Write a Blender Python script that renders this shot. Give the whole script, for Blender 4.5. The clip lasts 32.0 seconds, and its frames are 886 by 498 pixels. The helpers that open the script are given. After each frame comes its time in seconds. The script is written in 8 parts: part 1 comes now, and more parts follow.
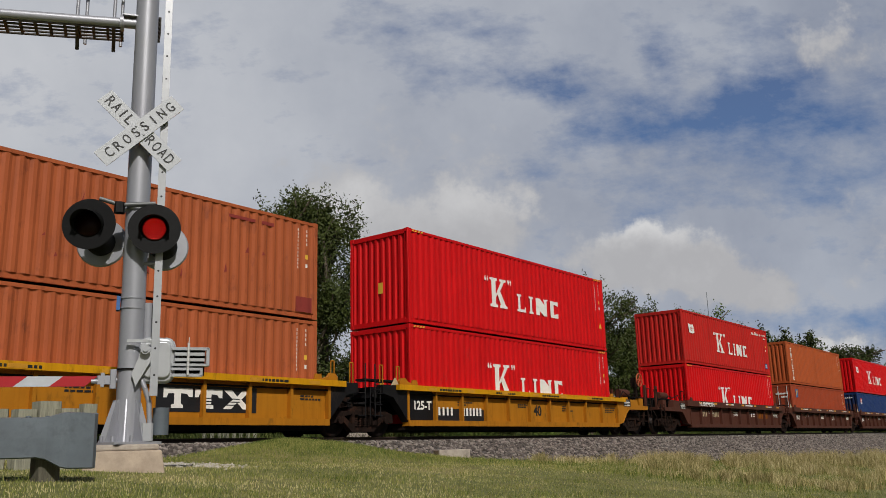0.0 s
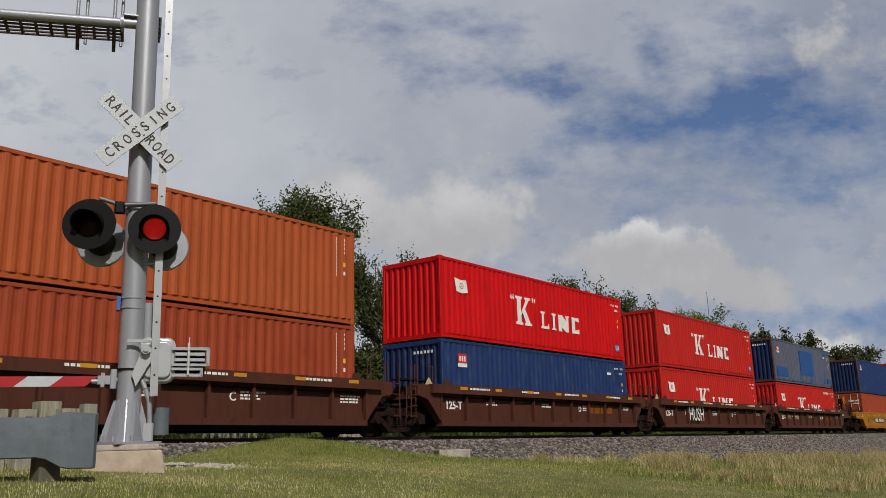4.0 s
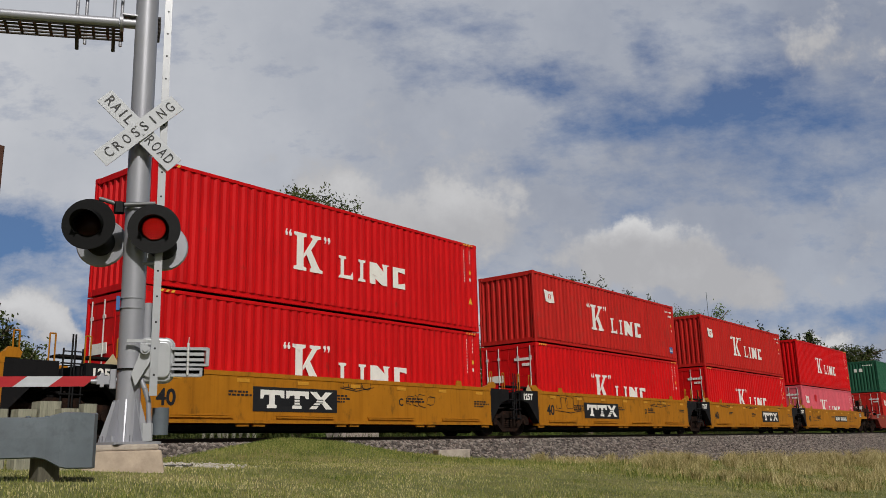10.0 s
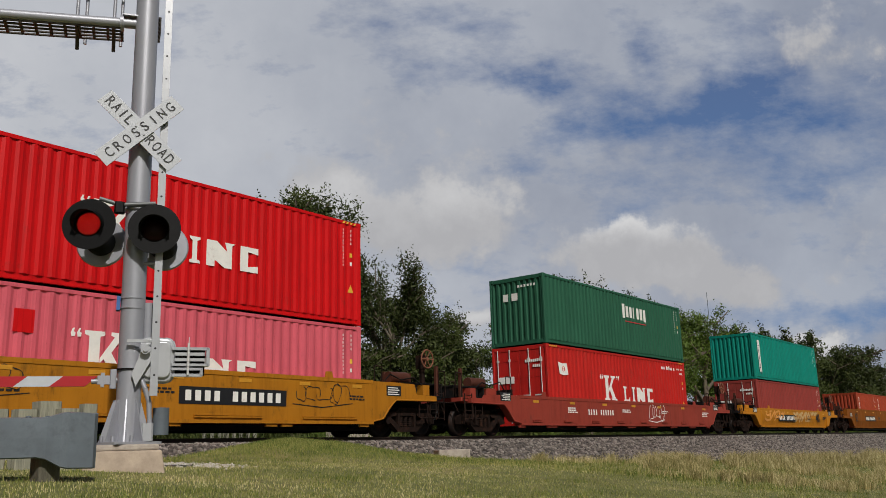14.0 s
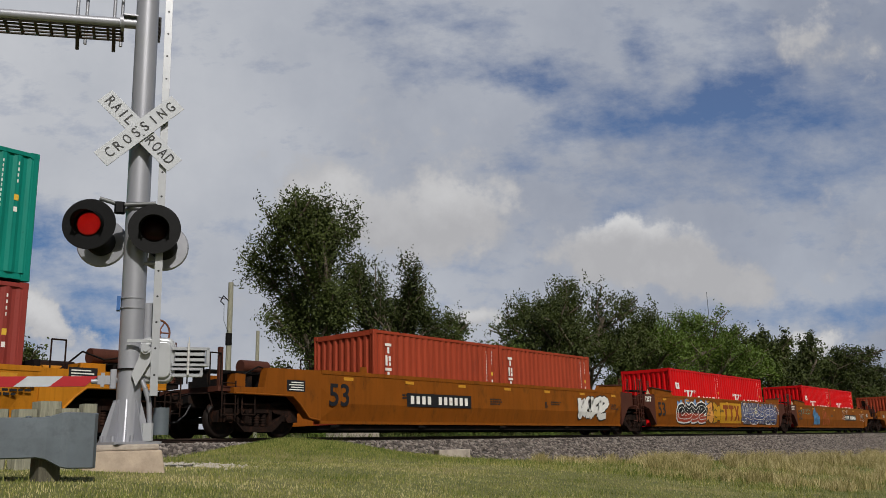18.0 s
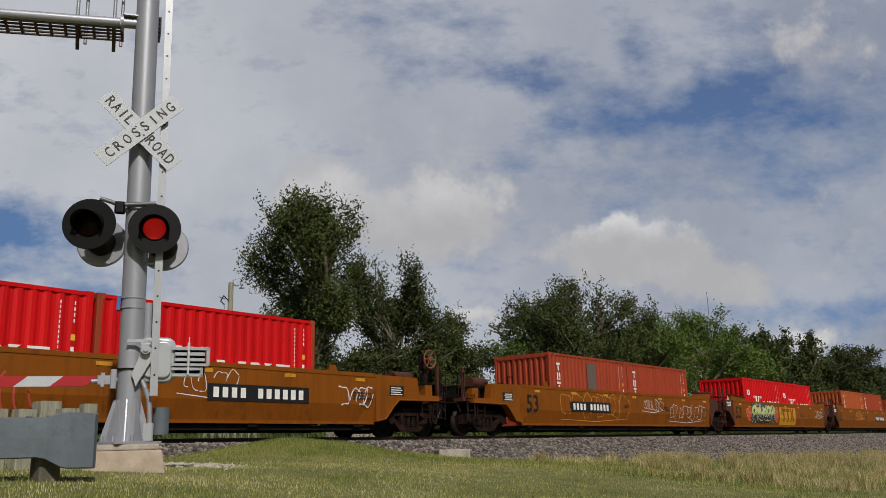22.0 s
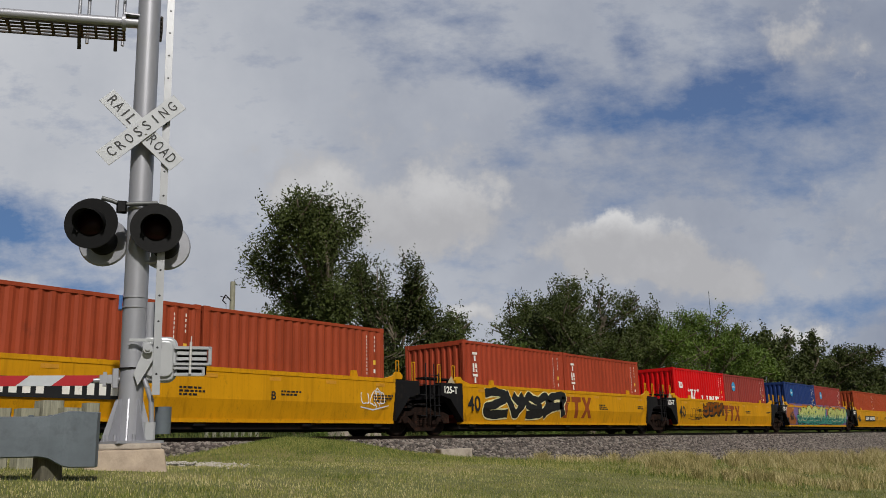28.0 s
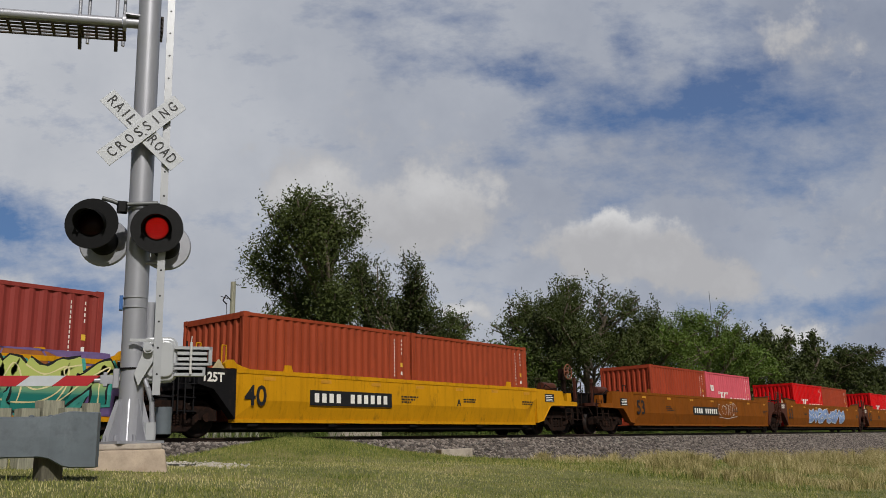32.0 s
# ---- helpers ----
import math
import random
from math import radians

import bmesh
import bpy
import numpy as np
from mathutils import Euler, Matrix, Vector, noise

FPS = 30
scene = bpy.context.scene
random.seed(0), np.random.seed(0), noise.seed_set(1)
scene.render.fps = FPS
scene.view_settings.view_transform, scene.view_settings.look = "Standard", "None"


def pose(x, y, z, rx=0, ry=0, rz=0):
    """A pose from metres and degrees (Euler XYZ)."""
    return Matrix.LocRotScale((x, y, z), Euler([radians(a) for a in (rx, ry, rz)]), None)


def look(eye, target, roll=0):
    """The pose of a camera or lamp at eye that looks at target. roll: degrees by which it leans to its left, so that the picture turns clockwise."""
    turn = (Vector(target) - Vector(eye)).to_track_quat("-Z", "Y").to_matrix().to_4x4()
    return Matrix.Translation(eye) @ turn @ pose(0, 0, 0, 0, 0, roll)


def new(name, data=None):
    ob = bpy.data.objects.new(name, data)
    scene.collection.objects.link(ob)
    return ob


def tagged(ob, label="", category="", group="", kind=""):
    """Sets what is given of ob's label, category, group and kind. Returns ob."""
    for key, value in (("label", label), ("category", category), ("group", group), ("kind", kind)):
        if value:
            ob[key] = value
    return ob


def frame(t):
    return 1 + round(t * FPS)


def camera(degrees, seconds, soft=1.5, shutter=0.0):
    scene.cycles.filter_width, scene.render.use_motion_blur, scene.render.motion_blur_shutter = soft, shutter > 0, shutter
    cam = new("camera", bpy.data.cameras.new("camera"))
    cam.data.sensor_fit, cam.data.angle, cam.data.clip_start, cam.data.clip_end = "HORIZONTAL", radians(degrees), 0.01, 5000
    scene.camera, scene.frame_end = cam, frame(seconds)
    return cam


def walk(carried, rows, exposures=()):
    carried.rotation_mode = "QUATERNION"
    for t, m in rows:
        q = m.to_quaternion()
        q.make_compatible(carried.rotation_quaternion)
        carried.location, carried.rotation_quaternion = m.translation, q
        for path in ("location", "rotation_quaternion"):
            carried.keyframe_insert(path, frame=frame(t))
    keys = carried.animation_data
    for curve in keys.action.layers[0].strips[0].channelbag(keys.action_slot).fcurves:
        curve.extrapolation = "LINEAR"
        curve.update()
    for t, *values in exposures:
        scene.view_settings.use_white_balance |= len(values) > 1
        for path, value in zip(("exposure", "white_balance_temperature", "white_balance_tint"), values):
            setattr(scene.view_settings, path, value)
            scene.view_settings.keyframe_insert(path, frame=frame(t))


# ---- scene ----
# camera: stands still on the verge, with a slight drift of its aim
EYE = Vector((0.0, 0.0, -0.38))
cam = camera(54.863, 32.0, soft=0.6, shutter=0.0)


def aim(yaw, pitch):
    a, p = radians(yaw), radians(pitch)
    way = Vector((math.cos(a) * math.cos(p), math.sin(a) * math.cos(p), math.sin(p)))
    return look(EYE, EYE + way * 10, -1.571)


walk(cam, [(t, aim(38.335 + 0.0379 * dx, 13.178 + 0.0379 * dy)) for t, dx, dy in (
    (0, 0, 0), (1.2, 0.2, 0), (2.2, 1.0, 0), (3.5, 0.8, 0), (5.5, -0.8, 0), (9, -0.4, 0), (11.7, -0.9, 0), (13, 0, 0),
    (16.5, 0.1, 0), (19, 0.5, 0), (20, 0.9, 0), (22.5, 0.3, -0.2), (24, 1.3, -0.4), (25.5, 2.2, -0.8), (27.5, 3.0, -1.3),
    (28.5, 4.0, -1.6), (29.5, 4.6, -1.6), (32, 4.2, -1.2))])

# the train's way along the track, in metres, by time
TRAVEL = [(0.0, 0.46), (1.0, 12.87), (2.0, 25.38), (3.0, 37.92), (5.5, 69.71), (6.0, 76.02), (7.0, 88.97), (8.0, 101.84), (9.0, 114.66), (10.0, 127.55),
          (11.0, 140.60), (12.0, 153.59), (13.0, 166.58), (14.0, 179.65), (16.5, 212.67), (17.0, 219.32), (18.0, 232.60), (19.0, 245.94), (20.0, 259.41), (21.0, 272.90),
          (22.0, 286.39), (23.0, 299.93), (24.0, 313.50), (25.0, 327.18), (27.5, 362.12), (28.0, 369.05), (29.0, 382.91), (30.0, 396.82), (31.0, 410.90), (32.0, 424.94)]


def gone(t):
    return float(np.interp(t, [a for a, _ in TRAVEL], [b for _, b in TRAVEL]))


TRACK_Y = 17.55
SUN_WAY = Vector((-0.50, -0.865, 0.90)).normalized()

# ---- world, sun ----
world = bpy.data.worlds.new("world")
scene.world = world
world.use_nodes = True
wn = world.node_tree.nodes
wl = world.node_tree.links
sky = wn.new("ShaderNodeTexSky")
sky.sky_type, sky.sun_disc = "NISHITA", False
sky.sun_elevation = math.asin(SUN_WAY.z)
sky.sun_rotation = math.atan2(SUN_WAY.x, SUN_WAY.y)
sky.dust_density = 2.0
wl.new(sky.outputs[0], wn["Background"].inputs[0])
wn["Background"].inputs[1].default_value = 0.036
sun = new("sun", bpy.data.lights.new("sun", "SUN"))
sun.data.energy, sun.data.angle, sun.data.color = 4.3, radians(0.6), (1.0, 0.965, 0.91)
sun.matrix_world = look(SUN_WAY * 100, (0, 0, 0))
scene.view_settings.exposure = -0.47


# ---- materials ----
def rgb(h):
    """Linear colour from a hex sRGB string."""
    v = [int(h[i:i + 2], 16) / 255 for i in (0, 2, 4)]
    return tuple(c / 12.92 if c < 0.04045 else ((c + 0.055) / 1.055) ** 2.4 for c in v) + (1.0,)


def mixer(nt, fac, a, b, mode="MIX"):
    n = nt.nodes.new("ShaderNodeMix")
    n.data_type, n.blend_type = "RGBA", mode
    for s, v in ((0, fac), (6, a), (7, b)):
        if hasattr(v, "is_linked"):
            nt.links.new(v, n.inputs[s])
        else:
            n.inputs[s].default_value = v
    return n.outputs[2]


def noise_out(nt, vec, scale, detail=4.0, rough=0.6, lo=None, hi=None):
    n = nt.nodes.new("ShaderNodeTexNoise")
    n.inputs["Scale"].default_value, n.inputs["Detail"].default_value, n.inputs["Roughness"].default_value = scale, detail, rough
    nt.links.new(vec, n.inputs["Vector"])
    if lo is None:
        return n.outputs[0]
    m = nt.nodes.new("ShaderNodeMapRange")
    m.inputs[1].default_value, m.inputs[2].default_value = lo, hi
    nt.links.new(n.outputs[0], m.inputs[0])
    return m.outputs[0]


def mat(name, colour, rough=0.6, metal=0.0, var=0.12, scale=6.0, stain=None, stain_amount=0.0, stain_scale=1.2, stretch=(1, 1, 1),
        bump=0.0, bump_scale=40.0, spec=0.5, random_tint=0.0, streak=0.0):
    """A painted, worn or natural surface: grain at one scale, stains at another, random shift per object."""
    m = bpy.data.materials.new(name)
    m.use_nodes = True
    nt = m.node_tree
    bsdf = nt.nodes["Principled BSDF"]
    tc = nt.nodes.new("ShaderNodeTexCoord")
    info = nt.nodes.new("ShaderNodeObjectInfo")
    mp = nt.nodes.new("ShaderNodeMapping")
    nt.links.new(tc.outputs["Object"], mp.inputs[0])
    mp.inputs["Scale"].default_value = stretch
    off = nt.nodes.new("ShaderNodeVectorMath")
    off.operation = "SCALE"
    off.inputs[0].default_value = (37.0, 61.0, 23.0)
    nt.links.new(info.outputs["Random"], off.inputs["Scale"])
    nt.links.new(off.outputs[0], mp.inputs["Location"])
    vec = mp.outputs[0]
    c = colour
    dark = tuple(v * (1 - var) for v in c[:3]) + (1,)
    lite = tuple(min(1, v * (1 + var) + 0.1 * var * v) for v in c[:3]) + (1,)
    out = mixer(nt, noise_out(nt, vec, scale, 5, 0.65, 0.3, 0.7), dark, lite)
    if random_tint:
        hs = nt.nodes.new("ShaderNodeHueSaturation")
        mr = nt.nodes.new("ShaderNodeMapRange")
        mr.inputs[3].default_value, mr.inputs[4].default_value = 1 - random_tint, 1 + random_tint
        nt.links.new(info.outputs["Random"], mr.inputs[0])
        nt.links.new(mr.outputs[0], hs.inputs["Value"])
        nt.links.new(out, hs.inputs["Color"])
        out = hs.outputs[0]
    if stain is not None:
        f = noise_out(nt, vec, stain_scale, 6, 0.7, 0.62 - 0.25 * stain_amount, 0.80 - 0.2 * stain_amount)
        out = mixer(nt, f, out, stain)
    if streak:
        # rain-washed streaks that run down, and a fine speckle of grime
        sm = nt.nodes.new("ShaderNodeMapping")
        sm.inputs["Scale"].default_value = (7.0, 7.0, 0.35)
        nt.links.new(vec, sm.inputs[0])
        f1 = noise_out(nt, sm.outputs[0], 1.0, 5, 0.7, 0.50, 0.82)
        low = 1.0 - streak
        out = mixer(nt, f1, out, mixer(nt, 1.0, out, (low, low * 0.97, low * 0.93, 1), "MULTIPLY"))
        f2 = noise_out(nt, vec, 26.0, 4, 0.75, 0.60, 0.78)
        out = mixer(nt, f2, out, mixer(nt, 1.0, out, (0.62, 0.60, 0.58, 1), "MULTIPLY"))
    nt.links.new(out, bsdf.inputs["Base Color"])
    rn = noise_out(nt, vec, scale * 2.3, 3, 0.5)
    rr = nt.nodes.new("ShaderNodeMapRange")
    rr.inputs[3].default_value, rr.inputs[4].default_value = max(0.04, rough - 0.12), min(1, rough + 0.12)
    nt.links.new(rn, rr.inputs[0])
    nt.links.new(rr.outputs[0], bsdf.inputs["Roughness"])
    bsdf.inputs["Metallic"].default_value = metal
    bsdf.inputs["Specular IOR Level"].default_value = spec
    if bump:
        b = nt.nodes.new("ShaderNodeBump")
        b.inputs["Strength"].default_value, b.inputs["Distance"].default_value = min(1, bump), 0.01
        nt.links.new(noise_out(nt, vec, bump_scale, 4, 0.6), b.inputs["Height"])
        nt.links.new(b.outputs[0], bsdf.inputs["Normal"])
    return m


def glow(name, colour, strength):
    m = bpy.data.materials.new(name)
    m.use_nodes = True
    b = m.node_tree.nodes["Principled BSDF"]
    b.inputs["Base Color"].default_value = colour
    b.inputs["Emission Color"].default_value, b.inputs["Emission Strength"].default_value = colour, strength
    return m


RUST = rgb("5a3524")


def paint(name, h, rough=0.55, amount=0.25, stain=RUST, var=0.10):
    return mat(name, rgb(h), rough, 0, var, 1.6, stain, amount, 3.0, (1, 1, 0.45), 0.05, 60, spec=0.18, streak=0.34)


M_KRED = paint("red_container_paint", "ca1216", 0.45, 0.05, rgb("8c2a22"))
M_KRED_OLD = paint("weathered_red_paint", "b8241f", 0.6, 0.22, rgb("94382f"))
M_PINK = paint("faded_pink_paint", "cf5b68", 0.65, 0.15, rgb("b5525c"))
M_ORANGE = paint("orange_brown_paint", "a85834", 0.6, 0.24, rgb("7d412c"))
M_TAN = paint("faded_orange_paint", "a9522c", 0.6, 0.12, rgb("85452a"))
M_BROWN = paint("red_brown_paint", "984228", 0.6, 0.15, rgb("763624"))
M_MAROON = paint("maroon_paint", "8c3a34", 0.6, 0.12, rgb("6f3430"))
M_TRED = paint("brick_red_paint", "9c4029", 0.6, 0.15, rgb("7d3626"))
M_BLUE = paint("blue_container_paint", "223766", 0.55, 0.4, rgb("3f4e60"))
M_NAVY = paint("dark_blue_paint", "24386c", 0.55, 0.1, rgb("3c4c70"))
M_GREYBLUE = paint("chalky_grey_blue_paint", "585c6e", 0.7, 0.15, rgb("6d6f7c"))
M_BLUE_END = paint("darker_blue_end_wall", "1f2c50", 0.6, 0.25, rgb("39445e"))
M_PATCH = paint("blue_patch_paint", "2a5590", 0.6, 0.05)
M_GREEN = paint("dark_green_paint", "2b5a45", 0.55, 0.08, rgb("355f4c"))
M_TEAL = paint("teal_green_paint", "0f7f70", 0.5, 0.08, rgb("237667"))
M_CARYEL = paint("bright_yellow_car_paint", "c88e0e", 0.55, 0.16, rgb("7d5c16"))
M_CARGOLD = paint("golden_yellow_car_paint", "a96d18", 0.6, 0.24, rgb("66481b"))
M_CARAMBER = paint("amber_car_paint", "b5741a", 0.6, 0.18, rgb("8a5418"))
M_CARTAN = paint("dirty_orange_car_paint", "82480e", 0.65, 0.26, rgb("5c3611"))
M_CARBRN = paint("brown_car_paint", "502e24", 0.6, 0.2, rgb("3e2922"))
M_CARRED = paint("brown_red_car_paint", "8f3a2e", 0.6, 0.2, rgb("6e332a"))
M_BLACK = paint("black_car_paint", "19181a", 0.55, 0.2, rgb("3a312b"))
M_DARK = mat("grimy_dark_steel", rgb("151313"), 0.85, 0.0, 0.3, 8, rgb("33231b"), 0.35, 3, (1, 1, 1), 0.3, 60, spec=0.15)
M_TRUCK = mat("rusty_cast_steel", rgb("1d130f"), 0.85, 0.0, 0.4, 9, rgb("3a241a"), 0.5, 5, (1, 1, 1), 0.4, 50, spec=0.15)
M_WHEEL = mat("worn_wheel_steel", rgb("1a1310"), 0.6, 0.1, 0.25, 9, rgb("40261a"), 0.4, 6, spec=0.25)
M_WHITE = mat("white_lettering", rgb("e9e6e0"), 0.55, 0, 0.06, 5, rgb("b9a49a"), 0.12, 4)
M_BLACKINK = mat("black_lettering", rgb("18181c"), 0.55, 0, 0.1, 6)
M_YELLOWINK = mat("yellow_decal", rgb("e0b43c"), 0.5, 0, 0.08, 6)
M_REFLECT = mat("dusty_reflector_yellow", rgb("c58a24"), 0.5, 0, 0.12, 6, rgb("8f6420"), 0.25, 5)
M_REDINK = mat("red_decal", rgb("c22a30"), 0.5, 0, 0.08, 6)
M_BLUEINK = mat("blue_decal", rgb("2f5f9c"), 0.5, 0, 0.08, 6)
M_CYANINK = mat("light_blue_decal", rgb("2f8fc4"), 0.5, 0, 0.08, 6)
M_ROD = mat("galvanised_rod", rgb("cfcdca"), 0.4, 0.15, 0.1, 12)
M_GALV = mat("galvanised_mast_steel", rgb("a0a1a8"), 0.42, 0.3, 0.07, 3, rgb("a3a4a6"), 0.2, 2, (1, 1, 0.5), 0.04, 50)
M_GALVDULL = mat("dull_guardrail_zinc", rgb("5f676e"), 0.55, 0.0, 0.16, 4, rgb("4b5257"), 0.45, 3.5, (1, 1, 1), 0.05, 60)
M_ALU = mat("white_painted_aluminium", rgb("adafb3"), 0.36, 0.2, 0.05, 6, rgb("a9aaa8"), 0.15, 3)
M_SIGN = mat("white_reflective_sheeting", rgb("b9bcc1"), 0.45, 0.0, 0.04, 5, rgb("b2b2b0"), 0.08, 5)
M_LAMP = mat("black_lamp_paint", rgb("0d0d0e"), 0.6, 0, 0.15, 10, rgb("222223"), 0.15, 6, spec=0.2)
M_GRATE = mat("walkway_steel", rgb("4d4743"), 0.7, 0.3, 0.2, 10, RUST, 0.3, 4)
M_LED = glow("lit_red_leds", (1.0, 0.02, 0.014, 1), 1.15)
M_LENS = mat("dark_red_lens", rgb("1e090b"), 0.4, 0, 0.1, 20, spec=0.15)
M_TAPE_R = mat("red_reflective_tape", rgb("aa1c25"), 0.4, 0, 0.06, 8)
M_TAPE_W = mat("white_reflective_tape", rgb("bcc0c5"), 0.4, 0, 0.06, 8)
M_CONC = mat("weathered_concrete", rgb("a79c90"), 0.9, 0, 0.18, 7, rgb("7d7268"), 0.3, 3, (1, 1, 1), 0.5, 45)
M_FOOT = mat("stained_concrete", rgb("ab9a88"), 0.9, 0, 0.2, 6, rgb("85705e"), 0.35, 2.5, (1, 1, 1), 0.5, 40)
M_WOODPOST = mat("grey_weathered_wood", rgb("918f7e"), 0.9, 0, 0.28, 5, rgb("5d5b4c"), 0.3, 4, (6, 6, 0.6), 0.6, 14)
M_RAIL = mat("rail_steel", rgb("3a2c26"), 0.6, 0.3, 0.2, 6, rgb("33231b"), 0.4, 3, (0.2, 3, 3))
M_TIE = mat("creosoted_tie", rgb("4b4038"), 0.9, 0, 0.3, 4, rgb("2f2924"), 0.3, 3, (4, 0.6, 4), 0.5, 20)
M_LEAF = mat("leaf_green", rgb("3e4720"), 0.6, 0, 0.36, 0.5, rgb("545d2d"), 0.25, 0.35, random_tint=0.18, spec=0.25)
M_LEAF_L = mat("light_leaf_green", rgb("566a2a"), 0.6, 0, 0.3, 0.5, rgb("6c7c34"), 0.3, 0.35, random_tint=0.15, spec=0.25)
M_BARK = mat("grey_bark", rgb("655a4d"), 0.9, 0, 0.3, 5, rgb("463d34"), 0.3, 4, (3, 3, 0.6), 0.6, 18)
M_SILVER = mat("silver_housing_paint", rgb("b4b6b9"), 0.36, 0.2, 0.06, 6, rgb("8f9192"), 0.2, 3)
M_ARM = mat("grey_cast_fittings", rgb("6f7172"), 0.5, 0.3, 0.12, 8, rgb("4c4c4b"), 0.3, 5)
# the weathered post wood again, darkened for the shade under the guardrail
M_WOODSHADED = mat("shaded_weathered_wood", rgb("5d594c"), 0.9, 0, 0.3, 5, rgb("38352c"), 0.35, 4, (6, 6, 0.6), 0.6, 14)
M_CREAM = mat("cream_guide_paint", rgb("b5a483"), 0.6, 0, 0.12, 6, rgb("7c6a4c"), 0.25, 4)
M_PATCHGREY = paint("brown_grey_patch_paint", "6b5b55", 0.65, 0.15, rgb("5a4a42"))
M_FRAME = paint("dark_brown_frame_paint", "563b31", 0.6, 0.2, rgb("46332c"))


# ---- mesh helpers ----
class Shape:
    """Collects boxes, prisms and tubes into one mesh."""

    def __init__(self):
        self.v, self.f, self.s = [], [], []

    def add(self, verts, faces, smooth=False):
        n = len(self.v)
        self.v.extend(tuple(p) for p in verts)
        self.f.extend(tuple(i + n for i in f) for f in faces)
        self.s.extend([smooth] * len(faces))
        return self

    def box(self, x0, x1, y0, y1, z0, z1, b=0.0):
        """A box, its upright edges cut by b."""
        if b <= 0:
            c = [(x0, y0), (x1, y0), (x1, y1), (x0, y1)]
        else:
            c = [(x0 + b, y0), (x1 - b, y0), (x1, y0 + b), (x1, y1 - b), (x1 - b, y1), (x0 + b, y1), (x0, y1 - b), (x0, y0 + b)]
        return self.prism(c, z0, z1, "z")

    def prism(self, poly, a, b, axis="y"):
        """A polygon pushed along an axis from a to b. The polygon is in the two other axes, in the order x, y, z."""
        def at(p, d):
            return {"x": (d, p[0], p[1]), "y": (p[0], d, p[1]), "z": (p[0], p[1], d)}[axis]
        n = len(poly)
        area = sum(poly[i][0] * poly[(i + 1) % n][1] - poly[(i + 1) % n][0] * poly[i][1] for i in range(n))
        if (area < 0) != (axis == "y"):
            poly = list(reversed(poly))
        verts = [at(p, a) for p in poly] + [at(p, b) for p in poly]
        faces = [tuple(range(n - 1, -1, -1)), tuple(range(n, 2 * n))]
        faces += [(i, (i + 1) % n, n + (i + 1) % n, n + i) for i in range(n)]
        if b < a:
            faces = [tuple(reversed(f)) for f in faces]
        return self.add(verts, faces)

    def tube(self, p0, p1, r0, r1=None, n=10, caps=True):
        p0, p1 = Vector(p0), Vector(p1)
        r1 = r0 if r1 is None else r1
        d = (p1 - p0).normalized()
        u = d.orthogonal().normalized()
        w = d.cross(u)
        verts = []
        for p, r in ((p0, r0), (p1, r1)):
            for i in range(n):
                a = 2 * math.pi * i / n
                verts.append(p + u * (r * math.cos(a)) + w * (r * math.sin(a)))
        self.add(verts, [(i, (i + 1) % n, n + (i + 1) % n, n + i) for i in range(n)], True)
        if caps:
            self.add(verts[:n], [tuple(range(n - 1, -1, -1))])
            self.add(verts[n:], [tuple(range(n))])
        return self

    def path(self, pts, r, n=6):
        for a, b in zip(pts, pts[1:]):
            self.tube(a, b, r, r, n)
        return self

    def ring(self, centre, axis, r, thick, n=20, m=6):
        """A torus."""
        c, ax = Vector(centre), Vector(axis).normalized()
        u = ax.orthogonal().normalized()
        w = ax.cross(u)
        verts = []
        for i in range(n):
            a = 2 * math.pi * i / n
            d = u * math.cos(a) + w * math.sin(a)
            for j in range(m):
                b = 2 * math.pi * j / m
                verts.append(c + d * (r + thick * math.cos(b)) + ax * (thick * math.sin(b)))
        faces = [(i * m + j, ((i + 1) % n) * m + j, ((i + 1) % n) * m + (j + 1) % m, i * m + (j + 1) % m) for i in range(n) for j in range(m)]
        return self.add(verts, faces, True)

    def lathe(self, profile, n=24, axis="z", at=(0, 0, 0)):
        """Turns a profile of (radius, height) round an axis."""
        verts = []
        for r, h in profile:
            for i in range(n):
                a = 2 * math.pi * i / n
                p = (r * math.cos(a), r * math.sin(a), h)
                if axis == "y":
                    p = (p[0], p[2], p[1])
                elif axis == "x":
                    p = (p[2], p[0], p[1])
                verts.append((p[0] + at[0], p[1] + at[1], p[2] + at[2]))
        k = len(profile)
        faces = [(i * n + j, i * n + (j + 1) % n, (i + 1) * n + (j + 1) % n, (i + 1) * n + j) for i in range(k - 1) for j in range(n)]
        if axis == "y":
            faces = [tuple(reversed(f)) for f in faces]
        return self.add(verts, faces, True)

    def mesh(self, name):
        me = bpy.data.meshes.new(name)
        me.from_pydata(self.v, [], self.f)
        me.polygons.foreach_set("use_smooth", self.s)
        me.update()
        return me


def part(name, shape, material, parent, label=""):
    """One mesh object under a thing or a part. shape: a Shape or a mesh that is shared."""
    me = shape.mesh(name) if isinstance(shape, Shape) else shape
    if not me.materials:
        me.materials.append(material)
    ob = new(name, me)
    if me.materials[0] is not material:
        ob.material_slots[0].link = "OBJECT"
        ob.material_slots[0].material = material
    ob.parent = parent
    if label:
        ob["label"] = label
    return ob


def thing(name, label, category, group="", m=None, kind=""):
    ob = new(name)
    ob.empty_display_size = 0.3
    tagged(ob, label, category, group, kind)
    if m is not None:
        ob.matrix_basis = m
    return ob


def solid(name, shape, material, label, category="", kind="", m=None, group=""):
    ob = part(name, shape, material, None, "")
    tagged(ob, label, category, group, kind)
    if m is not None:
        ob.matrix_basis = m
    return ob


CACHE = {}


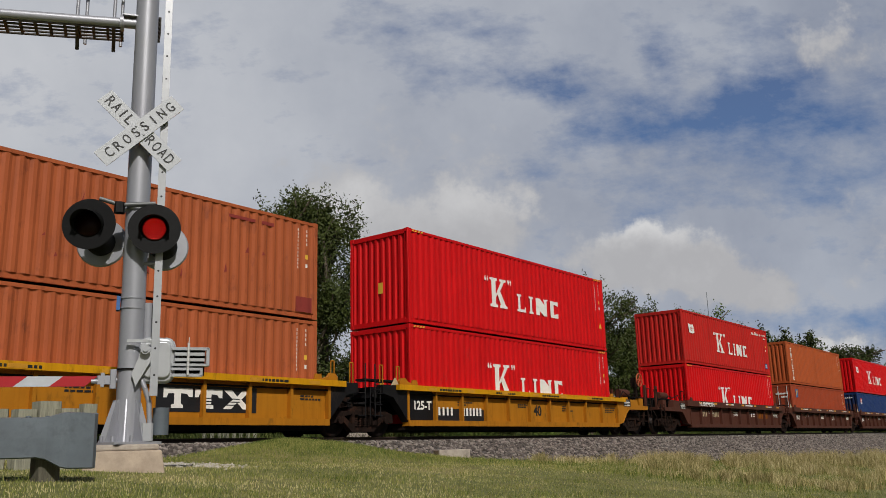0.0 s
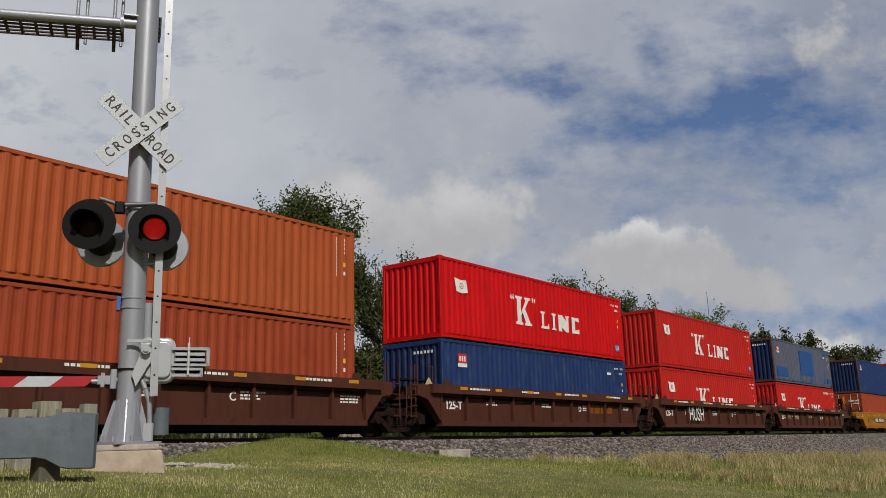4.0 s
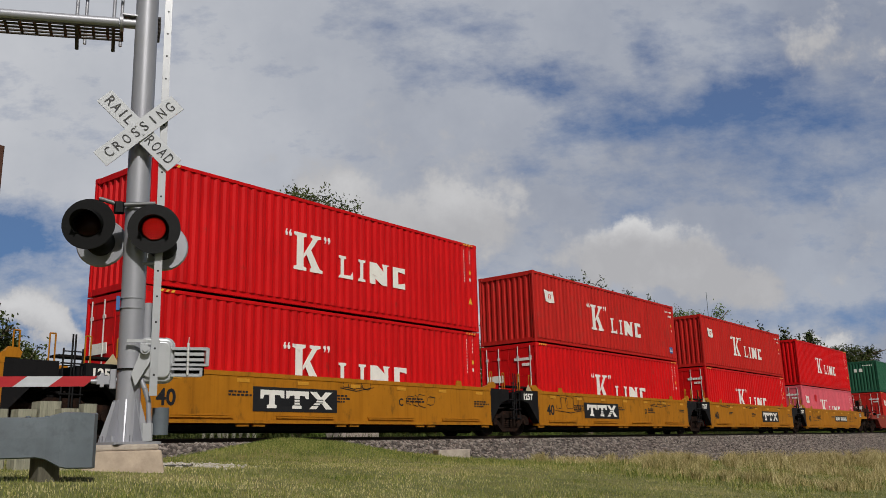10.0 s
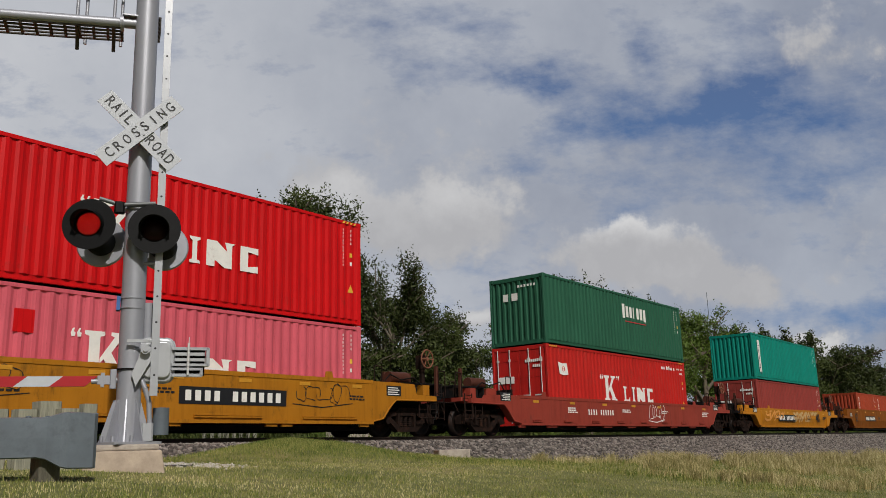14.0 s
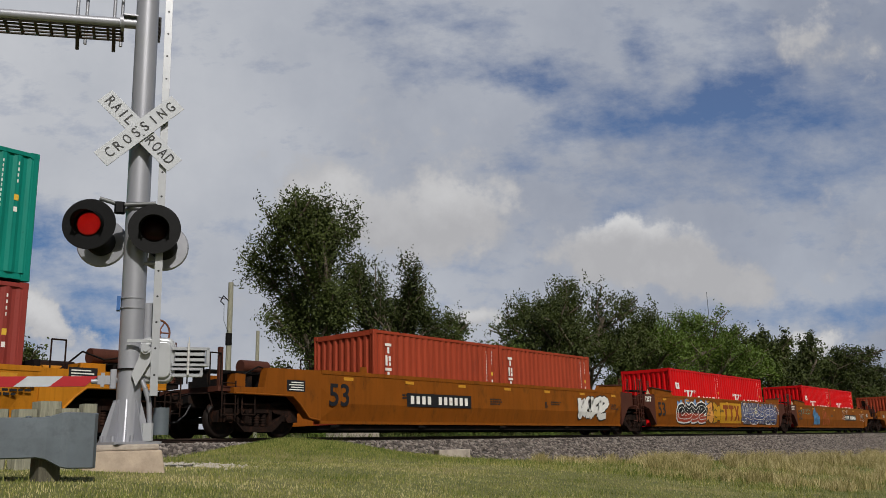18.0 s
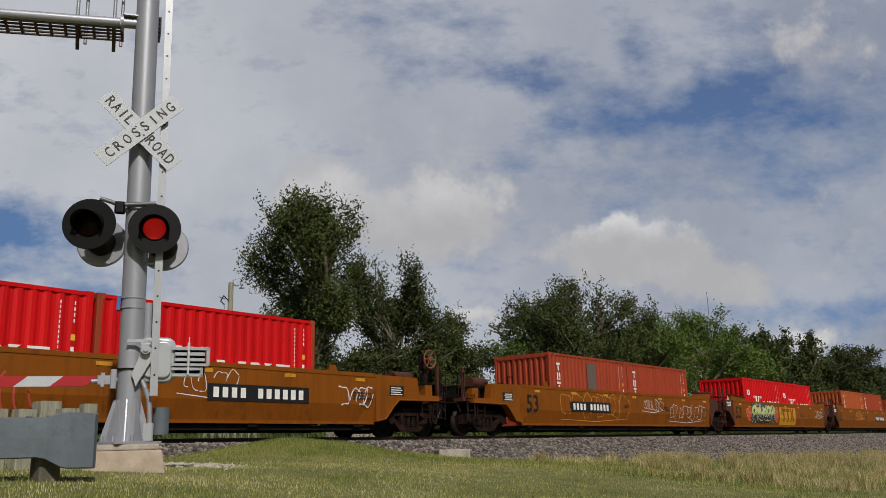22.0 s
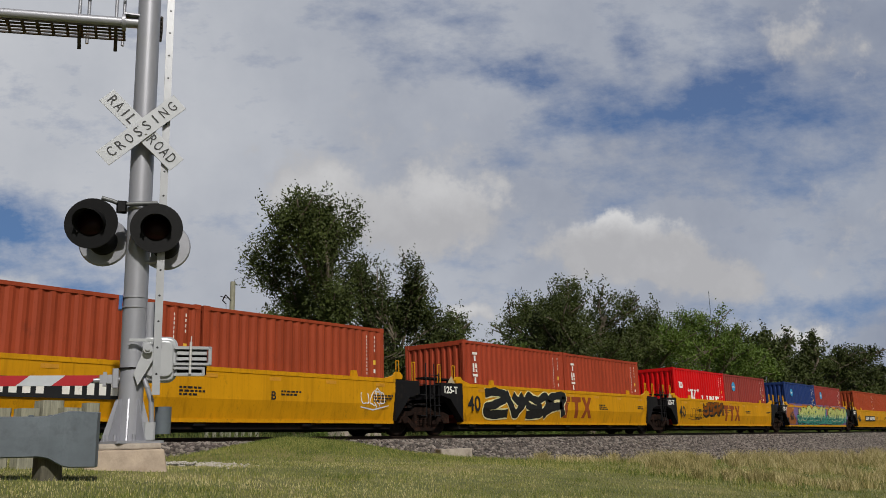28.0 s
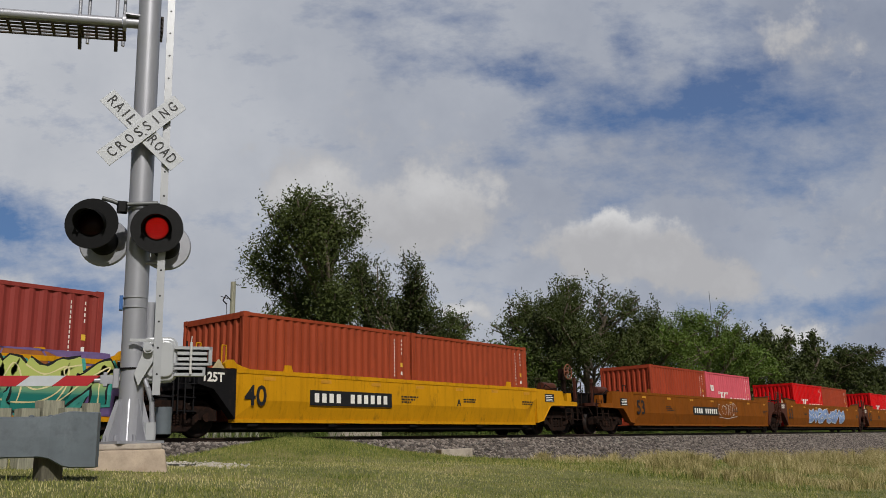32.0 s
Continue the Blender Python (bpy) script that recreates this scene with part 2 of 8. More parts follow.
def cached(key, make):
    if key not in CACHE:
        CACHE[key] = make()
    return CACHE[key]


def letters(text, height, bold=0.0):
    """A flat mesh of built-in lettering, standing in x and z, facing -y, from the origin; height of capitals."""
    def make():
        cu = bpy.data.curves.new("letters", "FONT")
        cu.body, cu.size, cu.offset, cu.extrude, cu.resolution_u = text, height / 0.70, bold, 0.002, 3
        ob = bpy.data.objects.new("letters", cu)
        me = bpy.data.meshes.new_from_object(ob)
        bpy.data.objects.remove(ob)
        me.transform(Matrix.Rotation(radians(90), 4, "X"))
        me.materials.clear()
        return me
    return cached(("letters", text, height, bold), make)


# ---- sky backdrop: a far bowl of sky and cloud over the track side, which drifts slowly ----
def cloud_material():
    m = bpy.data.materials.new("sky_and_cloud")
    m.use_nodes = True
    nt = m.node_tree
    nt.nodes.remove(nt.nodes["Principled BSDF"])
    out = nt.nodes["Material Output"]
    em = nt.nodes.new("ShaderNodeEmission")
    nt.links.new(em.outputs[0], out.inputs[0])
    tc = nt.nodes.new("ShaderNodeTexCoord")
    sep = nt.nodes.new("ShaderNodeSeparateXYZ")
    nt.links.new(tc.outputs["Object"], sep.inputs[0])

    def calc(op, a, b=None, c=None, clamp=False):
        n = nt.nodes.new("ShaderNodeMath")
        n.operation, n.use_clamp = op, clamp
        for i, v in enumerate((a, b, c)):
            if v is None:
                continue
            if hasattr(v, "is_linked"):
                nt.links.new(v, n.inputs[i])
            else:
                n.inputs[i].default_value = v
        return n.outputs[0]
    # the bowl's own axes: -z is the middle of the view, x right, y up
    dz = calc("MULTIPLY", sep.outputs[2], -1.0)
    dz = calc("MAXIMUM", dz, 1.0)
    u = calc("DIVIDE", sep.outputs[0], dz)
    v = calc("DIVIDE", sep.outputs[1], dz)
    comb = nt.nodes.new("ShaderNodeCombineXYZ")
    nt.links.new(u, comb.inputs[0])
    nt.links.new(v, comb.inputs[1])
    uv = comb.outputs[0]
    # bend the plane by noise, so that patches get ragged, torn edges
    warp = nt.nodes.new("ShaderNodeTexNoise")
    warp.inputs["Scale"].default_value, warp.inputs["Detail"].default_value, warp.inputs["Roughness"].default_value = 7.0, 6.0, 0.62
    nt.links.new(uv, warp.inputs["Vector"])
    off = nt.nodes.new("ShaderNodeVectorMath")
    off.operation = "MULTIPLY_ADD"
    nt.links.new(warp.outputs["Color"], off.inputs[0])
    off.inputs[1].default_value, off.inputs[2].default_value = (0.16, 0.10, 0), (-0.08, -0.05, 0)
    add = nt.nodes.new("ShaderNodeVectorMath")
    nt.links.new(uv, add.inputs[0])
    nt.links.new(off.outputs[0], add.inputs[1])
    sp2 = nt.nodes.new("ShaderNodeSeparateXYZ")
    nt.links.new(add.outputs[0], sp2.inputs[0])
    wu, wv = sp2.outputs[0], sp2.outputs[1]

    def blob(x, y, rx, ry, amp, tilt=0.0, src=(wu, wv), power=1.0):
        cx, cy = (x - 784) / 1510, (441 - y) / 1510
        ca, sa = math.cos(radians(tilt)), math.sin(radians(tilt))
        du, dv = calc("SUBTRACT", src[0], cx), calc("SUBTRACT", src[1], cy)
        p = calc("DIVIDE", calc("ADD", calc("MULTIPLY", du, ca), calc("MULTIPLY", dv, sa)), rx / 1510)
        q = calc("DIVIDE", calc("SUBTRACT", calc("MULTIPLY", dv, ca), calc("MULTIPLY", du, sa)), ry / 1510)
        d2 = calc("ADD", calc("MULTIPLY", p, p), calc("MULTIPLY", q, q))
        e = calc("POWER", 2.718, calc("MULTIPLY", d2, -power))
        return calc("MULTIPLY", e, amp)

    def total(items):
        s = items[0]
        for i in items[1:]:
            s = calc("ADD", s, i)
        return s
    # streaks at two scales
    st = nt.nodes.new("ShaderNodeMapping")
    st.inputs["Rotation"].default_value = (0, 0, radians(-28))
    st.inputs["Scale"].default_value = (1.0, 2.2, 1)
    nt.links.new(uv, st.inputs[0])
    wisps = noise_out(nt, st.outputs[0], 6.0, 10, 0.66)
    fine = noise_out(nt, uv, 22.0, 6, 0.6)
    blue = total([
        blob(1190, 95, 65, 48, 0.62, -30), blob(960, 150, 80, 32, 0.52, -10), blob(1440, 235, 250, 75, 0.58, 8), blob(1180, 215, 170, 45, 0.50, 12), blob(1350, 160, 110, 50, 0.4, 30),
        blob(740, 130, 130, 50, 0.18, -25), blob(560, 40, 160, 60, 0.10, -20), blob(1350, 60, 60, 60, 0.25, 0), blob(880, 60, 120, 60, 0.25, -30),
        blob(40, 445, 170, 60, 0.95, 0), blob(120, 590, 190, 34, 0.85, 0), blob(150, 520, 220, 22, 0.35, 0), blob(1480, 560, 190, 22, 0.42, 0),
        blob(1040, 250, 120, 40, 0.25, 20), blob(330, 90, 120, 60, 0.12, 0), blob(1300, 330, 200, 40, 0.20, 0), blob(850, 565, 120, 25, 0.35, 0)])
    blue = calc("ADD", blue, calc("MULTIPLY", calc("SUBTRACT", wisps, 0.5), 1.9))
    blue = calc("ADD", blue, calc("MULTIPLY", calc("SUBTRACT", fine, 0.5), 0.45))
    blue = calc("MULTIPLY", calc("SUBTRACT", blue, 0.08), 1.5, clamp=True)
    vv = calc("MULTIPLY_ADD", v, -1.6, 0.35, clamp=True)
    sky_c = mixer(nt, vv, rgb("566d96"), rgb("6391c4"))
    side = calc("MULTIPLY_ADD", u, 0.9, 0.45, clamp=True)
    grey_a = mixer(nt, side, rgb("b4b8c0"), rgb("828b9f"))
    grey_b = mixer(nt, side, rgb("c9cbd0"), rgb("a6adba"))
    grey = mixer(nt, noise_out(nt, uv, 3.2, 6, 0.6, 0.35, 0.68), grey_a, grey_b)
    col = mixer(nt, blue, grey, sky_c)
    # heaped clouds low in the sky: bright crowns, grey undersides
    heap = total([blob(1160, 455, 170, 62, 1.0, 0, power=1.3), blob(1310, 515, 170, 42, 0.8, 0), blob(820, 395, 140, 95, 0.9, 10), blob(610, 370, 110, 60, 0.85, -25),
                  blob(90, 575, 130, 38, 1.0, -18), blob(470, 560, 60, 40, 0.4, 0), blob(1490, 90, 170, 90, 0.52, 0), blob(900, 575, 60, 26, 0.8, 0),
                  blob(1480, 612, 50, 26, 0.9, 0), blob(700, 240, 260, 90, 0.30, 0), blob(1560, 400, 160, 120, 0.35, 0)])
    heap = calc("ADD", heap, calc("MULTIPLY", calc("SUBTRACT", fine, 0.5), 1.25))
    heap_m = nt.nodes.new("ShaderNodeMapRange")
    heap_m.interpolation_type = "SMOOTHSTEP"
    heap_m.inputs[1].default_value, heap_m.inputs[2].default_value = 0.32, 0.70
    nt.links.new(heap, heap_m.inputs[0])
    crown = total([blob(1150, 415, 110, 24, 0.9), blob(830, 350, 100, 45, 0.6), blob(620, 355, 80, 36, 0.7), blob(70, 560, 120, 26, 0.9, -18),
                   blob(1485, 605, 45, 16, 0.8), blob(895, 572, 50, 18, 0.7), blob(1440, 40, 120, 30, 0.3)])
    crown = calc("ADD", crown, calc("MULTIPLY", calc("SUBTRACT", fine, 0.5), 0.8), clamp=True)
    heap_c = mixer(nt, crown, rgb("b3b3b6"), rgb("d6d6d7"))
    col = mixer(nt, heap_m.outputs[0], col, heap_c)
    nt.links.new(col, em.inputs[0])
    em.inputs[1].default_value = 1.305
    return m


def sky_backdrop():
    s, rad, nu, nv = Shape(), 2600.0, 24, 14
    verts = []
    for j in range(nv + 1):
        b = radians(-34 + 68 * j / nv)
        for i in range(nu + 1):
            a = radians(-52 + 104 * i / nu)
            verts.append((rad * math.sin(a) * math.cos(b), rad * math.sin(b), -rad * math.cos(a) * math.cos(b)))
    faces = [(j * (nu + 1) + i, j * (nu + 1) + i + 1, (j + 1) * (nu + 1) + i + 1, (j + 1) * (nu + 1) + i) for j in range(nv) for i in range(nu)]
    s.add(verts, faces, True)
    return solid("backdrop", s, cloud_material(), "pale broken cloud with blue gaps over the plain", "sky", "structure")


backdrop = sky_backdrop()


def sky_pose(t):
    # the clouds drift slowly up and to the left
    yaw, pitch = 38.335 + 0.073 * t, 13.178 + 0.028 * t
    a, p = radians(yaw), radians(pitch)
    way = Vector((math.cos(a) * math.cos(p), math.sin(a) * math.cos(p), math.sin(p)))
    return look(EYE, EYE + way * 10, -1.571)


# ---- ground ----
def smooth01(x):
    x = max(0.0, min(1.0, x))
    return x * x * (3 - 2 * x)


def ground_z(x, y):
    """Height of the natural ground, the rail tops being at zero."""
    z = -0.46 - 0.028 * max(0.0, min(x - 4.0, 40.0)) + (0.085 * (max(3.0, y) - 9.2) if y < 9.2 else 0.03 * (min(y, 14.5) - 9.2))
    z += 0.39 * math.exp(-((x - 12.0) / (1.7 if x < 12.0 else 3.4)) ** 2 - ((y - 13.6) / 1.7) ** 2)
    if 8.5 < x < 24 and 11.5 < y < 15.5:
        z += 0.05 * noise.noise((x * 0.9, y * 0.9, 11.0)) * math.exp(-((x - 13.0) / 4.0) ** 2)
    far = smooth01((y - 19.5) / 6.0)
    z = z * (1 - far) + (-0.75) * far
    z += 0.035 * noise.noise((x * 0.35, y * 0.35, 0.0)) + 0.018 * noise.noise((x * 1.3, y * 1.3, 4.0))
    return z


def ground():
    xs = sorted({-2500.0, -1500, -700, -300, -120, -60, -30, *[-15 + 0.5 * i for i in range(150)], *[60 + 4 * i for i in range(30)], 200, 260, 340, 480, 800, 1500, 2500})
    ys = sorted({-2500.0, -1500, -700, -300, -120, -60, -30, -15, *[-8 + 0.5 * i for i in range(62)], *[24 + 3 * i for i in range(20)], 100, 150, 240, 400, 800, 1500, 2500})
    s = Shape()
    verts = [(x, y, ground_z(x, y)) for y in ys for x in xs]
    n = len(xs)
    faces = [(j * n + i, j * n + i + 1, (j + 1) * n + i + 1, (j + 1) * n + i) for j in range(len(ys) - 1) for i in range(n - 1)]
    s.add(verts, faces, True)
    m = mat("mown_grass_soil", rgb("636631"), 0.9, 0, 0.35, 2.5, rgb("8a7f50"), 0.5, 0.5, (1, 1, 1), 0.6, 30)
    return solid("ground", s, m, "mown verge of green and drying grass", "ground", "structure")


def ballast_top(x, y):
    """Height of the stone bed at y, or of the ground where that is higher."""
    d = abs(y - TRACK_Y)
    h = -0.17 - max(0.0, d - 2.15) / 1.9
    return h


def ballast():
    s = Shape()
    xs = [-60 + 1.0 * i for i in range(300)] + [260, 300, 380, 500, 800, 1400]
    ys = [12.6, 13.2, 13.8, 14.4, 14.9, 15.4, 15.9, 16.4, 17.55, 18.7, 19.3, 19.8, 20.3, 21.0, 21.8]
    verts = [(x, y, ballast_top(x, y) + 0.03 * noise.noise((x * 0.9, y * 1.7, 2.0))) for y in ys for x in xs]
    n = len(xs)
    s.add(verts, [(j * n + i, j * n + i + 1, (j + 1) * n + i + 1, (j + 1) * n + i) for j in range(len(ys) - 1) for i in range(n - 1)], True)
    # darker than the loose stones: shade between them is put into the bed's colour
    m = mat("gap_shaded_stone_bed", rgb("4d4744"), 0.95, 0, 0.45, 16, rgb("5c5552"), 0.4, 5, (1, 1, 1), 1.0, 26)
    return solid("ballast_bed", s, m, "grey crushed stone ballast bed under the track", "ballast", "structure")


def stones():
    """Loose stones over the near shoulder, and a pale gravel spill by the mast."""
    rng = np.random.default_rng(5)
    ico = bmesh.new()
    bmesh.ops.create_icosphere(ico, subdivisions=1, radius=1.0)
    bv = np.array([v.co[:] for v in ico.verts])
    bf = np.array([[v.index for v in f.verts] for f in ico.faces])
    ico.free()

    def scatter(pts, size, name, m, label):
        vs, fs = [], []
        for k, (x, y, z) in enumerate(pts):
            sc = size * rng.uniform(0.55, 1.35) * np.array([rng.uniform(0.8, 1.3), rng.uniform(0.7, 1.1), rng.uniform(0.55, 0.9)])
            a = rng.uniform(0, 6.28)
            p = bv * rng.uniform(0.78, 1.15, (len(bv), 1)) * sc
            r = np.column_stack([p[:, 0] * math.cos(a) - p[:, 1] * math.sin(a), p[:, 0] * math.sin(a) + p[:, 1] * math.cos(a), p[:, 2]])
            vs.append(r + (x, y, z))
            fs.append(bf + k * len(bv))
        me = bpy.data.meshes.new(name)
        me.from_pydata(np.concatenate(vs).tolist(), [], np.concatenate(fs).tolist())
        solid(name, me, m, label, "gravel", "stuff")
    pts = []
    while len(pts) < 42000:
        x = 5 + 73 * rng.random() ** 1.5
        y = rng.uniform(12.6, 16.8)
        z = ballast_top(x, y)
        if z > ground_z(x, y) - 0.03:
            pts.append((x, y, z + 0.012))
    m = bpy.data.materials.new("crushed_stone")
    m.use_nodes = True
    nt = m.node_tree
    geo = nt.nodes.new("ShaderNodeNewGeometry")
    ramp = nt.nodes.new("ShaderNodeValToRGB")
    ramp.color_ramp.elements[0].color, ramp.color_ramp.elements[1].color = rgb("3a3532"), rgb("958c84")
    e = ramp.color_ramp.elements.new(0.5)
    e.color = rgb("685f59")
    nt.links.new(geo.outputs["Random Per Island"], ramp.inputs[0])
    nt.links.new(ramp.outputs[0], nt.nodes["Principled BSDF"].inputs["Base Color"])
    nt.nodes["Principled BSDF"].inputs["Roughness"].default_value = 0.9
    scatter(pts, 0.05, "ballast_stones", m, "loose grey crushed stones on the track shoulder")
    pts = []
    while len(pts) < 900:
        x, y = rng.normal(7.0, 0.45), rng.normal(10.6, 0.5)
        pts.append((x, y, ground_z(x, y) + 0.004))
    m2 = mat("pale_gravel", rgb("b5ada3"), 0.95, 0, 0.25, 20)
    scatter(pts, 0.03, "gravel_spill", m2, "pale gravel scattered on the verge beside the mast")


def track():
    for y, nm in ((TRACK_Y - 0.7535, "rail"), (TRACK_Y + 0.7535, "rail")):
        s = Shape()
        prof = [(-0.075, -0.172), (0.075, -0.172), (0.075, -0.160), (0.012, -0.140), (0.010, -0.045), (0.036, -0.035), (0.036, -0.006), (0.026, 0.0), (-0.026, 0.0), (-0.036, -0.006),
                (-0.036, -0.035), (-0.010, -0.045), (-0.012, -0.140), (-0.075, -0.160)]
        s.prism([(y + a, b) for a, b in prof], -300, 1400, "x")
        solid("rail", s, M_RAIL, "worn steel running rail with brown rusty sides", "rail", "structure")
    ties = thing("track_ties", "row of dark creosoted wooden ties in the ballast", "railway ties", kind="structure")
    me = Shape().box(-0.115, 0.115, -1.3, 1.3, -0.36, -0.172, 0.012).mesh("tie")
    for i in range(200):
        ob = part("tie", me, M_TIE, ties)
        ob.location = (4 + 0.5 * i, TRACK_Y + 0.02 * math.sin(i * 2.7), 0)


ground()
ballast()
stones()
track()


# ---- shipping containers ----
CW = 2.438
STD, HIGH = 2.591, 2.896
L40, L20 = 12.192, 6.058


def corrugated(length, z0, z1, depth=0.031, pitch=0.278, cuts=(0.13, 0.38, 0.62, 0.87)):
    """A corrugated sheet from x = 0 to length, its outer faces at y = 0, dents at y = depth."""
    n = max(1, round(length / pitch))
    p = length / n
    xs = [(0.0, 0.0)]
    for i in range(n):
        a = i * p
        xs += [(a + c * p, d) for c, d in zip(cuts, (0.0, depth, depth, 0.0))]
    xs.append((length, 0.0))
    s = Shape()
    k = len(xs)
    verts = [(x, y, z0) for x, y in xs] + [(x, y, z1) for x, y in xs]
    s.add(verts, [(i, i + 1, k + i + 1, k + i) for i in range(k - 1)])
    # back sheet gives the wall its thickness
    s.add([(0, depth + 0.012, z0), (length, depth + 0.012, z0), (length, depth + 0.012, z1), (0, depth + 0.012, z1)], [(3, 2, 1, 0)])
    return s


def container_meshes(length, height):
    def make():
        hl, hw = length / 2, CW / 2
        d = {}
        side = corrugated(length - 0.24, 0.15, height - 0.09)
        side.v = [(x - hl + 0.12, y - hw + 0.012, z) for x, y, z in side.v]
        d["side"] = side.mesh("side_wall")
        end = corrugated(CW - 0.24, 0.15, height - 0.10, 0.05, 0.25, (0.18, 0.31, 0.69, 0.82))
        end.v = [(-hl + 0.025 + y, hw - 0.12 - x, z) for x, y, z in end.v]
        d["end"] = end.mesh("end_wall")
        d["roof"] = Shape().box(-hl + 0.1, hl - 0.1, -hw + 0.05, hw - 0.05, height - 0.05, height - 0.02, 0.01).mesh("roof")
        d["floor"] = Shape().box(-hl + 0.1, hl - 0.1, -hw + 0.06, hw - 0.06, 0.12, 0.16, 0.01).mesh("floor")
        d["toprail"] = Shape().box(-hl + 0.15, hl - 0.15, -hw + 0.004, -hw + 0.064, height - 0.095, height - 0.015, 0.006).mesh("top_rail")
        d["botrail"] = Shape().prism([(-hw + 0.006, 0.02), (-hw + 0.10, 0.02), (-hw + 0.10, 0.155), (-hw + 0.05, 0.155), (-hw + 0.05, 0.052), (-hw + 0.006, 0.052)], -hl + 0.15, hl - 0.15, "x").mesh("bottom_rail")
        d["post"] = Shape().box(-hl + 0.002, -hl + 0.13, -hw + 0.002, -hw + 0.09, 0.11, height - 0.11, 0.015).mesh("corner_post")
        d["casting"] = Shape().box(-hl, -hl + 0.178, -hw, -hw + 0.162, 0.0, 0.118, 0.012).mesh("corner_casting")
        d["sill"] = Shape().box(-hl + 0.01, -hl + 0.07, -hw + 0.16, hw - 0.16, 0.015, 0.16, 0.005).mesh("end_rail")
        dl = Shape().box(-hl + 0.03, -hl + 0.075, -hw + 0.10, -0.006, 0.165, height - 0.115, 0.008)
        for z in (0.5, height * 0.37, height * 0.63, height - 0.45):
            dl.box(-hl + 0.018, -hl + 0.032, -hw + 0.16, -0.06, z - 0.09, z + 0.09)
        d["door"] = dl.mesh("door_leaf")
        rod = Shape().tube((-hl - 0.004, 0, 0.10), (-hl - 0.004, 0, height - 0.10), 0.017, n=8)
        for z in (0.35, 1.0, height - 0.5):
            rod.box(-hl - 0.012, -hl + 0.03, -0.05, 0.05, z - 0.04, z + 0.04)
        rod.box(-hl - 0.03, -hl - 0.012, -0.02, 0.30, 1.05, 1.10)
        d["rod"] = rod.mesh("lock_rod")
        return d
    return cached(("container", length, height), make)


def turned(ob, rz=0.0, mirror=False):
    """Turn a part about its thing's middle, or mirror it."""
    m = Matrix.Rotation(radians(rz), 4, "Z")
    if mirror:
        m = m @ Matrix.Diagonal((1, -1, 1, 1))
    ob.matrix_basis = m
    return ob


def bars(parent, name, items, material, y, label=""):
    """Flat painted bars: (x0, x1, z0, z1), standing just off the side at y. Large ones are parts of their own, tiny ones stay together."""
    if len(items) > 12 or (len(items) > 1 and max(max(abs(b - a), abs(d - c)) for a, b, c, d in items) < 0.24):
        s = Shape()
        for x0, x1, z0, z1 in items:
            s.box(min(x0, x1), max(x0, x1), y - 0.003, y, z0, z1)
        return tagged(part(name, s, material, parent, label), kind="stuff")
    me = cached("bar", lambda: Shape().box(0, 1, -0.003, 0, 0, 1).mesh("bar"))
    for x0, x1, z0, z1 in items:
        ob = part(name, me, material, parent, label)
        ob.matrix_basis = Matrix.LocRotScale((min(x0, x1), y, z0), None, (abs(x1 - x0), 1, z1 - z0))
    return ob


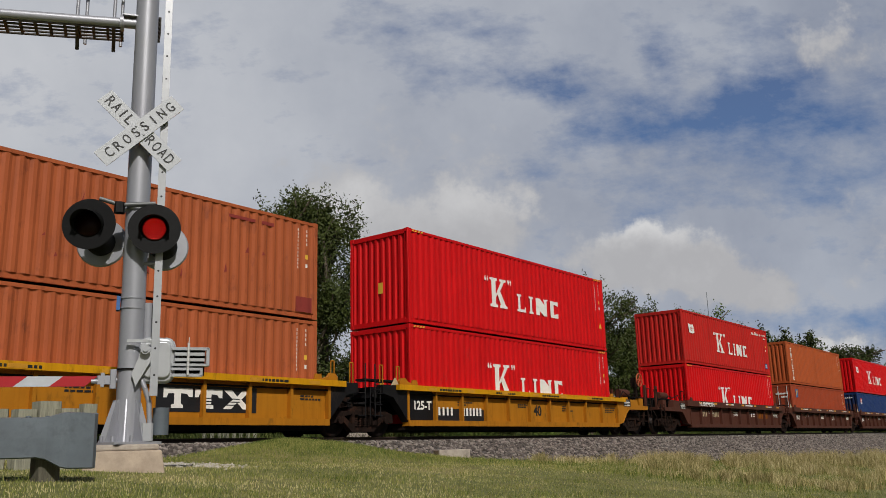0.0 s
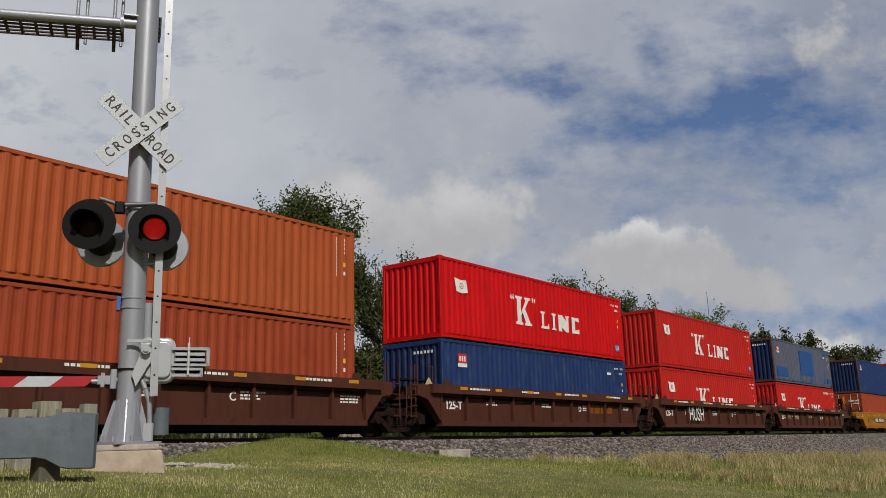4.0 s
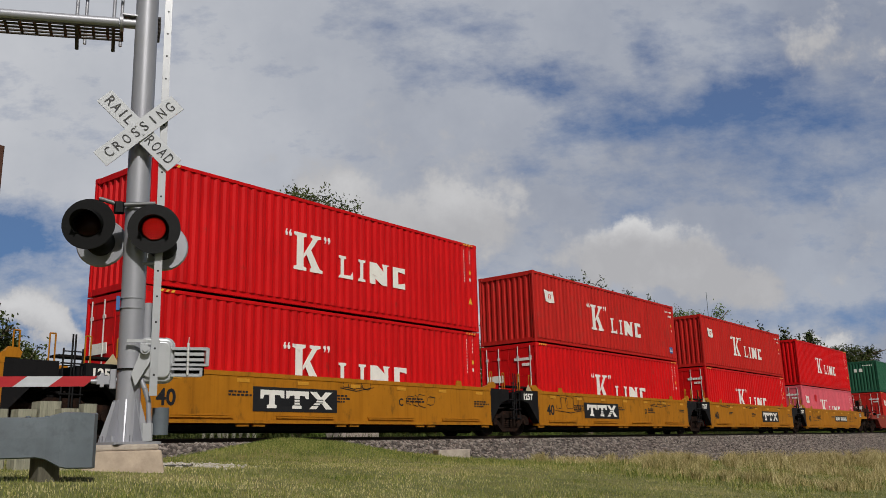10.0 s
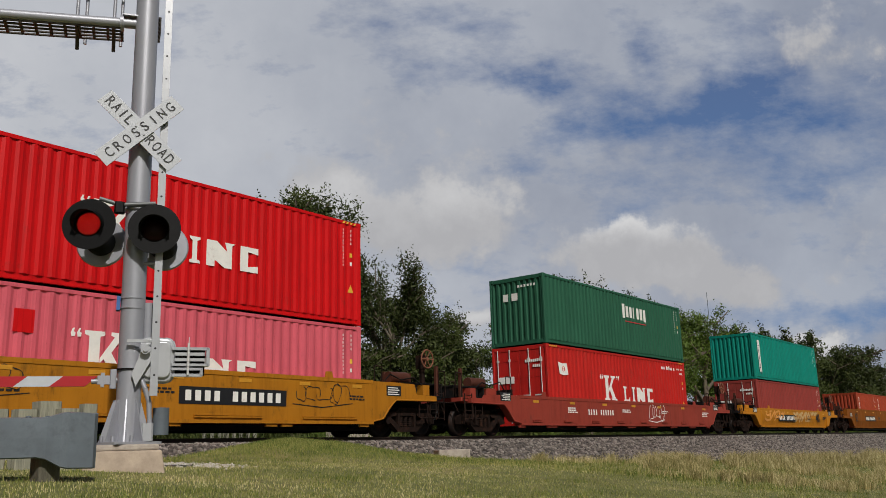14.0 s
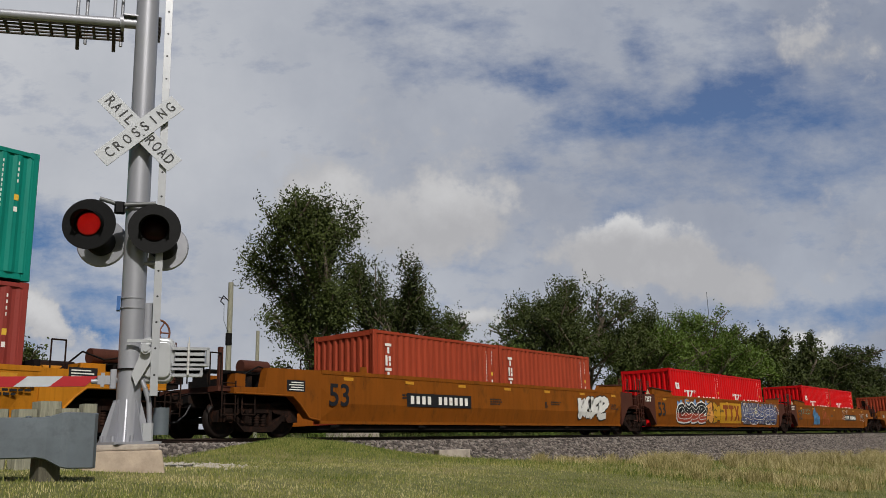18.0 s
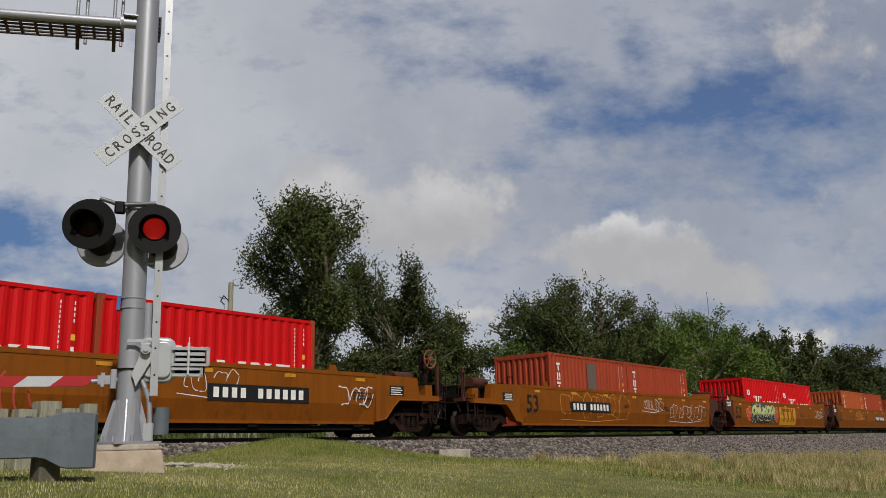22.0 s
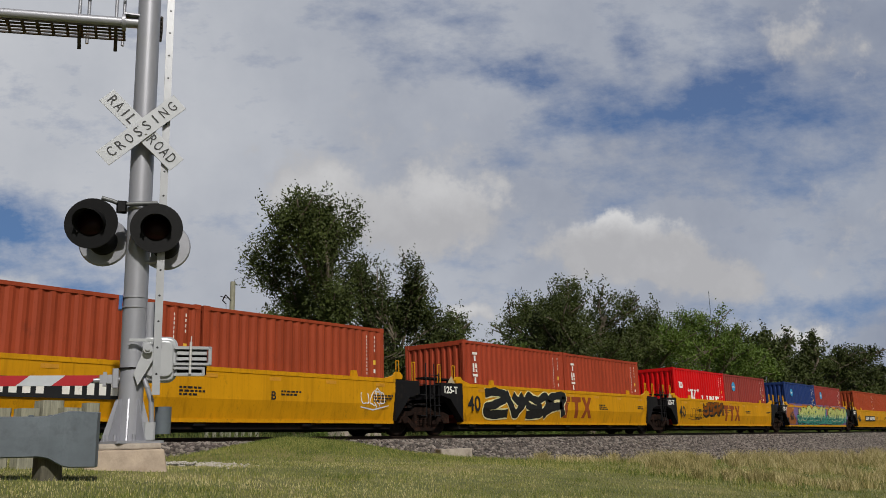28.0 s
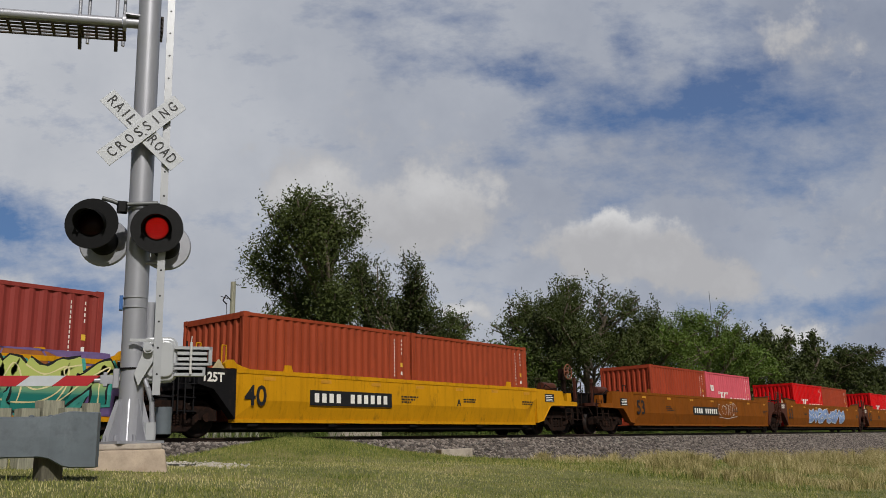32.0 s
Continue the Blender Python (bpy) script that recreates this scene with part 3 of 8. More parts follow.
def word_shapes(parent, cx, cz, big, material, y):
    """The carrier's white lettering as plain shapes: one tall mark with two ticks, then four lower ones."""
    def stem():
        return Shape().prism([(0.0, 0.0), (0.44, 0.0), (0.44, 0.08), (0.34, 0.11), (0.34, 0.89), (0.44, 0.92), (0.44, 1.0), (0.0, 1.0), (0.0, 0.92), (0.10, 0.89), (0.10, 0.11), (0.0, 0.08)], -0.003, 0, "y").mesh("stem_mark")

    def arm():
        return Shape().prism([(0.35, 0.34), (0.35, 0.45), (0.66, 0.90), (0.58, 0.93), (0.58, 1.0), (0.96, 1.0), (0.96, 0.93), (0.84, 0.90), (0.60, 0.58), (0.92, 0.10), (1.02, 0.08), (1.02, 0.0), (0.56, 0.0), (0.56, 0.08), (0.62, 0.11), (0.44, 0.44)], -0.003, 0, "y").mesh("chevron_mark")

    def tick():
        return Shape().prism([(0.01, 1.02), (0.08, 1.03), (0.10, 0.95), (0.06, 0.86), (0.02, 0.85), (0.04, 0.92), (0.0, 0.95)], -0.003, 0, "y").mesh("tick_mark")

    def low(kind):
        foot = [(0.0, 0.0), (0.24, 0.0), (0.24, 0.06), (0.17, 0.09), (0.17, 0.53), (0.24, 0.56), (0.24, 0.62), (0.0, 0.62), (0.0, 0.56), (0.06, 0.53), (0.06, 0.09), (0.0, 0.06)]
        if kind == 0:
            foot = [(0.0, 0.0), (0.46, 0.0), (0.46, 0.22), (0.38, 0.10), (0.17, 0.09)] + foot[4:]
        if kind == 2:
            foot = [(0.0, 0.0), (0.20, 0.0), (0.20, 0.16), (0.44, 0.0), (0.62, 0.0), (0.62, 0.56), (0.70, 0.62), (0.44, 0.62), (0.50, 0.40), (0.24, 0.62), (0.0, 0.62)]
        if kind == 3:
            foot = [(0.0, 0.0), (0.46, 0.0), (0.46, 0.18), (0.20, 0.12), (0.20, 0.50), (0.46, 0.46), (0.46, 0.62), (0.0, 0.62)]
        return Shape().prism(foot, -0.003, 0, "y").mesh("low_mark")
    x = cx - 1.95 * big
    for nm, make, dx in (("stem_mark", stem, 0.0), ("chevron_mark", arm, 0.0), ("tick_mark", tick, -0.30), ("tick_mark", tick, -0.17), ("tick_mark", tick, 1.06), ("tick_mark", tick, 1.20)):
        ob = part(nm, cached(nm, make), material, parent)
        if dx < 0:
            # the opening pair is the closing one turned half about
            ob.matrix_basis = Matrix.LocRotScale((x + (dx + 0.10) * big, y - 0.003, cz + 1.38 * big), None, (-big, -1, -big))
            continue
        ob.matrix_basis = Matrix.LocRotScale((x + dx * big, y, cz - 0.5 * big), None, (big, 1, big))
    x += 1.62 * big
    for k, w in ((0, 0.76), (1, 0.46), (2, 0.98), (3, 0.6)):
        ob = part("low_mark", cached(("low", k), lambda: low(k)), material, parent)
        ob.matrix_basis = Matrix.LocRotScale((x, y, cz - (0.50 if big == 1.0 else 0.43) * big), None, (big * 1.18, 1, big))
        x += w * big


def stacked_shapes(parent, x, ztop, n, size, material, y):
    """A name set letter under letter, as plain shapes."""
    me = cached(("stack", 0), lambda: Shape().box(0, 1, -0.003, 0, 0.66, 0.92).box(0.34, 0.66, -0.003, 0, 0, 0.56).mesh("stacked_mark"))
    me2 = cached(("stack", 1), lambda: Shape().box(0.05, 0.36, -0.003, 0, 0, 0.92).box(0.56, 0.92, -0.003, 0, 0.40, 0.88).box(0.62, 0.92, -0.003, 0, 0.0, 0.3).mesh("stacked_mark"))
    for i in range(n):
        ob = part("stacked_mark", me if i % 2 == 0 else me2, material, parent)
        ob.matrix_basis = Matrix.LocRotScale((x, y, ztop - (i + 1) * size * 1.12), None, (size * 0.85, 1, size))


MOVERS = []


def container(x_mid, z_floor, length, height, material, label, doors="R", marks="", seed=0, post=None):
    """x_mid: its middle along the track at the start."""
    rng = random.Random(seed)
    th = thing("shipping_container", label, "shipping container", "containers on the train")
    d = container_meshes(length, height)
    hl, hw = length / 2, CW / 2
    post = post or material
    part("side_wall", d["side"], material, th)
    turned(part("side_wall", d["side"], material, th), 180)
    for rz, e in ((0, "L"), (180, "R")):
        if doors == e:
            for k in (0, 1):
                leaf = turned(part("door_leaf", d["door"], material, th), rz, k == 1)
                for ry in (-0.95, -0.42):
                    rod = part("lock_rod", d["rod"], M_ROD, leaf, "galvanised locking rod")
                    rod.location = (0, ry, 0)
        else:
            # end walls of blue and grey-blue boxes take a darker blue than the sides
            turned(part("end_wall", d["end"], M_BLUE_END if material in (M_GREYBLUE, M_BLUE) else material, th), rz)
        for z in (0, height - 0.17):
            o = turned(part("end_rail", d["sill"], post, th), rz)
            o.location.z = z
    part("roof", d["roof"], material, th)
    part("floor", d["floor"], M_DARK, th, "dark underside")
    for rz in (0, 180):
        turned(part("top_rail", d["toprail"], material, th), rz)
        turned(part("bottom_rail", d["botrail"], material, th), rz)
        for mir in (False, True):
            turned(part("corner_post", d["post"], post, th), rz, mir)
            for z in (0, height - 0.118):
                o = turned(part("corner_casting", d["casting"], post, th), rz, mir)
                o.location.z = z
    y = -hw + 0.009
    # number panel and plates at the far end of the near side
    if "old" in marks:
        its = [(hl - 0.95 + 0.09 * k, hl - 0.95 + 0.09 * k + 0.045, height - 0.38, height - 0.30) for k in (0, 1, 2, 3, 5, 6, 7)]
        its += [(hl - 0.62 + 0.08 * k, hl - 0.62 + 0.08 * k + 0.05, height - 0.58, height - 0.50) for k in range(4)]
    else:
        its = [(hl - 0.405, hl - 0.38, height - 0.31 - 0.12 * k, height - 0.24 - 0.12 * k) for k in range(4)]
        its += [(hl - 0.705, hl - 0.682, height - 0.31 - 0.10 * k, height - 0.245 - 0.10 * k) for k in range(11)]
    bars(th, "number_bars", its, M_WHITE, y, "small white number bars")
    bars(th, "weight_plate", [(hl - 0.44, hl - 0.35, height - 1.03, height - 0.91)], M_YELLOWINK, y, "yellow plate")
    bars(th, "height_plate", [(hl - 0.43, hl - 0.36, height - 1.26, height - 1.16)], M_WHITE, y)
    if height == HIGH:
        s = Shape().prism([(hl - 0.52, height - 2.02), (hl - 0.30, height - 2.02), (hl - 0.41, height - 1.80)], y - 0.003, y, "y")
        part("warning_triangle", s, M_YELLOWINK, th, "yellow warning triangle")
        tape = Shape()
        for k in range(4):
            for x0 in (-hl + 0.2 + 0.14 * k, hl - 0.72 + 0.14 * k):
                tape.prism([(x0, height - 0.085), (x0 + 0.07, height - 0.085), (x0 + 0.11, height - 0.03), (x0 + 0.04, height - 0.03)], -hw, -hw + 0.004, "y")
        tagged(part("striped_tape", tape, M_YELLOWINK, th, "yellow striped height tape"), kind="stuff")
    # end face: small plates and numbers
    if doors != "L":
        e = Shape()
        for k in range(6):
            e.box(-hl + 0.018, -hl + 0.022, -0.85 + 0.14 * k, -0.77 + 0.14 * k, height - 0.42, height - 0.33)
        if "redtag" in marks or "namebar" in marks:
            tagged(part("end_numbers", e, M_WHITE, th, "small white number bars"), kind="stuff")
        t = Shape().box(-hl + 0.016, -hl + 0.022, -0.16, 0.02, 1.0, 1.34)
        if "wordrow" in marks and "old" not in marks:
            part("end_plate", t, M_YELLOWINK, th, "yellow plate")
    else:
        e = Shape()
        for k in range(9):
            e.box(-hl - 0.002, -hl + 0.012, -1.0 + 0.085 * k, -0.94 + 0.085 * k, height - 0.62, height - 0.52)
        for k in range(4):
            e.box(-hl - 0.002, -hl + 0.012, -0.9 + 0.085 * k, -0.84 + 0.085 * k, height - 0.82, height - 0.72)
        e.box(-hl - 0.002, -hl + 0.012, 0.25, 0.95, height - 1.35, height - 1.10)
        tagged(part("door_markings", e, M_WHITE, th, "white door markings"), kind="stuff")
    # carrier marks, as plain shapes
    if "wordrow" in marks:
        if length == L40:
            word_shapes(th, 0.05, height * 0.50, 1.0, M_WHITE, y)
        else:
            word_shapes(th, 0.25, height * 0.48, 0.80, M_WHITE, y)
    if "flag" in marks:
        x0 = -hl + (0.75 if length == L40 else 0.5)
        k = 0.88 if length == L40 else 0.58
        s = Shape().prism([(x0, height - 0.62), (x0 + 0.35 * k, height - 0.62 - 0.06 * k), (x0 + 0.70 * k, height - 0.62 - 0.03 * k), (x0 + 0.80 * k, height - 0.62 - 0.50 * k), (x0 + 0.45 * k, height - 0.62 - 0.55 * k), (x0 + 0.10 * k, height - 0.62 - 0.50 * k)], y - 0.003, y, "y")
        part("flag_decal", s, M_WHITE, th, "white flag decal")
        s = Shape()
        s.ring((x0 + 0.41 * k, y - 0.004, height - 0.62 - 0.28 * k), (0, 1, 0), 0.10 * k, 0.016 * k, 14, 4)
        s.box(x0 + 0.35 * k, x0 + 0.47 * k, y - 0.006, y - 0.003, height - 0.62 - 0.30 * k, height - 0.62 - 0.27 * k)
        part("flag_emblem", s, M_REDINK, th, "red emblem")
    if "www" in marks:
        bars(th, "address_bar", [(hl - 2.55 + 0.13 * k, hl - 2.55 + 0.13 * k + 0.09, height - 0.42, height - 0.30 + (0.05 if k in (4, 6) else 0)) for k in range(11) if k not in (3, 9)], M_WHITE, y)
    if "tir" in marks:
        bars(th, "permit_plate", [(hl - 0.75, hl - 0.42, 0.34, 0.62)], M_BLUEINK, y, "small blue plate")
        bars(th, "permit_mark", [(hl - 0.71 + 0.1 * k, hl - 0.67 + 0.1 * k, 0.40, 0.56) for k in range(3)], M_WHITE, y - 0.004)
    if "stack" in marks:
        stacked_shapes(th, -hl + (0.72 if length == L40 else 0.48), height - 0.30, 6, 0.31, M_WHITE, y)
    if "fdecal" in marks:
        bars(th, "owner_decal", [(-hl + 0.85, -hl + 1.32, height - 0.80, height - 0.28)], M_BLUEINK, y, "blue and yellow decal")
        s = Shape().prism([(-hl + 0.95, height - 0.72), (-hl + 1.02, height - 0.72), (-hl + 1.24, height - 0.36), (-hl + 1.00, height - 0.40)], y - 0.007, y - 0.003, "y")
        part("decal_stripe", s, M_YELLOWINK, th)
    if "redtag" in marks:
        bars(th, "owner_decal", [(-hl + 0.80, -hl + 1.28, height - 0.72, height - 0.42)], M_REDINK, y, "red and white decal")
        bars(th, "decal_base", [(-hl + 0.80, -hl + 1.28, height - 0.84, height - 0.725)], M_WHITE, y)
        bars(th, "decal_mark", [(-hl + 0.88 + 0.12 * k, -hl + 0.96 + 0.12 * k, height - 0.66, height - 0.50) for k in range(3)], M_WHITE, y - 0.004)
        bars(th, "number_plate_patch", [(hl - 1.62, hl - 1.30, height - 0.62, height - 0.52)], M_WHITE, y)
    if "patch" in marks:
        its = [(-0.85, 2.05, 0.62, 2.18), (-hl + 0.55, -hl + 2.55, 0.36, 0.92), (hl - 1.1, hl - 0.55, 0.30, 0.62), (hl - 2.0, hl - 1.5, 0.30, 0.62),
               (1.0, 1.5, 0.22, 0.5), (2.05, 2.2, 0.24, 0.7), (-1.2, -0.95, 0.3, 0.6), (hl - 1.7, hl - 0.2, height - 0.36, height - 0.20), (hl - 1.75, hl - 1.55, 0.6, 0.95),
               (hl - 0.5, hl - 0.2, 0.24, 0.6)]
        bars(th, "paint_patch", its, M_PATCH, y, "darker blue repaint patch")
        bars(th, "low_patch", [(-hl + 0.6 + 0.9 * k, -hl + 0.95 + 0.9 * k, 0.16, 0.24) for k in range(8)], M_PATCH, y)
    if "namebar" in marks:
        bars(th, "owner_name_bar", [(0.15 + 0.33 * k, 0.15 + 0.33 * k + (0.09 if k == 3 else 0.22), height - 1.0 - (0.06 if k in (0, 6) else 0), height - (0.52 if k else 0.45)) for k in range(7)], M_WHITE, y, "white name shapes")
        bars(th, "owner_underline", [(0.35, 2.35, height - 1.20, height - 1.16)], M_REDINK, y, "thin red line")
        e = Shape().box(-hl + 0.016, -hl + 0.022, -0.05, 0.22, height - 0.90, height - 0.62).box(-hl + 0.016, -hl + 0.022, 0.38, 0.60, height - 0.90, height - 0.62)
        part("end_plate", e, M_WHITE, th)
    if "panel" in marks:
        bars(th, "name_panel", [(-hl + 0.85, -hl + 1.22, 0.40, height - 0.36)], M_WHITE, y, "white name panel")
        stacked_shapes(th, -hl + 0.92, height - 0.62, 8, 0.185, M_BLACKINK, y - 0.004)
    if "dot" in marks:
        s = Shape().lathe([(0.0, 0.0), (0.24, 0.0), (0.24, 0.003), (0.0, 0.003)], 20, "y", (-hl + 1.25, y - 0.004, height - 0.62))
        s.s = [False] * len(s.s)
        part("owner_decal", s, M_CYANINK, th, "round light blue decal")
        bars(th, "decal_mark", [(-hl + 1.11 + 0.1 * k, -hl + 1.17 + 0.1 * k, height - 0.67, height - 0.57) for k in range(3)], M_WHITE, y - 0.006)
    if "door20" in marks:
        bars(th, "grey_patch", [(-0.3, 0.42, height - 1.30, height - 0.25)], M_PATCHGREY, y, "brown-grey repaint patch")
    if "redbox" in marks:
        bars(th, "repaint_square", [(-hl + 2.75, -hl + 3.15, height - 0.95, height - 0.50)], M_KRED, y, "red repaint square")
    if "scuff" in marks:
        s = Shape()
        for k in range(16):
            x0, z0 = rng.uniform(-hl + 0.5, hl - 0.4), rng.uniform(0.2, height - 0.6)
            s.prism([(x0, z0), (x0 + rng.uniform(0.02, 0.16), z0 + 0.02), (x0 + rng.uniform(0.02, 0.1), z0 + rng.uniform(0.08, 0.3))], y - 0.002, y, "y")
        s.box(hl - 2.9, hl - 2.1, y - 0.002, y, height - 0.36, height - 0.28).box(hl - 1.9, hl - 1.5, y - 0.002, y, height - 0.36, height - 0.27)
        s.box(hl - 0.75, hl - 0.2, y - 0.002, y, 0.16, 0.55)
        tagged(part("rust_scars", s, M_MAROON, th, "rust scars"), kind="stuff")
    MOVERS.append((th, x_mid, TRACK_Y, z_floor))
    return th


# ---- trucks and well cars ----
def truck_meshes():
    def make():
        d = {}
        side = Shape()
        # upper and lower chords and columns leave the window for the springs open
        side.prism([(-1.22, 0.36), (-1.20, 0.60), (-0.95, 0.68), (-0.5, 0.68), (-0.34, 0.80), (0.34, 0.80), (0.5, 0.68), (0.95, 0.68), (1.20, 0.60), (1.22, 0.36), (1.0, 0.36), (0.86, 0.52),
                    (0.46, 0.58), (0.38, 0.66), (-0.38, 0.66), (-0.46, 0.58), (-0.86, 0.52), (-1.0, 0.36)], -0.09, 0.09, "y")
        side.prism([(-0.92, 0.54), (-0.74, 0.56), (-0.34, 0.26), (0.34, 0.26), (0.74, 0.56), (0.92, 0.54), (0.42, 0.13), (-0.42, 0.13)], -0.10, 0.10, "y")
        for x in (-0.40, 0.30):
            side.box(x, x + 0.10, -0.09, 0.09, 0.24, 0.68)
        for x in (-0.89, 0.89):
            side.tube((x, -0.17, 0.44), (x, 0.05, 0.44), 0.105, n=12)
            side.box(x - 0.15, x + 0.15, -0.10, 0.10, 0.38, 0.60, 0.02)
        d["side"] = side.mesh("side_frame")
        prof = [(0.0, 0.262)]
        for k in range(5):
            prof += [(0.062, 0.264 + 0.062 * k), (0.088, 0.285 + 0.062 * k), (0.062, 0.312 + 0.062 * k)]
        d["spring"] = Shape().lathe(prof + [(0.0, 0.57)], 10).mesh("coil_spring")
        d["cap"] = Shape().box(-0.30, 0.30, -0.10, 0.10, 0.572, 0.70, 0.02).mesh("spring_cap")
        d["bolster"] = Shape().box(-0.22, 0.22, -0.95, 0.95, 0.50, 0.80, 0.04).tube((0, 0, 0.8), (0, 0, 0.93), 0.24, n=14).mesh("bolster")
        w = Shape()
        for sgn in (-1, 1):
            y0 = sgn * 0.7535
            prof = [(0.0, -0.06), (0.11, -0.06), (0.14, -0.035), (0.33, -0.025), (0.36, -0.065), (0.425, -0.065), (0.43, 0.02), (0.455, 0.04), (0.455, 0.07), (0.36, 0.07), (0.33, 0.02), (0.14, 0.03), (0.11, 0.06), (0.0, 0.06)]
            w.lathe([(r, h * (1 if sgn < 0 else -1)) for r, h in prof][::1 if sgn < 0 else -1], 28, "y", (0, y0, 0))
        w.tube((0, -1.02, 0), (0, 1.02, 0), 0.075, n=12)
        d["wheel"] = w.mesh("wheelset")
        return d
    return cached("truck", make)


WHEELS = []


def truck(parent, x, start):
    """A three-piece truck at x under a car whose middle starts at start."""
    d = truck_meshes()
    b = part("truck", d["bolster"], M_TRUCK, parent, "rusty cast steel truck")
    b.location = (x, 0, 0)
    for sgn in (-1, 1):
        s = part("side_frame", d["side"], M_TRUCK, b)
        s.location = (0, sgn * 0.98, 0)
        n = part("spring_cap", d["cap"], M_TRUCK, b)
        n.location = (0, sgn * 0.98, 0)
        if sgn < 0:
            for dx in (-0.2, 0.0, 0.2):
                n = part("coil_spring", d["spring"], M_TRUCK, b)
                n.location = (dx, sgn * 0.98, 0)
    for dx in (-0.89, 0.89):
        w = part("wheelset", d["wheel"], M_WHEEL, b, "steel wheelset")
        w.location = (dx, 0, 0.43)
        WHEELS.append((w, dx, start + x + dx))
    return b


def brake_wheel(parent, x, y, z, material):
    s = Shape().ring((x, y, z), (0.0, 1.0, 0), 0.27, 0.024, 24, 6)
    for k in range(6):
        a = k * math.pi / 3
        s.tube((x, y + 0.03, z), (x + 0.27 * math.cos(a), y, z + 0.27 * math.sin(a)), 0.017, n=5)
    s.tube((x, y - 0.02, z), (x, y + 0.16, z), 0.06, n=10)
    part("brake_wheel", s, material, parent, "spoked hand brake wheel")


def ladder(parent, x, y, z0, z1, w, material, along="x"):
    s = Shape()
    dx, dy = (w, 0) if along == "x" else (0, w)
    s.tube((x, y, z0), (x, y, z1), 0.018, n=6)
    s.tube((x + dx, y + dy, z0), (x + dx, y + dy, z1), 0.018, n=6)
    n = max(2, round((z1 - z0) / 0.33))
    for k in range(n + 1):
        z = z0 + 0.06 + (z1 - z0 - 0.12) * k / n
        s.tube((x, y, z), (x + dx, y + dy, z), 0.013, n=5)
    part("ladder", s, material, parent)


def end_gear(th, x0, sgn, reach, paintm, darkm, z_deck, brake):
    """What stands on the platform at a car's coupler end. x0: the well's end; sgn: which way it points."""
    def X(d):
        return x0 + sgn * d
    dk = Shape()
    dk.box(min(X(0), X(reach - 0.55)), max(X(0), X(reach - 0.55)), -1.25, 1.25, z_deck - 0.12, z_deck, 0.03)
    part("end_platform", dk, darkm, th)
    cs = Shape().box(min(X(0), X(reach - 0.4)), max(X(0), X(reach - 0.4)), -0.32, 0.32, z_deck - 0.45, z_deck - 0.125, 0.03)
    part("draft_sill", cs, M_DARK, th)
    cp = Shape()
    cp.box(min(X(reach - 0.6), X(reach - 0.12)), max(X(reach - 0.6), X(reach - 0.12)), -0.09, 0.09, 0.72, 0.92, 0.03)
    cp.prism([(X(reach - 0.2), -0.20), (X(reach + 0.03), -0.16), (X(reach + 0.03), 0.02), (X(reach - 0.06), 0.20), (X(reach - 0.2), 0.2)], 0.66, 0.98, "z")
    part("coupler", cp, M_TRUCK, th, "cast steel coupler")
    hose = Shape().path([(X(reach - 0.45), -0.35, 0.80), (X(reach - 0.3), -0.36, 0.55), (X(reach - 0.12), -0.30, 0.38), (X(reach + 0.02), -0.2, 0.36)], 0.025, 6)
    part("air_hose", hose, M_BLACKINK, th, "black rubber air hose")
    # near-side corner step, grab irons and stanchions
    ladder(th, X(reach - 0.95), -1.34, 0.45, z_deck + 0.12, 0.38 * sgn, M_TRUCK)
    gr = Shape()
    for k in range(9):
        gr.box(min(X(1.55), X(reach - 0.30)), max(X(1.55), X(reach - 0.30)), -1.10 + 0.07 * k, -1.07 + 0.07 * k, z_deck + 0.34, z_deck + 0.375)
    walkway = part("end_walkway", gr, M_DARK, th, "dark steel grating walkway")
    for d in (1.65, 2.45, reach - 0.40):
        part("walkway_leg", Shape().box(min(X(d), X(d + 0.06)), max(X(d), X(d + 0.06)), -1.09, -0.52, z_deck, z_deck + 0.338), M_DARK, walkway)
    for d in (0.25, reach - 0.62):
        for y in (-1.2, 1.2):
            rail = Shape().path([(X(d), y, z_deck), (X(d), y, z_deck + 0.75), (X(d + 0.3), y, z_deck + 0.75), (X(d + 0.3), y, z_deck)], 0.018, 5)
            part("grab_iron", rail, M_TRUCK, th)
    for y in (-1.18, 0.95):
        post = Shape().box(min(X(reach - 0.7), X(reach - 0.6)), max(X(reach - 0.7), X(reach - 0.6)), y, y + 0.10, z_deck, z_deck + 0.9, 0.01)
        part("stanchion", post, M_CARBRN, th)
    for d, yy, zz in ((2.05, -1.28, 0.52), (2.55, -1.28, 0.52)):
        part("sill_step", Shape().path([(X(d), yy, 1.0), (X(d), yy, zz), (X(d + 0.38), yy, zz), (X(d + 0.38), yy, 1.0)], 0.022, 6).tube((X(d), yy, 0.76), (X(d + 0.38), yy, 0.76), 0.016, n=5), M_TRUCK, th)
    part("uncoupling_lever", Shape().path([(X(reach - 0.25), 0.0, 0.95), (X(reach - 0.3), -0.6, 1.02), (X(reach - 0.42), -1.05, 1.0), (X(reach - 0.42), -1.2, 0.70)], 0.018, 5), M_TRUCK, th)
    part("brake_rigging", Shape().path([(X(0.3), -0.9, 0.90), (X(1.2), -1.0, 0.78), (X(2.0), -0.8, 0.84), (X(reach - 0.7), -0.7, 0.90)], 0.03, 6).path([(X(0.2), -0.6, 0.8), (X(1.0), -0.75, 0.66), (X(1.7), -0.6, 0.72)], 0.022, 6), M_DARK, th)
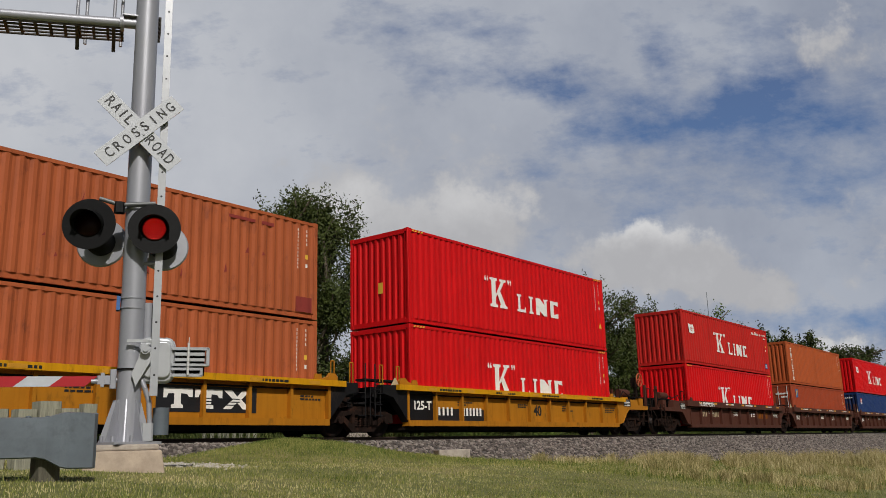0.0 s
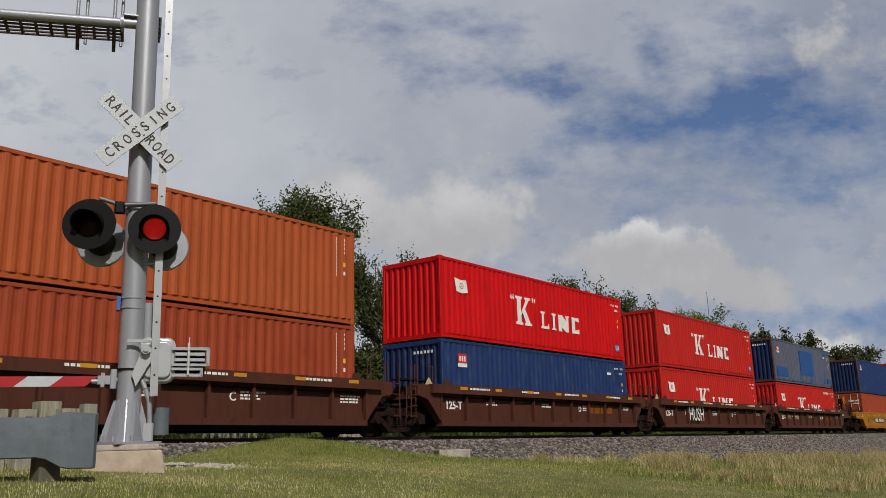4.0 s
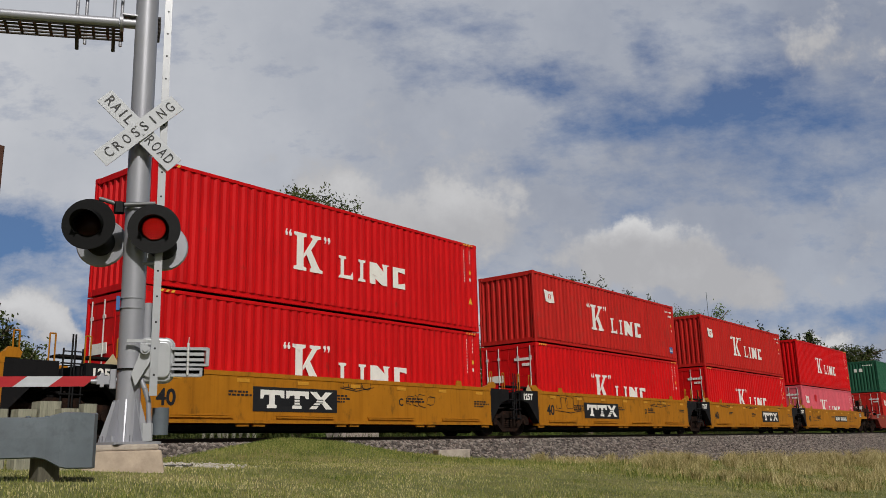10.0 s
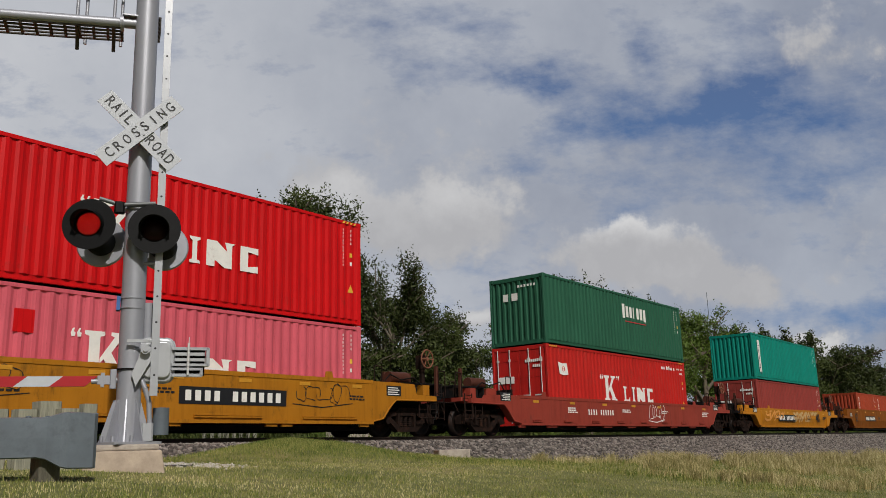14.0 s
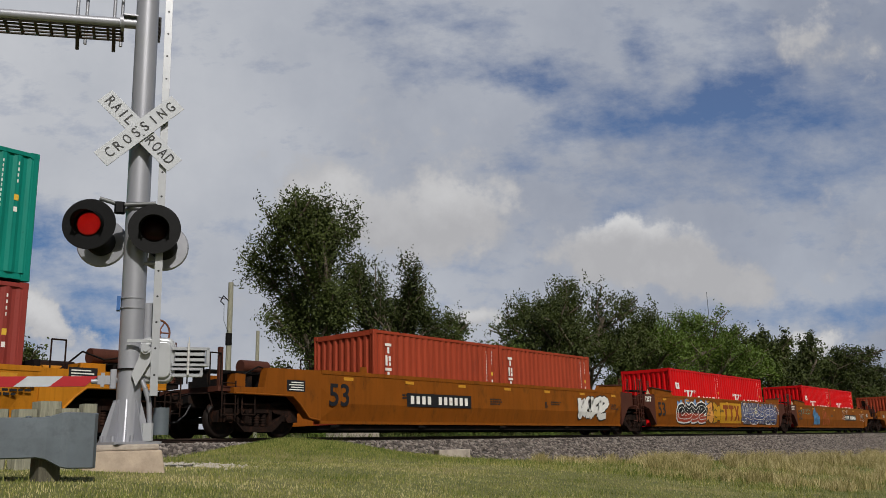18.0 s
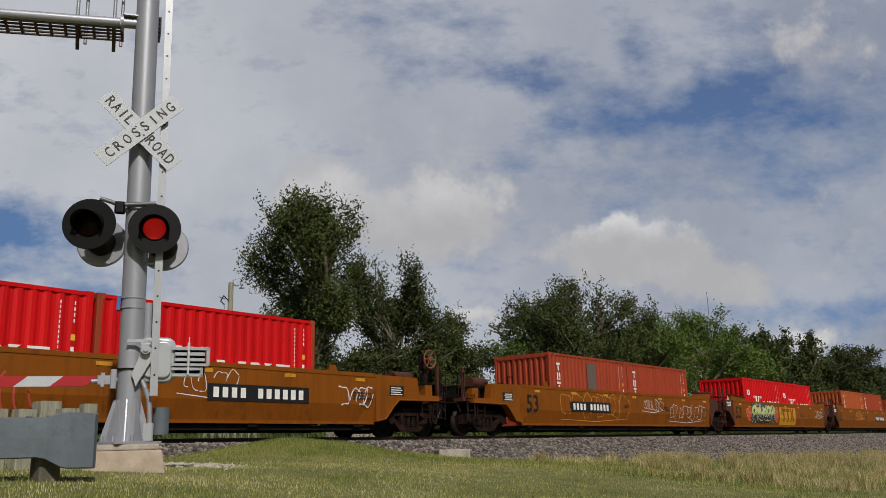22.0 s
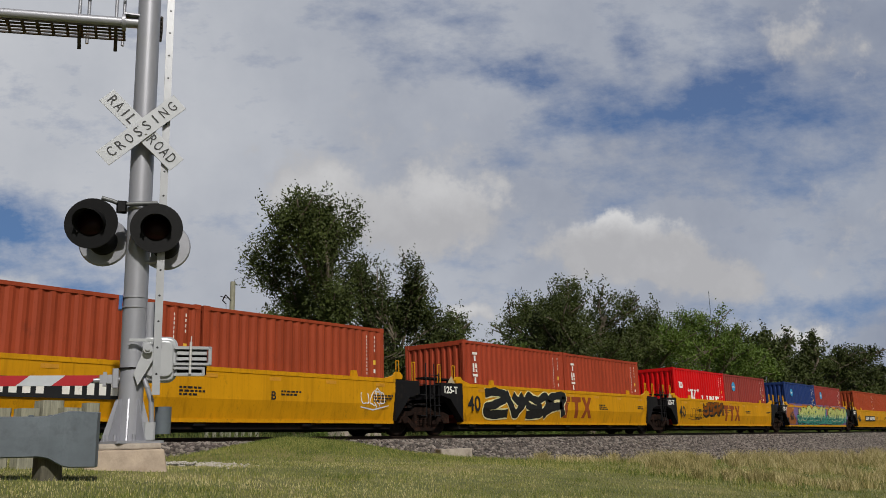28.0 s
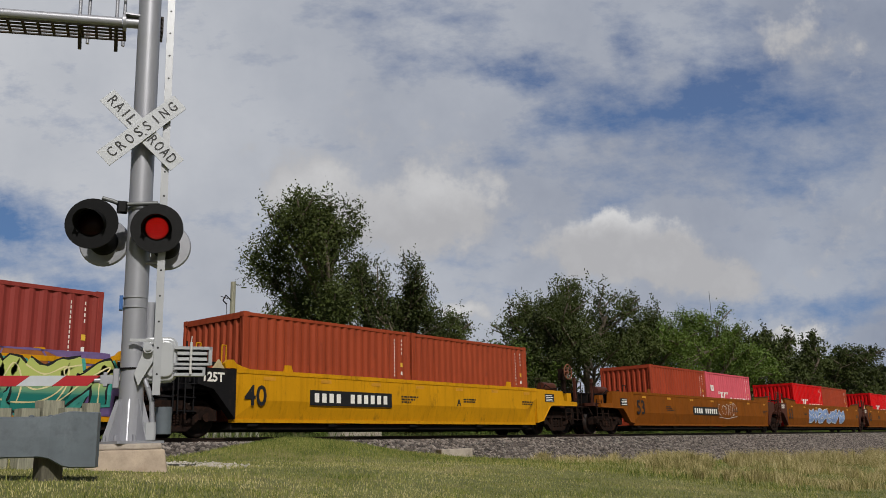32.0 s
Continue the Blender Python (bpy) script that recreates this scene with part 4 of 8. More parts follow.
    for d, w, hh in ((2.0, 0.2, 0.28), (0.0, 0.12, 0.35)):
        part("cross_bearer", Shape().box(min(X(d), X(d + w)), max(X(d), X(d + w)), -1.1, 1.2, z_deck, z_deck + hh, 0.02), M_DARK, th)
    part("valve_box", Shape().box(min(X(2.3), X(2.6)), max(X(2.3), X(2.6)), -1.24, -0.9, z_deck, z_deck + 0.30, 0.02), paintm, th)
    part("air_tank", Shape().tube((X(1.3), -0.75, z_deck + 0.52), (X(2.1), -0.75, z_deck + 0.52), 0.17, n=14), M_CARBRN, th, "brown air tank")
    part("pipe_loop", Shape().path([(X(0.4), -1.15, z_deck + 0.1), (X(0.9), -1.2, z_deck + 0.55), (X(1.4), -1.15, z_deck + 0.42), (X(1.9), -1.2, z_deck + 0.5), (X(2.5), -1.15, z_deck + 0.2)], 0.02, 5), M_DARK, th)
    box_ = Shape().box(min(X(0.95), X(1.5)), max(X(0.95), X(1.5)), -1.1, -0.55, z_deck, z_deck + 0.34, 0.03)
    part("equipment_box", box_, paintm, th)
    if brake:
        bw = X(2.68)
        s = Shape().box(bw - 0.07, bw + 0.07, -0.95, -0.82, z_deck, z_deck + 1.20, 0.02).box(bw - 0.13, bw + 0.13, -0.98, -0.72, z_deck + 0.82, z_deck + 1.22, 0.03)
        s.tube((bw + 0.1, -0.9, z_deck), (bw + 0.45, -0.6, z_deck + 0.9), 0.02, n=5)
        part("brake_stand", s, M_TRUCK, th, "rusty hand brake stand")
        brake_wheel(th, bw, -1.10, z_deck + 1.10, brake)
        s = Shape().tube((X(0.5), 0.1, z_deck + 0.28), (X(1.4), 0.1, z_deck + 0.28), 0.20, n=14)
        part("air_reservoir", s, M_TRUCK, th, "rusty air reservoir")
        s = Shape().tube((X(0.4), -0.55, z_deck + 0.18), (X(0.85), -0.55, z_deck + 0.18), 0.13, n=12)
        part("brake_cylinder", s, paintm, th)


FOLD_Z, FOLD_IN = 0.84, 0.115


def fold_shift(z):
    """How far the lower half of a folded side lies behind its upper half."""
    return max(0.0, (FOLD_Z - z) / (FOLD_Z - 0.40)) * FOLD_IN


def folded_sheet(hl, z0, z1, flip):
    """A side sheet with a crease along it that climbs at both ends; the part below leans inwards."""
    s = Shape()
    grid = []
    for x, zc in ((-hl, 1.22), (-hl + 0.62, FOLD_Z), (hl - 0.62, FOLD_Z), (hl, 1.22)):
        grid += [(x, -1.37, z1), (x, -1.37, zc), (x, -1.37 + fold_shift(z0), z0)]
    n = len(grid)
    s.add([(x, flip * y, z) for x, y, z in grid] + [(x, flip * (y + 0.05), z) for x, y, z in grid], [])
    quads = [(3 * i + j + 1, 3 * i + j + 4, 3 * i + j + 3, 3 * i + j) for i in range(3) for j in range(2)]
    faces = quads + [tuple(n + k for k in reversed(q)) for q in quads]
    for i in range(3):
        faces += [(3 * i, 3 * i + 3, n + 3 * i + 3, n + 3 * i), (3 * i + 5, 3 * i + 2, n + 3 * i + 2, n + 3 * i + 5)]
    for i, j in ((1, 0), (2, 1), (9, 10), (10, 11)):
        faces.append((i, j, n + j, n + i))
    if flip < 0:
        faces = [tuple(reversed(f)) for f in faces]
    s.f.extend(faces)
    s.s.extend([False] * len(faces))
    return s


def well_car(x_mid, hl, style, body, endm, ends, label, marks=(), z_top=1.62, seed=0, brake=None):
    """One well unit. ends: 'art' or 'car' for each end. style: 'ribbed' or 'smooth'."""
    rng = random.Random(seed)
    folded = style == "folded"
    style = "smooth" if folded else style
    bright = body is M_CARYEL or body is M_CARGOLD
    th = thing("well_car", label, "railway well car", "well cars of the train")
    z0 = 0.34
    darkm = endm
    for sgn in (-1, 1):
        near = sgn == -1
        flip = -1 if not near else 1

        def slab(a, b):
            return (flip * a, flip * b) if near else (flip * b, flip * a)
        if style == "smooth":
            s = Shape()
            a, b = slab(-1.37, -1.30)
            if folded:
                s = folded_sheet(hl, z0 + 0.06, z_top - 0.10, flip)
            else:
                s.prism([(-hl, z0 + 0.06), (hl, z0 + 0.06), (hl, z_top - 0.10), (-hl, z_top - 0.10)], a, b, "y")
            part("side_sheet", s, body, th)
            a, b = slab(-1.385, -1.27)
            part("side_top_chord", Shape().prism([(-hl, z_top - 0.10), (hl, z_top - 0.10), (hl, z_top), (-hl, z_top)], a, b, "y"), body, th)
            a, b = slab(-1.285 if folded else -1.40, -1.10)
            part("side_bottom_chord", Shape().prism([(-hl, z0 - 0.02), (hl, z0 - 0.02), (hl, z0 + 0.06), (-hl, z0 + 0.06)], a, b, "y"), body, th)
            a, b = slab(-1.392, -1.371)
            n = 4 if hl < 7 else 8
            w = 0.95 if hl < 7 else 0.30
            for k in range(0 if folded else n):
                x = -hl + 2 * hl * (k + 0.5) / n
                part("wear_plate", Shape().box(x - w, x + w, a - 0.02 * flip, b, z0 + 0.10, z0 + 0.135).box(x - w, x + w, a, b, z0 + 0.15, z0 + 0.17), body, th)
                if near:
                    for q in (-0.45, 0.40):
                        xx = x + q * 2 * hl / n
                        part("floor_tab", Shape().box(xx - 0.17, xx + 0.17, -1.36, -1.30, z0 - 0.09, z0 - 0.022), body, th)
        else:
            a, b = slab(-1.50, -1.225)
            ch = 0.26 if body is M_CARBRN else 0.15
            part("side_top_chord", Shape().prism([(-hl - 0.5, z_top - ch), (hl + 0.5, z_top - ch), (hl + 0.5, z_top), (-hl - 0.5, z_top)], a, b, "y"), body if body is M_CARBRN else M_CARYEL, th)
            part("side_pipe", Shape().tube((-hl, flip * -1.35, z_top - ch - 0.10), (hl, flip * -1.35, z_top - ch - 0.10), 0.022, n=6), M_DARK, th, "thin dark pipe under the chord")
            a, b = slab(-1.40, -1.15)
            part("side_bottom_chord", Shape().prism([(-hl, z0 - 0.06), (hl, z0 - 0.06), (hl, z0 + 0.10), (-hl, z0 + 0.10)], a, b, "y"), body, th)
            n = 10
            for k in range(n + 1):
                x = -hl + 2 * hl * k / n
                a, b = slab(-1.395, -1.25)
                part("side_post", Shape().prism([(x - 0.04, z0 + 0.10), (x + 0.04, z0 + 0.10), (x + 0.04, z_top - ch), (x - 0.04, z_top - ch)], a, b, "y"), body, th)
                if k < n:
                    w = 2 * hl / n
                    a, b = slab(-1.27, -1.225)
                    dark_panel = "darkpanels" in marks and k < 1
                    part("side_panel", Shape().box(x + 0.04, x + w - 0.04, min(a, b), max(a, b), z0 + 0.10, z_top - ch), M_BLACK if dark_panel else body, th)
                    if "darkpanels" in marks and near and k in (1, 2):
                        part("number_board", Shape().box(x + 0.05, x + w - 0.05, -1.274, -1.2705, z0 + 0.10, z0 + 0.46), M_BLACKINK, th, "black lower half of a panel")
    part("well_floor", Shape().box(-hl + 0.02, hl - 0.02, -1.18, 1.18, z0 - 0.17, z0 - 0.055, 0.02), M_DARK, th, "black underside of the well")
    # floor beams of the well, under the lower container
    for x in (-hl + 0.6, -hl * 0.5, 0.0, hl * 0.5, hl - 0.6):
        part("cross_beam", Shape().box(x - 0.15, x + 0.15, -1.26, 1.26, z0 - 0.10, z0 - 0.045, 0.01), M_DARK, th)
    cor = L40 / 2
    for x in (-cor + 0.25, cor - 0.25):
        part("floor_casting", Shape().box(x - 0.3, x + 0.3, -1.26, 1.26, z0 - 0.043, 0.355), M_DARK, th)
    for sgn, kind in ((-1, ends[0]), (1, ends[1])):
        x0 = sgn * hl

        def X(d):
            return x0 + sgn * d
        # bulkhead at the well's end
        part("bulkhead", Shape().box(min(X(-0.06), X(0.0)), max(X(-0.06), X(0.0)), -1.27, 1.27, 0.62, z_top - 0.12), darkm, th)
        zs = z_top - 0.02
        for y0, y1 in ((-1.37, -1.12), (1.12, 1.37)):
            if kind == "art":
                e = Shape().prism([(X(0.0), z0 + 0.05), (X(0.0), zs), (X(1.05), zs), (X(1.05), 1.16), (X(0.62), 1.06), (X(0.30), 0.72)], y0, y1, "y")
            else:
                e = Shape().prism([(X(0.0), z0 + 0.05), (X(0.0), zs), (X(1.75), zs - 0.02), (X(1.85), 1.17), (X(2.75), 1.14), (X(2.75), 1.0), (X(0.95), 0.98), (X(0.72), 0.80), (X(0.40), z0 + 0.12)], y0, y1, "y")
            part("end_side", e, endm if kind == "art" else body, th)
            if kind == "car" and y0 < 0:
                pl = part("stencil_plate", Shape().box(min(X(0.55), X(1.15)), max(X(0.55), X(1.15)), -1.378, -1.371, 1.10, 1.38), M_BLACKINK, th, "black stencil plate")
                rowsb = Shape()
                for r_ in range(4):
                    rowsb.box(min(X(0.60), X(1.08 - 0.07 * (r_ % 2))), max(X(0.60), X(1.08 - 0.07 * (r_ % 2))), -1.382, -1.379, 1.13 + 0.06 * r_, 1.155 + 0.06 * r_)
                tagged(part("stencil_row", rowsb, M_WHITE, pl, "small white stencil rows"), kind="stuff")
            if kind == "car":
                lip = Shape().path([(X(0.02), y0 if y0 < 0 else y1, z0 + 0.06), (X(0.40), y0 if y0 < 0 else y1, z0 + 0.13), (X(0.72), y0 if y0 < 0 else y1, 0.81), (X(0.95), y0 if y0 < 0 else y1, 0.99), (X(2.7), y0 if y0 < 0 else y1, 1.01)], 0.025, 5)
                part("edge_flange", lip, body, th)
        if kind == "art":
            part("end_deck", Shape().box(min(X(0), X(1.2)), max(X(0), X(1.2)), -1.11, 1.11, 1.06, 1.16, 0.03), darkm, th)
            sill = Shape().box(min(X(0), X(1.3)), max(X(0), X(1.3)), -0.30, 0.30, 0.80, 1.055, 0.03)
            part("articulation_sill", sill, M_DARK, th)
            for d in (0.2, 0.9):
                g = Shape().path([(X(d), -1.22, zs), (X(d), -1.22, zs + 0.55), (X(d + 0.12), -1.22, zs + 0.55), (X(d + 0.12), -1.22, zs)], 0.018, 5)
                part("grab_iron", g, body if bright else M_CARBRN, th)
            if sgn < 0:
                ladder(th, X(1.12), -1.33, 0.50, z_top + (-0.1 if style == "ribbed" else 0.25 if hl < 7 else 0.62), 0.40 * sgn, M_BLACK if bright else M_CARBRN)
                part("platform_tread", Shape().box(min(X(0.1), X(1.5)), max(X(0.1), X(1.5)), -1.1, -0.75, z_top + 0.10, z_top + 0.15).box(min(X(0.15), X(0.22)), max(X(0.15), X(0.22)), -1.0, -0.9, z_top - 0.1, z_top + 0.1), M_DARK, th)
            steps = Shape()
            for z in (0.55, 0.85, 1.15, 1.45):
                steps.path([(X(1.08), -1.36, z), (X(1.36), -1.36, z)], 0.016, 5)
            steps.path([(X(1.36), -1.36, 0.5), (X(1.36), -1.36, zs + 0.55)], 0.020, 5)
            part("step_ladder", steps, darkm, th)
            # pipes, levers and hoses crowd the gap between two units
            part("brake_pipe", Shape().path([(X(0.1), -0.95, 1.02), (X(0.7), -0.98, 0.98), (X(1.25), -0.7, 0.92), (X(1.5), -0.66, 0.90)], 0.03, 6), M_DARK, th)
            part("brake_hose", Shape().path([(X(0.6), -0.5, 1.2), (X(1.0), -0.55, 1.32), (X(1.35), -0.5, 1.22), (X(1.6), -0.45, 1.15)], 0.022, 6), M_BLACKINK, th)
            part("end_frame", Shape().box(min(X(1.0), X(1.08)), max(X(1.0), X(1.08)), -1.1, 1.1, 1.17, z_top - 0.06, 0.01), darkm, th)
            part("articulation_casting", Shape().prism([(X(1.15), -0.24), (X(1.15), 0.24), (X(1.62), 0.16), (X(1.62), -0.16)], 0.84, 1.14, "z"), M_TRUCK, th)
            if bright:
                for ya, yb in ((-1.36, -1.25), (1.25, 1.36)):
                    horn = Shape().prism([(X(-0.42), zs + 0.02), (X(0.30), zs + 0.02), (X(0.33), zs + 0.12), (X(0.24), zs + 0.21), (X(0.08), zs + 0.22), (X(0.0), zs + 0.13), (X(-0.16), zs + 0.08)], ya, yb, "y")
                    part("guide_horn", horn, body, th)
            if sgn < 0:
                tri = Shape().prism([(X(0.28), zs), (X(0.62), zs), (X(0.45), zs + 0.22)], -1.3, -1.27, "y")
                part("guide_plate", tri, M_CREAM, th, "cream triangular container guide")
        else:
            end_gear(th, X(0.0), sgn, 3.70 if hl < 7 else 3.62, body, darkm, 1.17, brake if sgn > 0 else None)
        if style == "smooth" and hl > 8 and z_top > 1.6 and kind == "art":
            # raised guide hoods over the ends of the long wells
            for ya, yb in ((-1.36, -1.26), (1.26, 1.36)):
                hd = Shape().prism([(X(-1.9), z_top), (X(-1.75), z_top + 0.16), (X(0.20), z_top + 0.25), (X(0.20), z_top)], ya, yb, "y")
                part("guide_hood", hd, body, th)
                part("hood_flange", Shape().prism([(X(-1.75), z_top + 0.163), (X(-1.75), z_top + 0.20), (X(0.25), z_top + 0.293), (X(0.25), z_top + 0.253)], min(ya, ya * 1.03), max(yb, yb * 1.03), "y"), M_CARBRN, th)
        # container guides, flared over the sill
        for d in ((-0.35,) if style == "ribbed" else (-1.6,)):
            for ys in (-1, 1):
                gp = Shape().prism([(X(d - 0.14), z_top), (X(d + 0.14), z_top), (X(d + 0.10), z_top + 0.16), (X(d - 0.10), z_top + 0.16)], ys * 1.30, ys * 1.34, "y")
                part("guide_plate", gp, body, th)
    y = -1.37 if style == "smooth" else -1.27
    write_marks(th, marks, hl, z0, z_top, y, rng, style)
    # articulated trucks sit between the units and belong to the unit before them
    MOVERS.append((th, x_mid, TRACK_Y, 0.0))
    return th


def crossed(x, z, w, h, ya, yb):
    """Two crossing bars, drawn as one outline."""
    pts = [(0, 0), (0.29, 0), (0.5, 0.36), (0.71, 0), (1, 0), (0.65, 0.52), (0.98, 1), (0.69, 1), (0.5, 0.67), (0.31, 1), (0.02, 1), (0.35, 0.52)]
    return Shape().prism([(x + a * w, z + b * h) for a, b in pts], ya, yb, "y")


def write_marks(th, marks, hl, z0, z_top, y, rng, style):
    """Stencils, number boards and painted scrawls on the near side."""
    y -= 0.006
    zc = (z0 + z_top) / 2
    ink = M_WHITE if ("whiteink" in marks) else M_BLACKINK

    def put(text, x, z, h, m, bold=0.0, yy=None, label=""):
        ob = part("stencil", letters(text, h, bold), m, th, label)
        ob.location = (x, y if yy is None else yy, z)
        return ob
    # load tables: rows of small bars that cannot be read
    tb = Shape()
    for bx in (-hl * 0.62, -0.1 * hl, 0.35 * hl, hl - 0.9):
        for r in range(rng.choice((2, 3))):
            x = bx
            for k in range(rng.choice((4, 5, 6))):
                w = rng.uniform(0.05, 0.14)
                tb.box(x, x + w, y - 0.002, y, zc + 0.1 - 0.075 * r, zc + 0.145 - 0.075 * r)
                x += w + 0.03
    tagged(part("load_table", tb, ink, th, "small stencilled load table"), kind="stuff")
    for mk in marks:
        if mk.startswith("unit:"):
            put(mk[5:], 0.3 * hl, zc - 0.08, 0.20, ink, 0.006)
        if mk.startswith("size:"):
            put(mk[5:], -hl + (0.25 if z_top > 1.53 else 0.55), zc - 0.22, (0.34 if hl < 7 and z_top < 1.53 else 0.46 if hl < 7 else 0.56), M_WHITE if "whiteink" in marks else M_BLACKINK, 0.012)
        if mk.startswith("mid:"):
            put(mk[4:], 0.35, zc - 0.22, 0.34, M_BLACKINK, 0.012)
        if mk.startswith("bigsize:"):
            put(mk[8:], hl - 2.4, 0.66, 0.50, M_BLACKINK, 0.022, -1.386)
        if mk.startswith("load:"):
            if style == "smooth":
                put(mk[5:], -hl - 0.95, z_top - 0.32, 0.20, M_WHITE, 0.010, -1.376)
            else:
                put(mk[5:], -hl + 0.32, zc - 0.12, 0.24, M_WHITE, 0.010)
        if mk.startswith("board:"):
            x = float(mk[6:])
            bars(th, "number_board", [(x, x + 3.05, zc - 0.19, zc + 0.19)], M_BLACKINK, y, "black number board with white bars")
            its, xx = [], x + 0.16
            for k in range(11):
                if k != 4:
                    its.append((xx, xx + 0.15, zc - 0.115, zc + 0.115))
                xx += 0.255
            bars(th, "board_mark", its, M_WHITE, y - 0.004)
        if mk.startswith("nums:"):
            x = float(mk[5:])
            low = 0.16 if "darkpanels" in marks else 0.0
            its = [(xx, xx + 0.09, zc - 0.12 - low, zc + 0.12 - low) for xx in [-4.90 + 0.20 * k for k in range(4)] + [-3.70 + 0.175 * k for k in range(6)]]
            if style == "smooth":
                its = [(x + 0.19 * k, x + 0.19 * k + 0.085, zc - 0.10, zc + 0.10) for k in range(11) if k != 4]
            bars(th, "number_bar", its, M_CREAM if "brown" in marks else M_WHITE, y)
        if mk.startswith("logo:"):
            x = float(mk[5:])
            bars(th, "logo_board", [(x, x + 2.75, zc - 0.32, zc + 0.26)], M_BLACKINK, y, "black board with white bars")
            part("logo_mark", crossed(x + 1.78, zc - 0.24, 0.80, 0.43, y - 0.007, y - 0.004), M_WHITE, th)
            for k in range(2):
                xx = x + 0.22 + 0.80 * k
                tee = [(0.20, -0.24), (0.50, -0.24), (0.50, -0.17), (0.44, -0.15), (0.44, 0.08), (0.60, 0.07), (0.66, -0.02), (0.74, -0.02), (0.74, 0.19), (0.0, 0.19), (0.0, -0.02), (0.08, -0.02), (0.12, 0.07), (0.27, 0.08), (0.27, -0.15), (0.20, -0.17)]
                part("logo_mark", Shape().prism([(xx + p, zc + q) for p, q in tee], y - 0.007, y - 0.004, "y"), M_WHITE, th)
            for z in (-0.16, -0.09, -0.02):
                part("logo_line", Shape().box(x + 0.85, x + 2.25, y - 0.010, y - 0.008, zc + z, zc + z + 0.022), M_BLACKINK, th, "thin black line across the board")
        if mk.startswith("plainlogo:"):
            x = float(mk[10:])
            for k in range(2):
                xx = x + 0.76 * k
                part("logo_mark", Shape().prism([(xx + 0.22, zc - 0.38), (xx + 0.44, zc - 0.38), (xx + 0.44, zc + 0.18), (xx + 0.66, zc + 0.20), (xx + 0.66, zc + 0.38), (xx, zc + 0.38), (xx, zc + 0.20), (xx + 0.22, zc + 0.18)], y - 0.003, y, "y"), M_CARTAN2, th, "large brown logo shape")
            part("logo_mark", crossed(x + 1.48, zc - 0.38, 0.76, 0.76, y - 0.003, y), M_CARTAN2, th, "large brown logo shape")
        if mk.startswith("railname:"):
            x = float(mk[9:])
            for k in range(4):
                part("logo_mark", Shape().prism([(x + 0.5 * k, zc - 0.14), (x + 0.5 * k + 0.40, zc - 0.14), (x + 0.5 * k + 0.50, zc + 0.16), (x + 0.5 * k + 0.10, zc + 0.16)], y - 0.003, y, "y"), M_CARTAN, th, "faded orange logo shape")
    # reflective squares along the sill
    n = 7
    for k in range(n):
        x = -hl + 0.8 + (2 * hl - 1.6) * k / (n - 1)
        me = cached("reflector", lambda: Shape().box(0, 0.36, -0.003, 0, 0, 0.085).mesh("reflector_strip"))
        rf = part("reflector_strip", me, M_REFLECT, th, "yellow reflector strip")
        rf.location = (x, y, z_top - 0.235) if style == "smooth" else (x, -1.502, z_top - 0.13)
    if style == "ribbed":
        tb = Shape()
        for bx in (-hl + 1.3, -hl + 4.2, 0.6, hl - 2.6):
            x = bx
            for k in range(9):
                w = rng.uniform(0.05, 0.13)
                tb.box(x, x + w, -1.505, -1.501, z_top - 0.12, z_top - 0.06)
                x += w + 0.03
        tagged(part("sill_stencil", tb, M_WHITE if "brown" in marks else M_BLACKINK, th), kind="stuff")


M_CARTAN2 = paint("brown_logo_paint", "8a4424", 0.6, 0.1)


# ---- painted scrawls on the cars ----
def ribbon(s, pts, w, y, wob=0.25):
    """A flat painted stroke through (x, z) points."""
    n = len(pts)
    vs = []
    for i, (x, z) in enumerate(pts):
        a, b = pts[max(0, i - 1)], pts[min(n - 1, i + 1)]
        dx, dz = b[0] - a[0], b[1] - a[1]
        l = math.hypot(dx, dz) or 1.0
        k = w * (1.0 - wob + wob * math.sin(i * 1.7))
        vs += [(x - dz / l * k, y, z + dx / l * k), (x + dz / l * k, y, z - dx / l * k)]
    s.add(vs, [(2 * i, 2 * i + 1, 2 * i + 3, 2 * i + 2) for i in range(n - 1)])


def scrawl(th, x0, x1, z0, z1, material, seed, y=-1.378, w=0.012, loops=6, label="scrawled spray paint"):
    """A hand-drawn looping tag that spells nothing."""
    rng = random.Random(seed)
    s = Shape()
    n = loops
    step = (x1 - x0) / n
    for k in range(n):
        cx = x0 + step * (k + 0.5)
        pts = []
        a0, turn = rng.uniform(0, 6.3), rng.choice((-1, 1)) * rng.uniform(4.0, 6.6)
        rx, rz = step * rng.uniform(0.45, 0.85), (z1 - z0) * rng.uniform(0.30, 0.50)
        slant = rng.uniform(-0.2, 0.5)
        m = 16
        for i in range(m + 1):
            a = a0 + turn * i / m
            zz = (z0 + z1) / 2 + rz * math.sin(a) * (1 + 0.3 * math.cos(2.1 * a))
            zz = max(z0, min(z1, zz))
            pts.append((cx + rx * math.cos(a) + slant * (zz - z0), zz))
        ribbon(s, pts, w, y)
    if rng.random() < 0.6:
        ribbon(s, [(x0 - 0.1, z0 + 0.05), ((x0 + x1) / 2, z0 - 0.02), (x1 + 0.2, z0 + 0.10)], w, y)
    tagged(part("graffiti", s, material, th, label), kind="stuff")


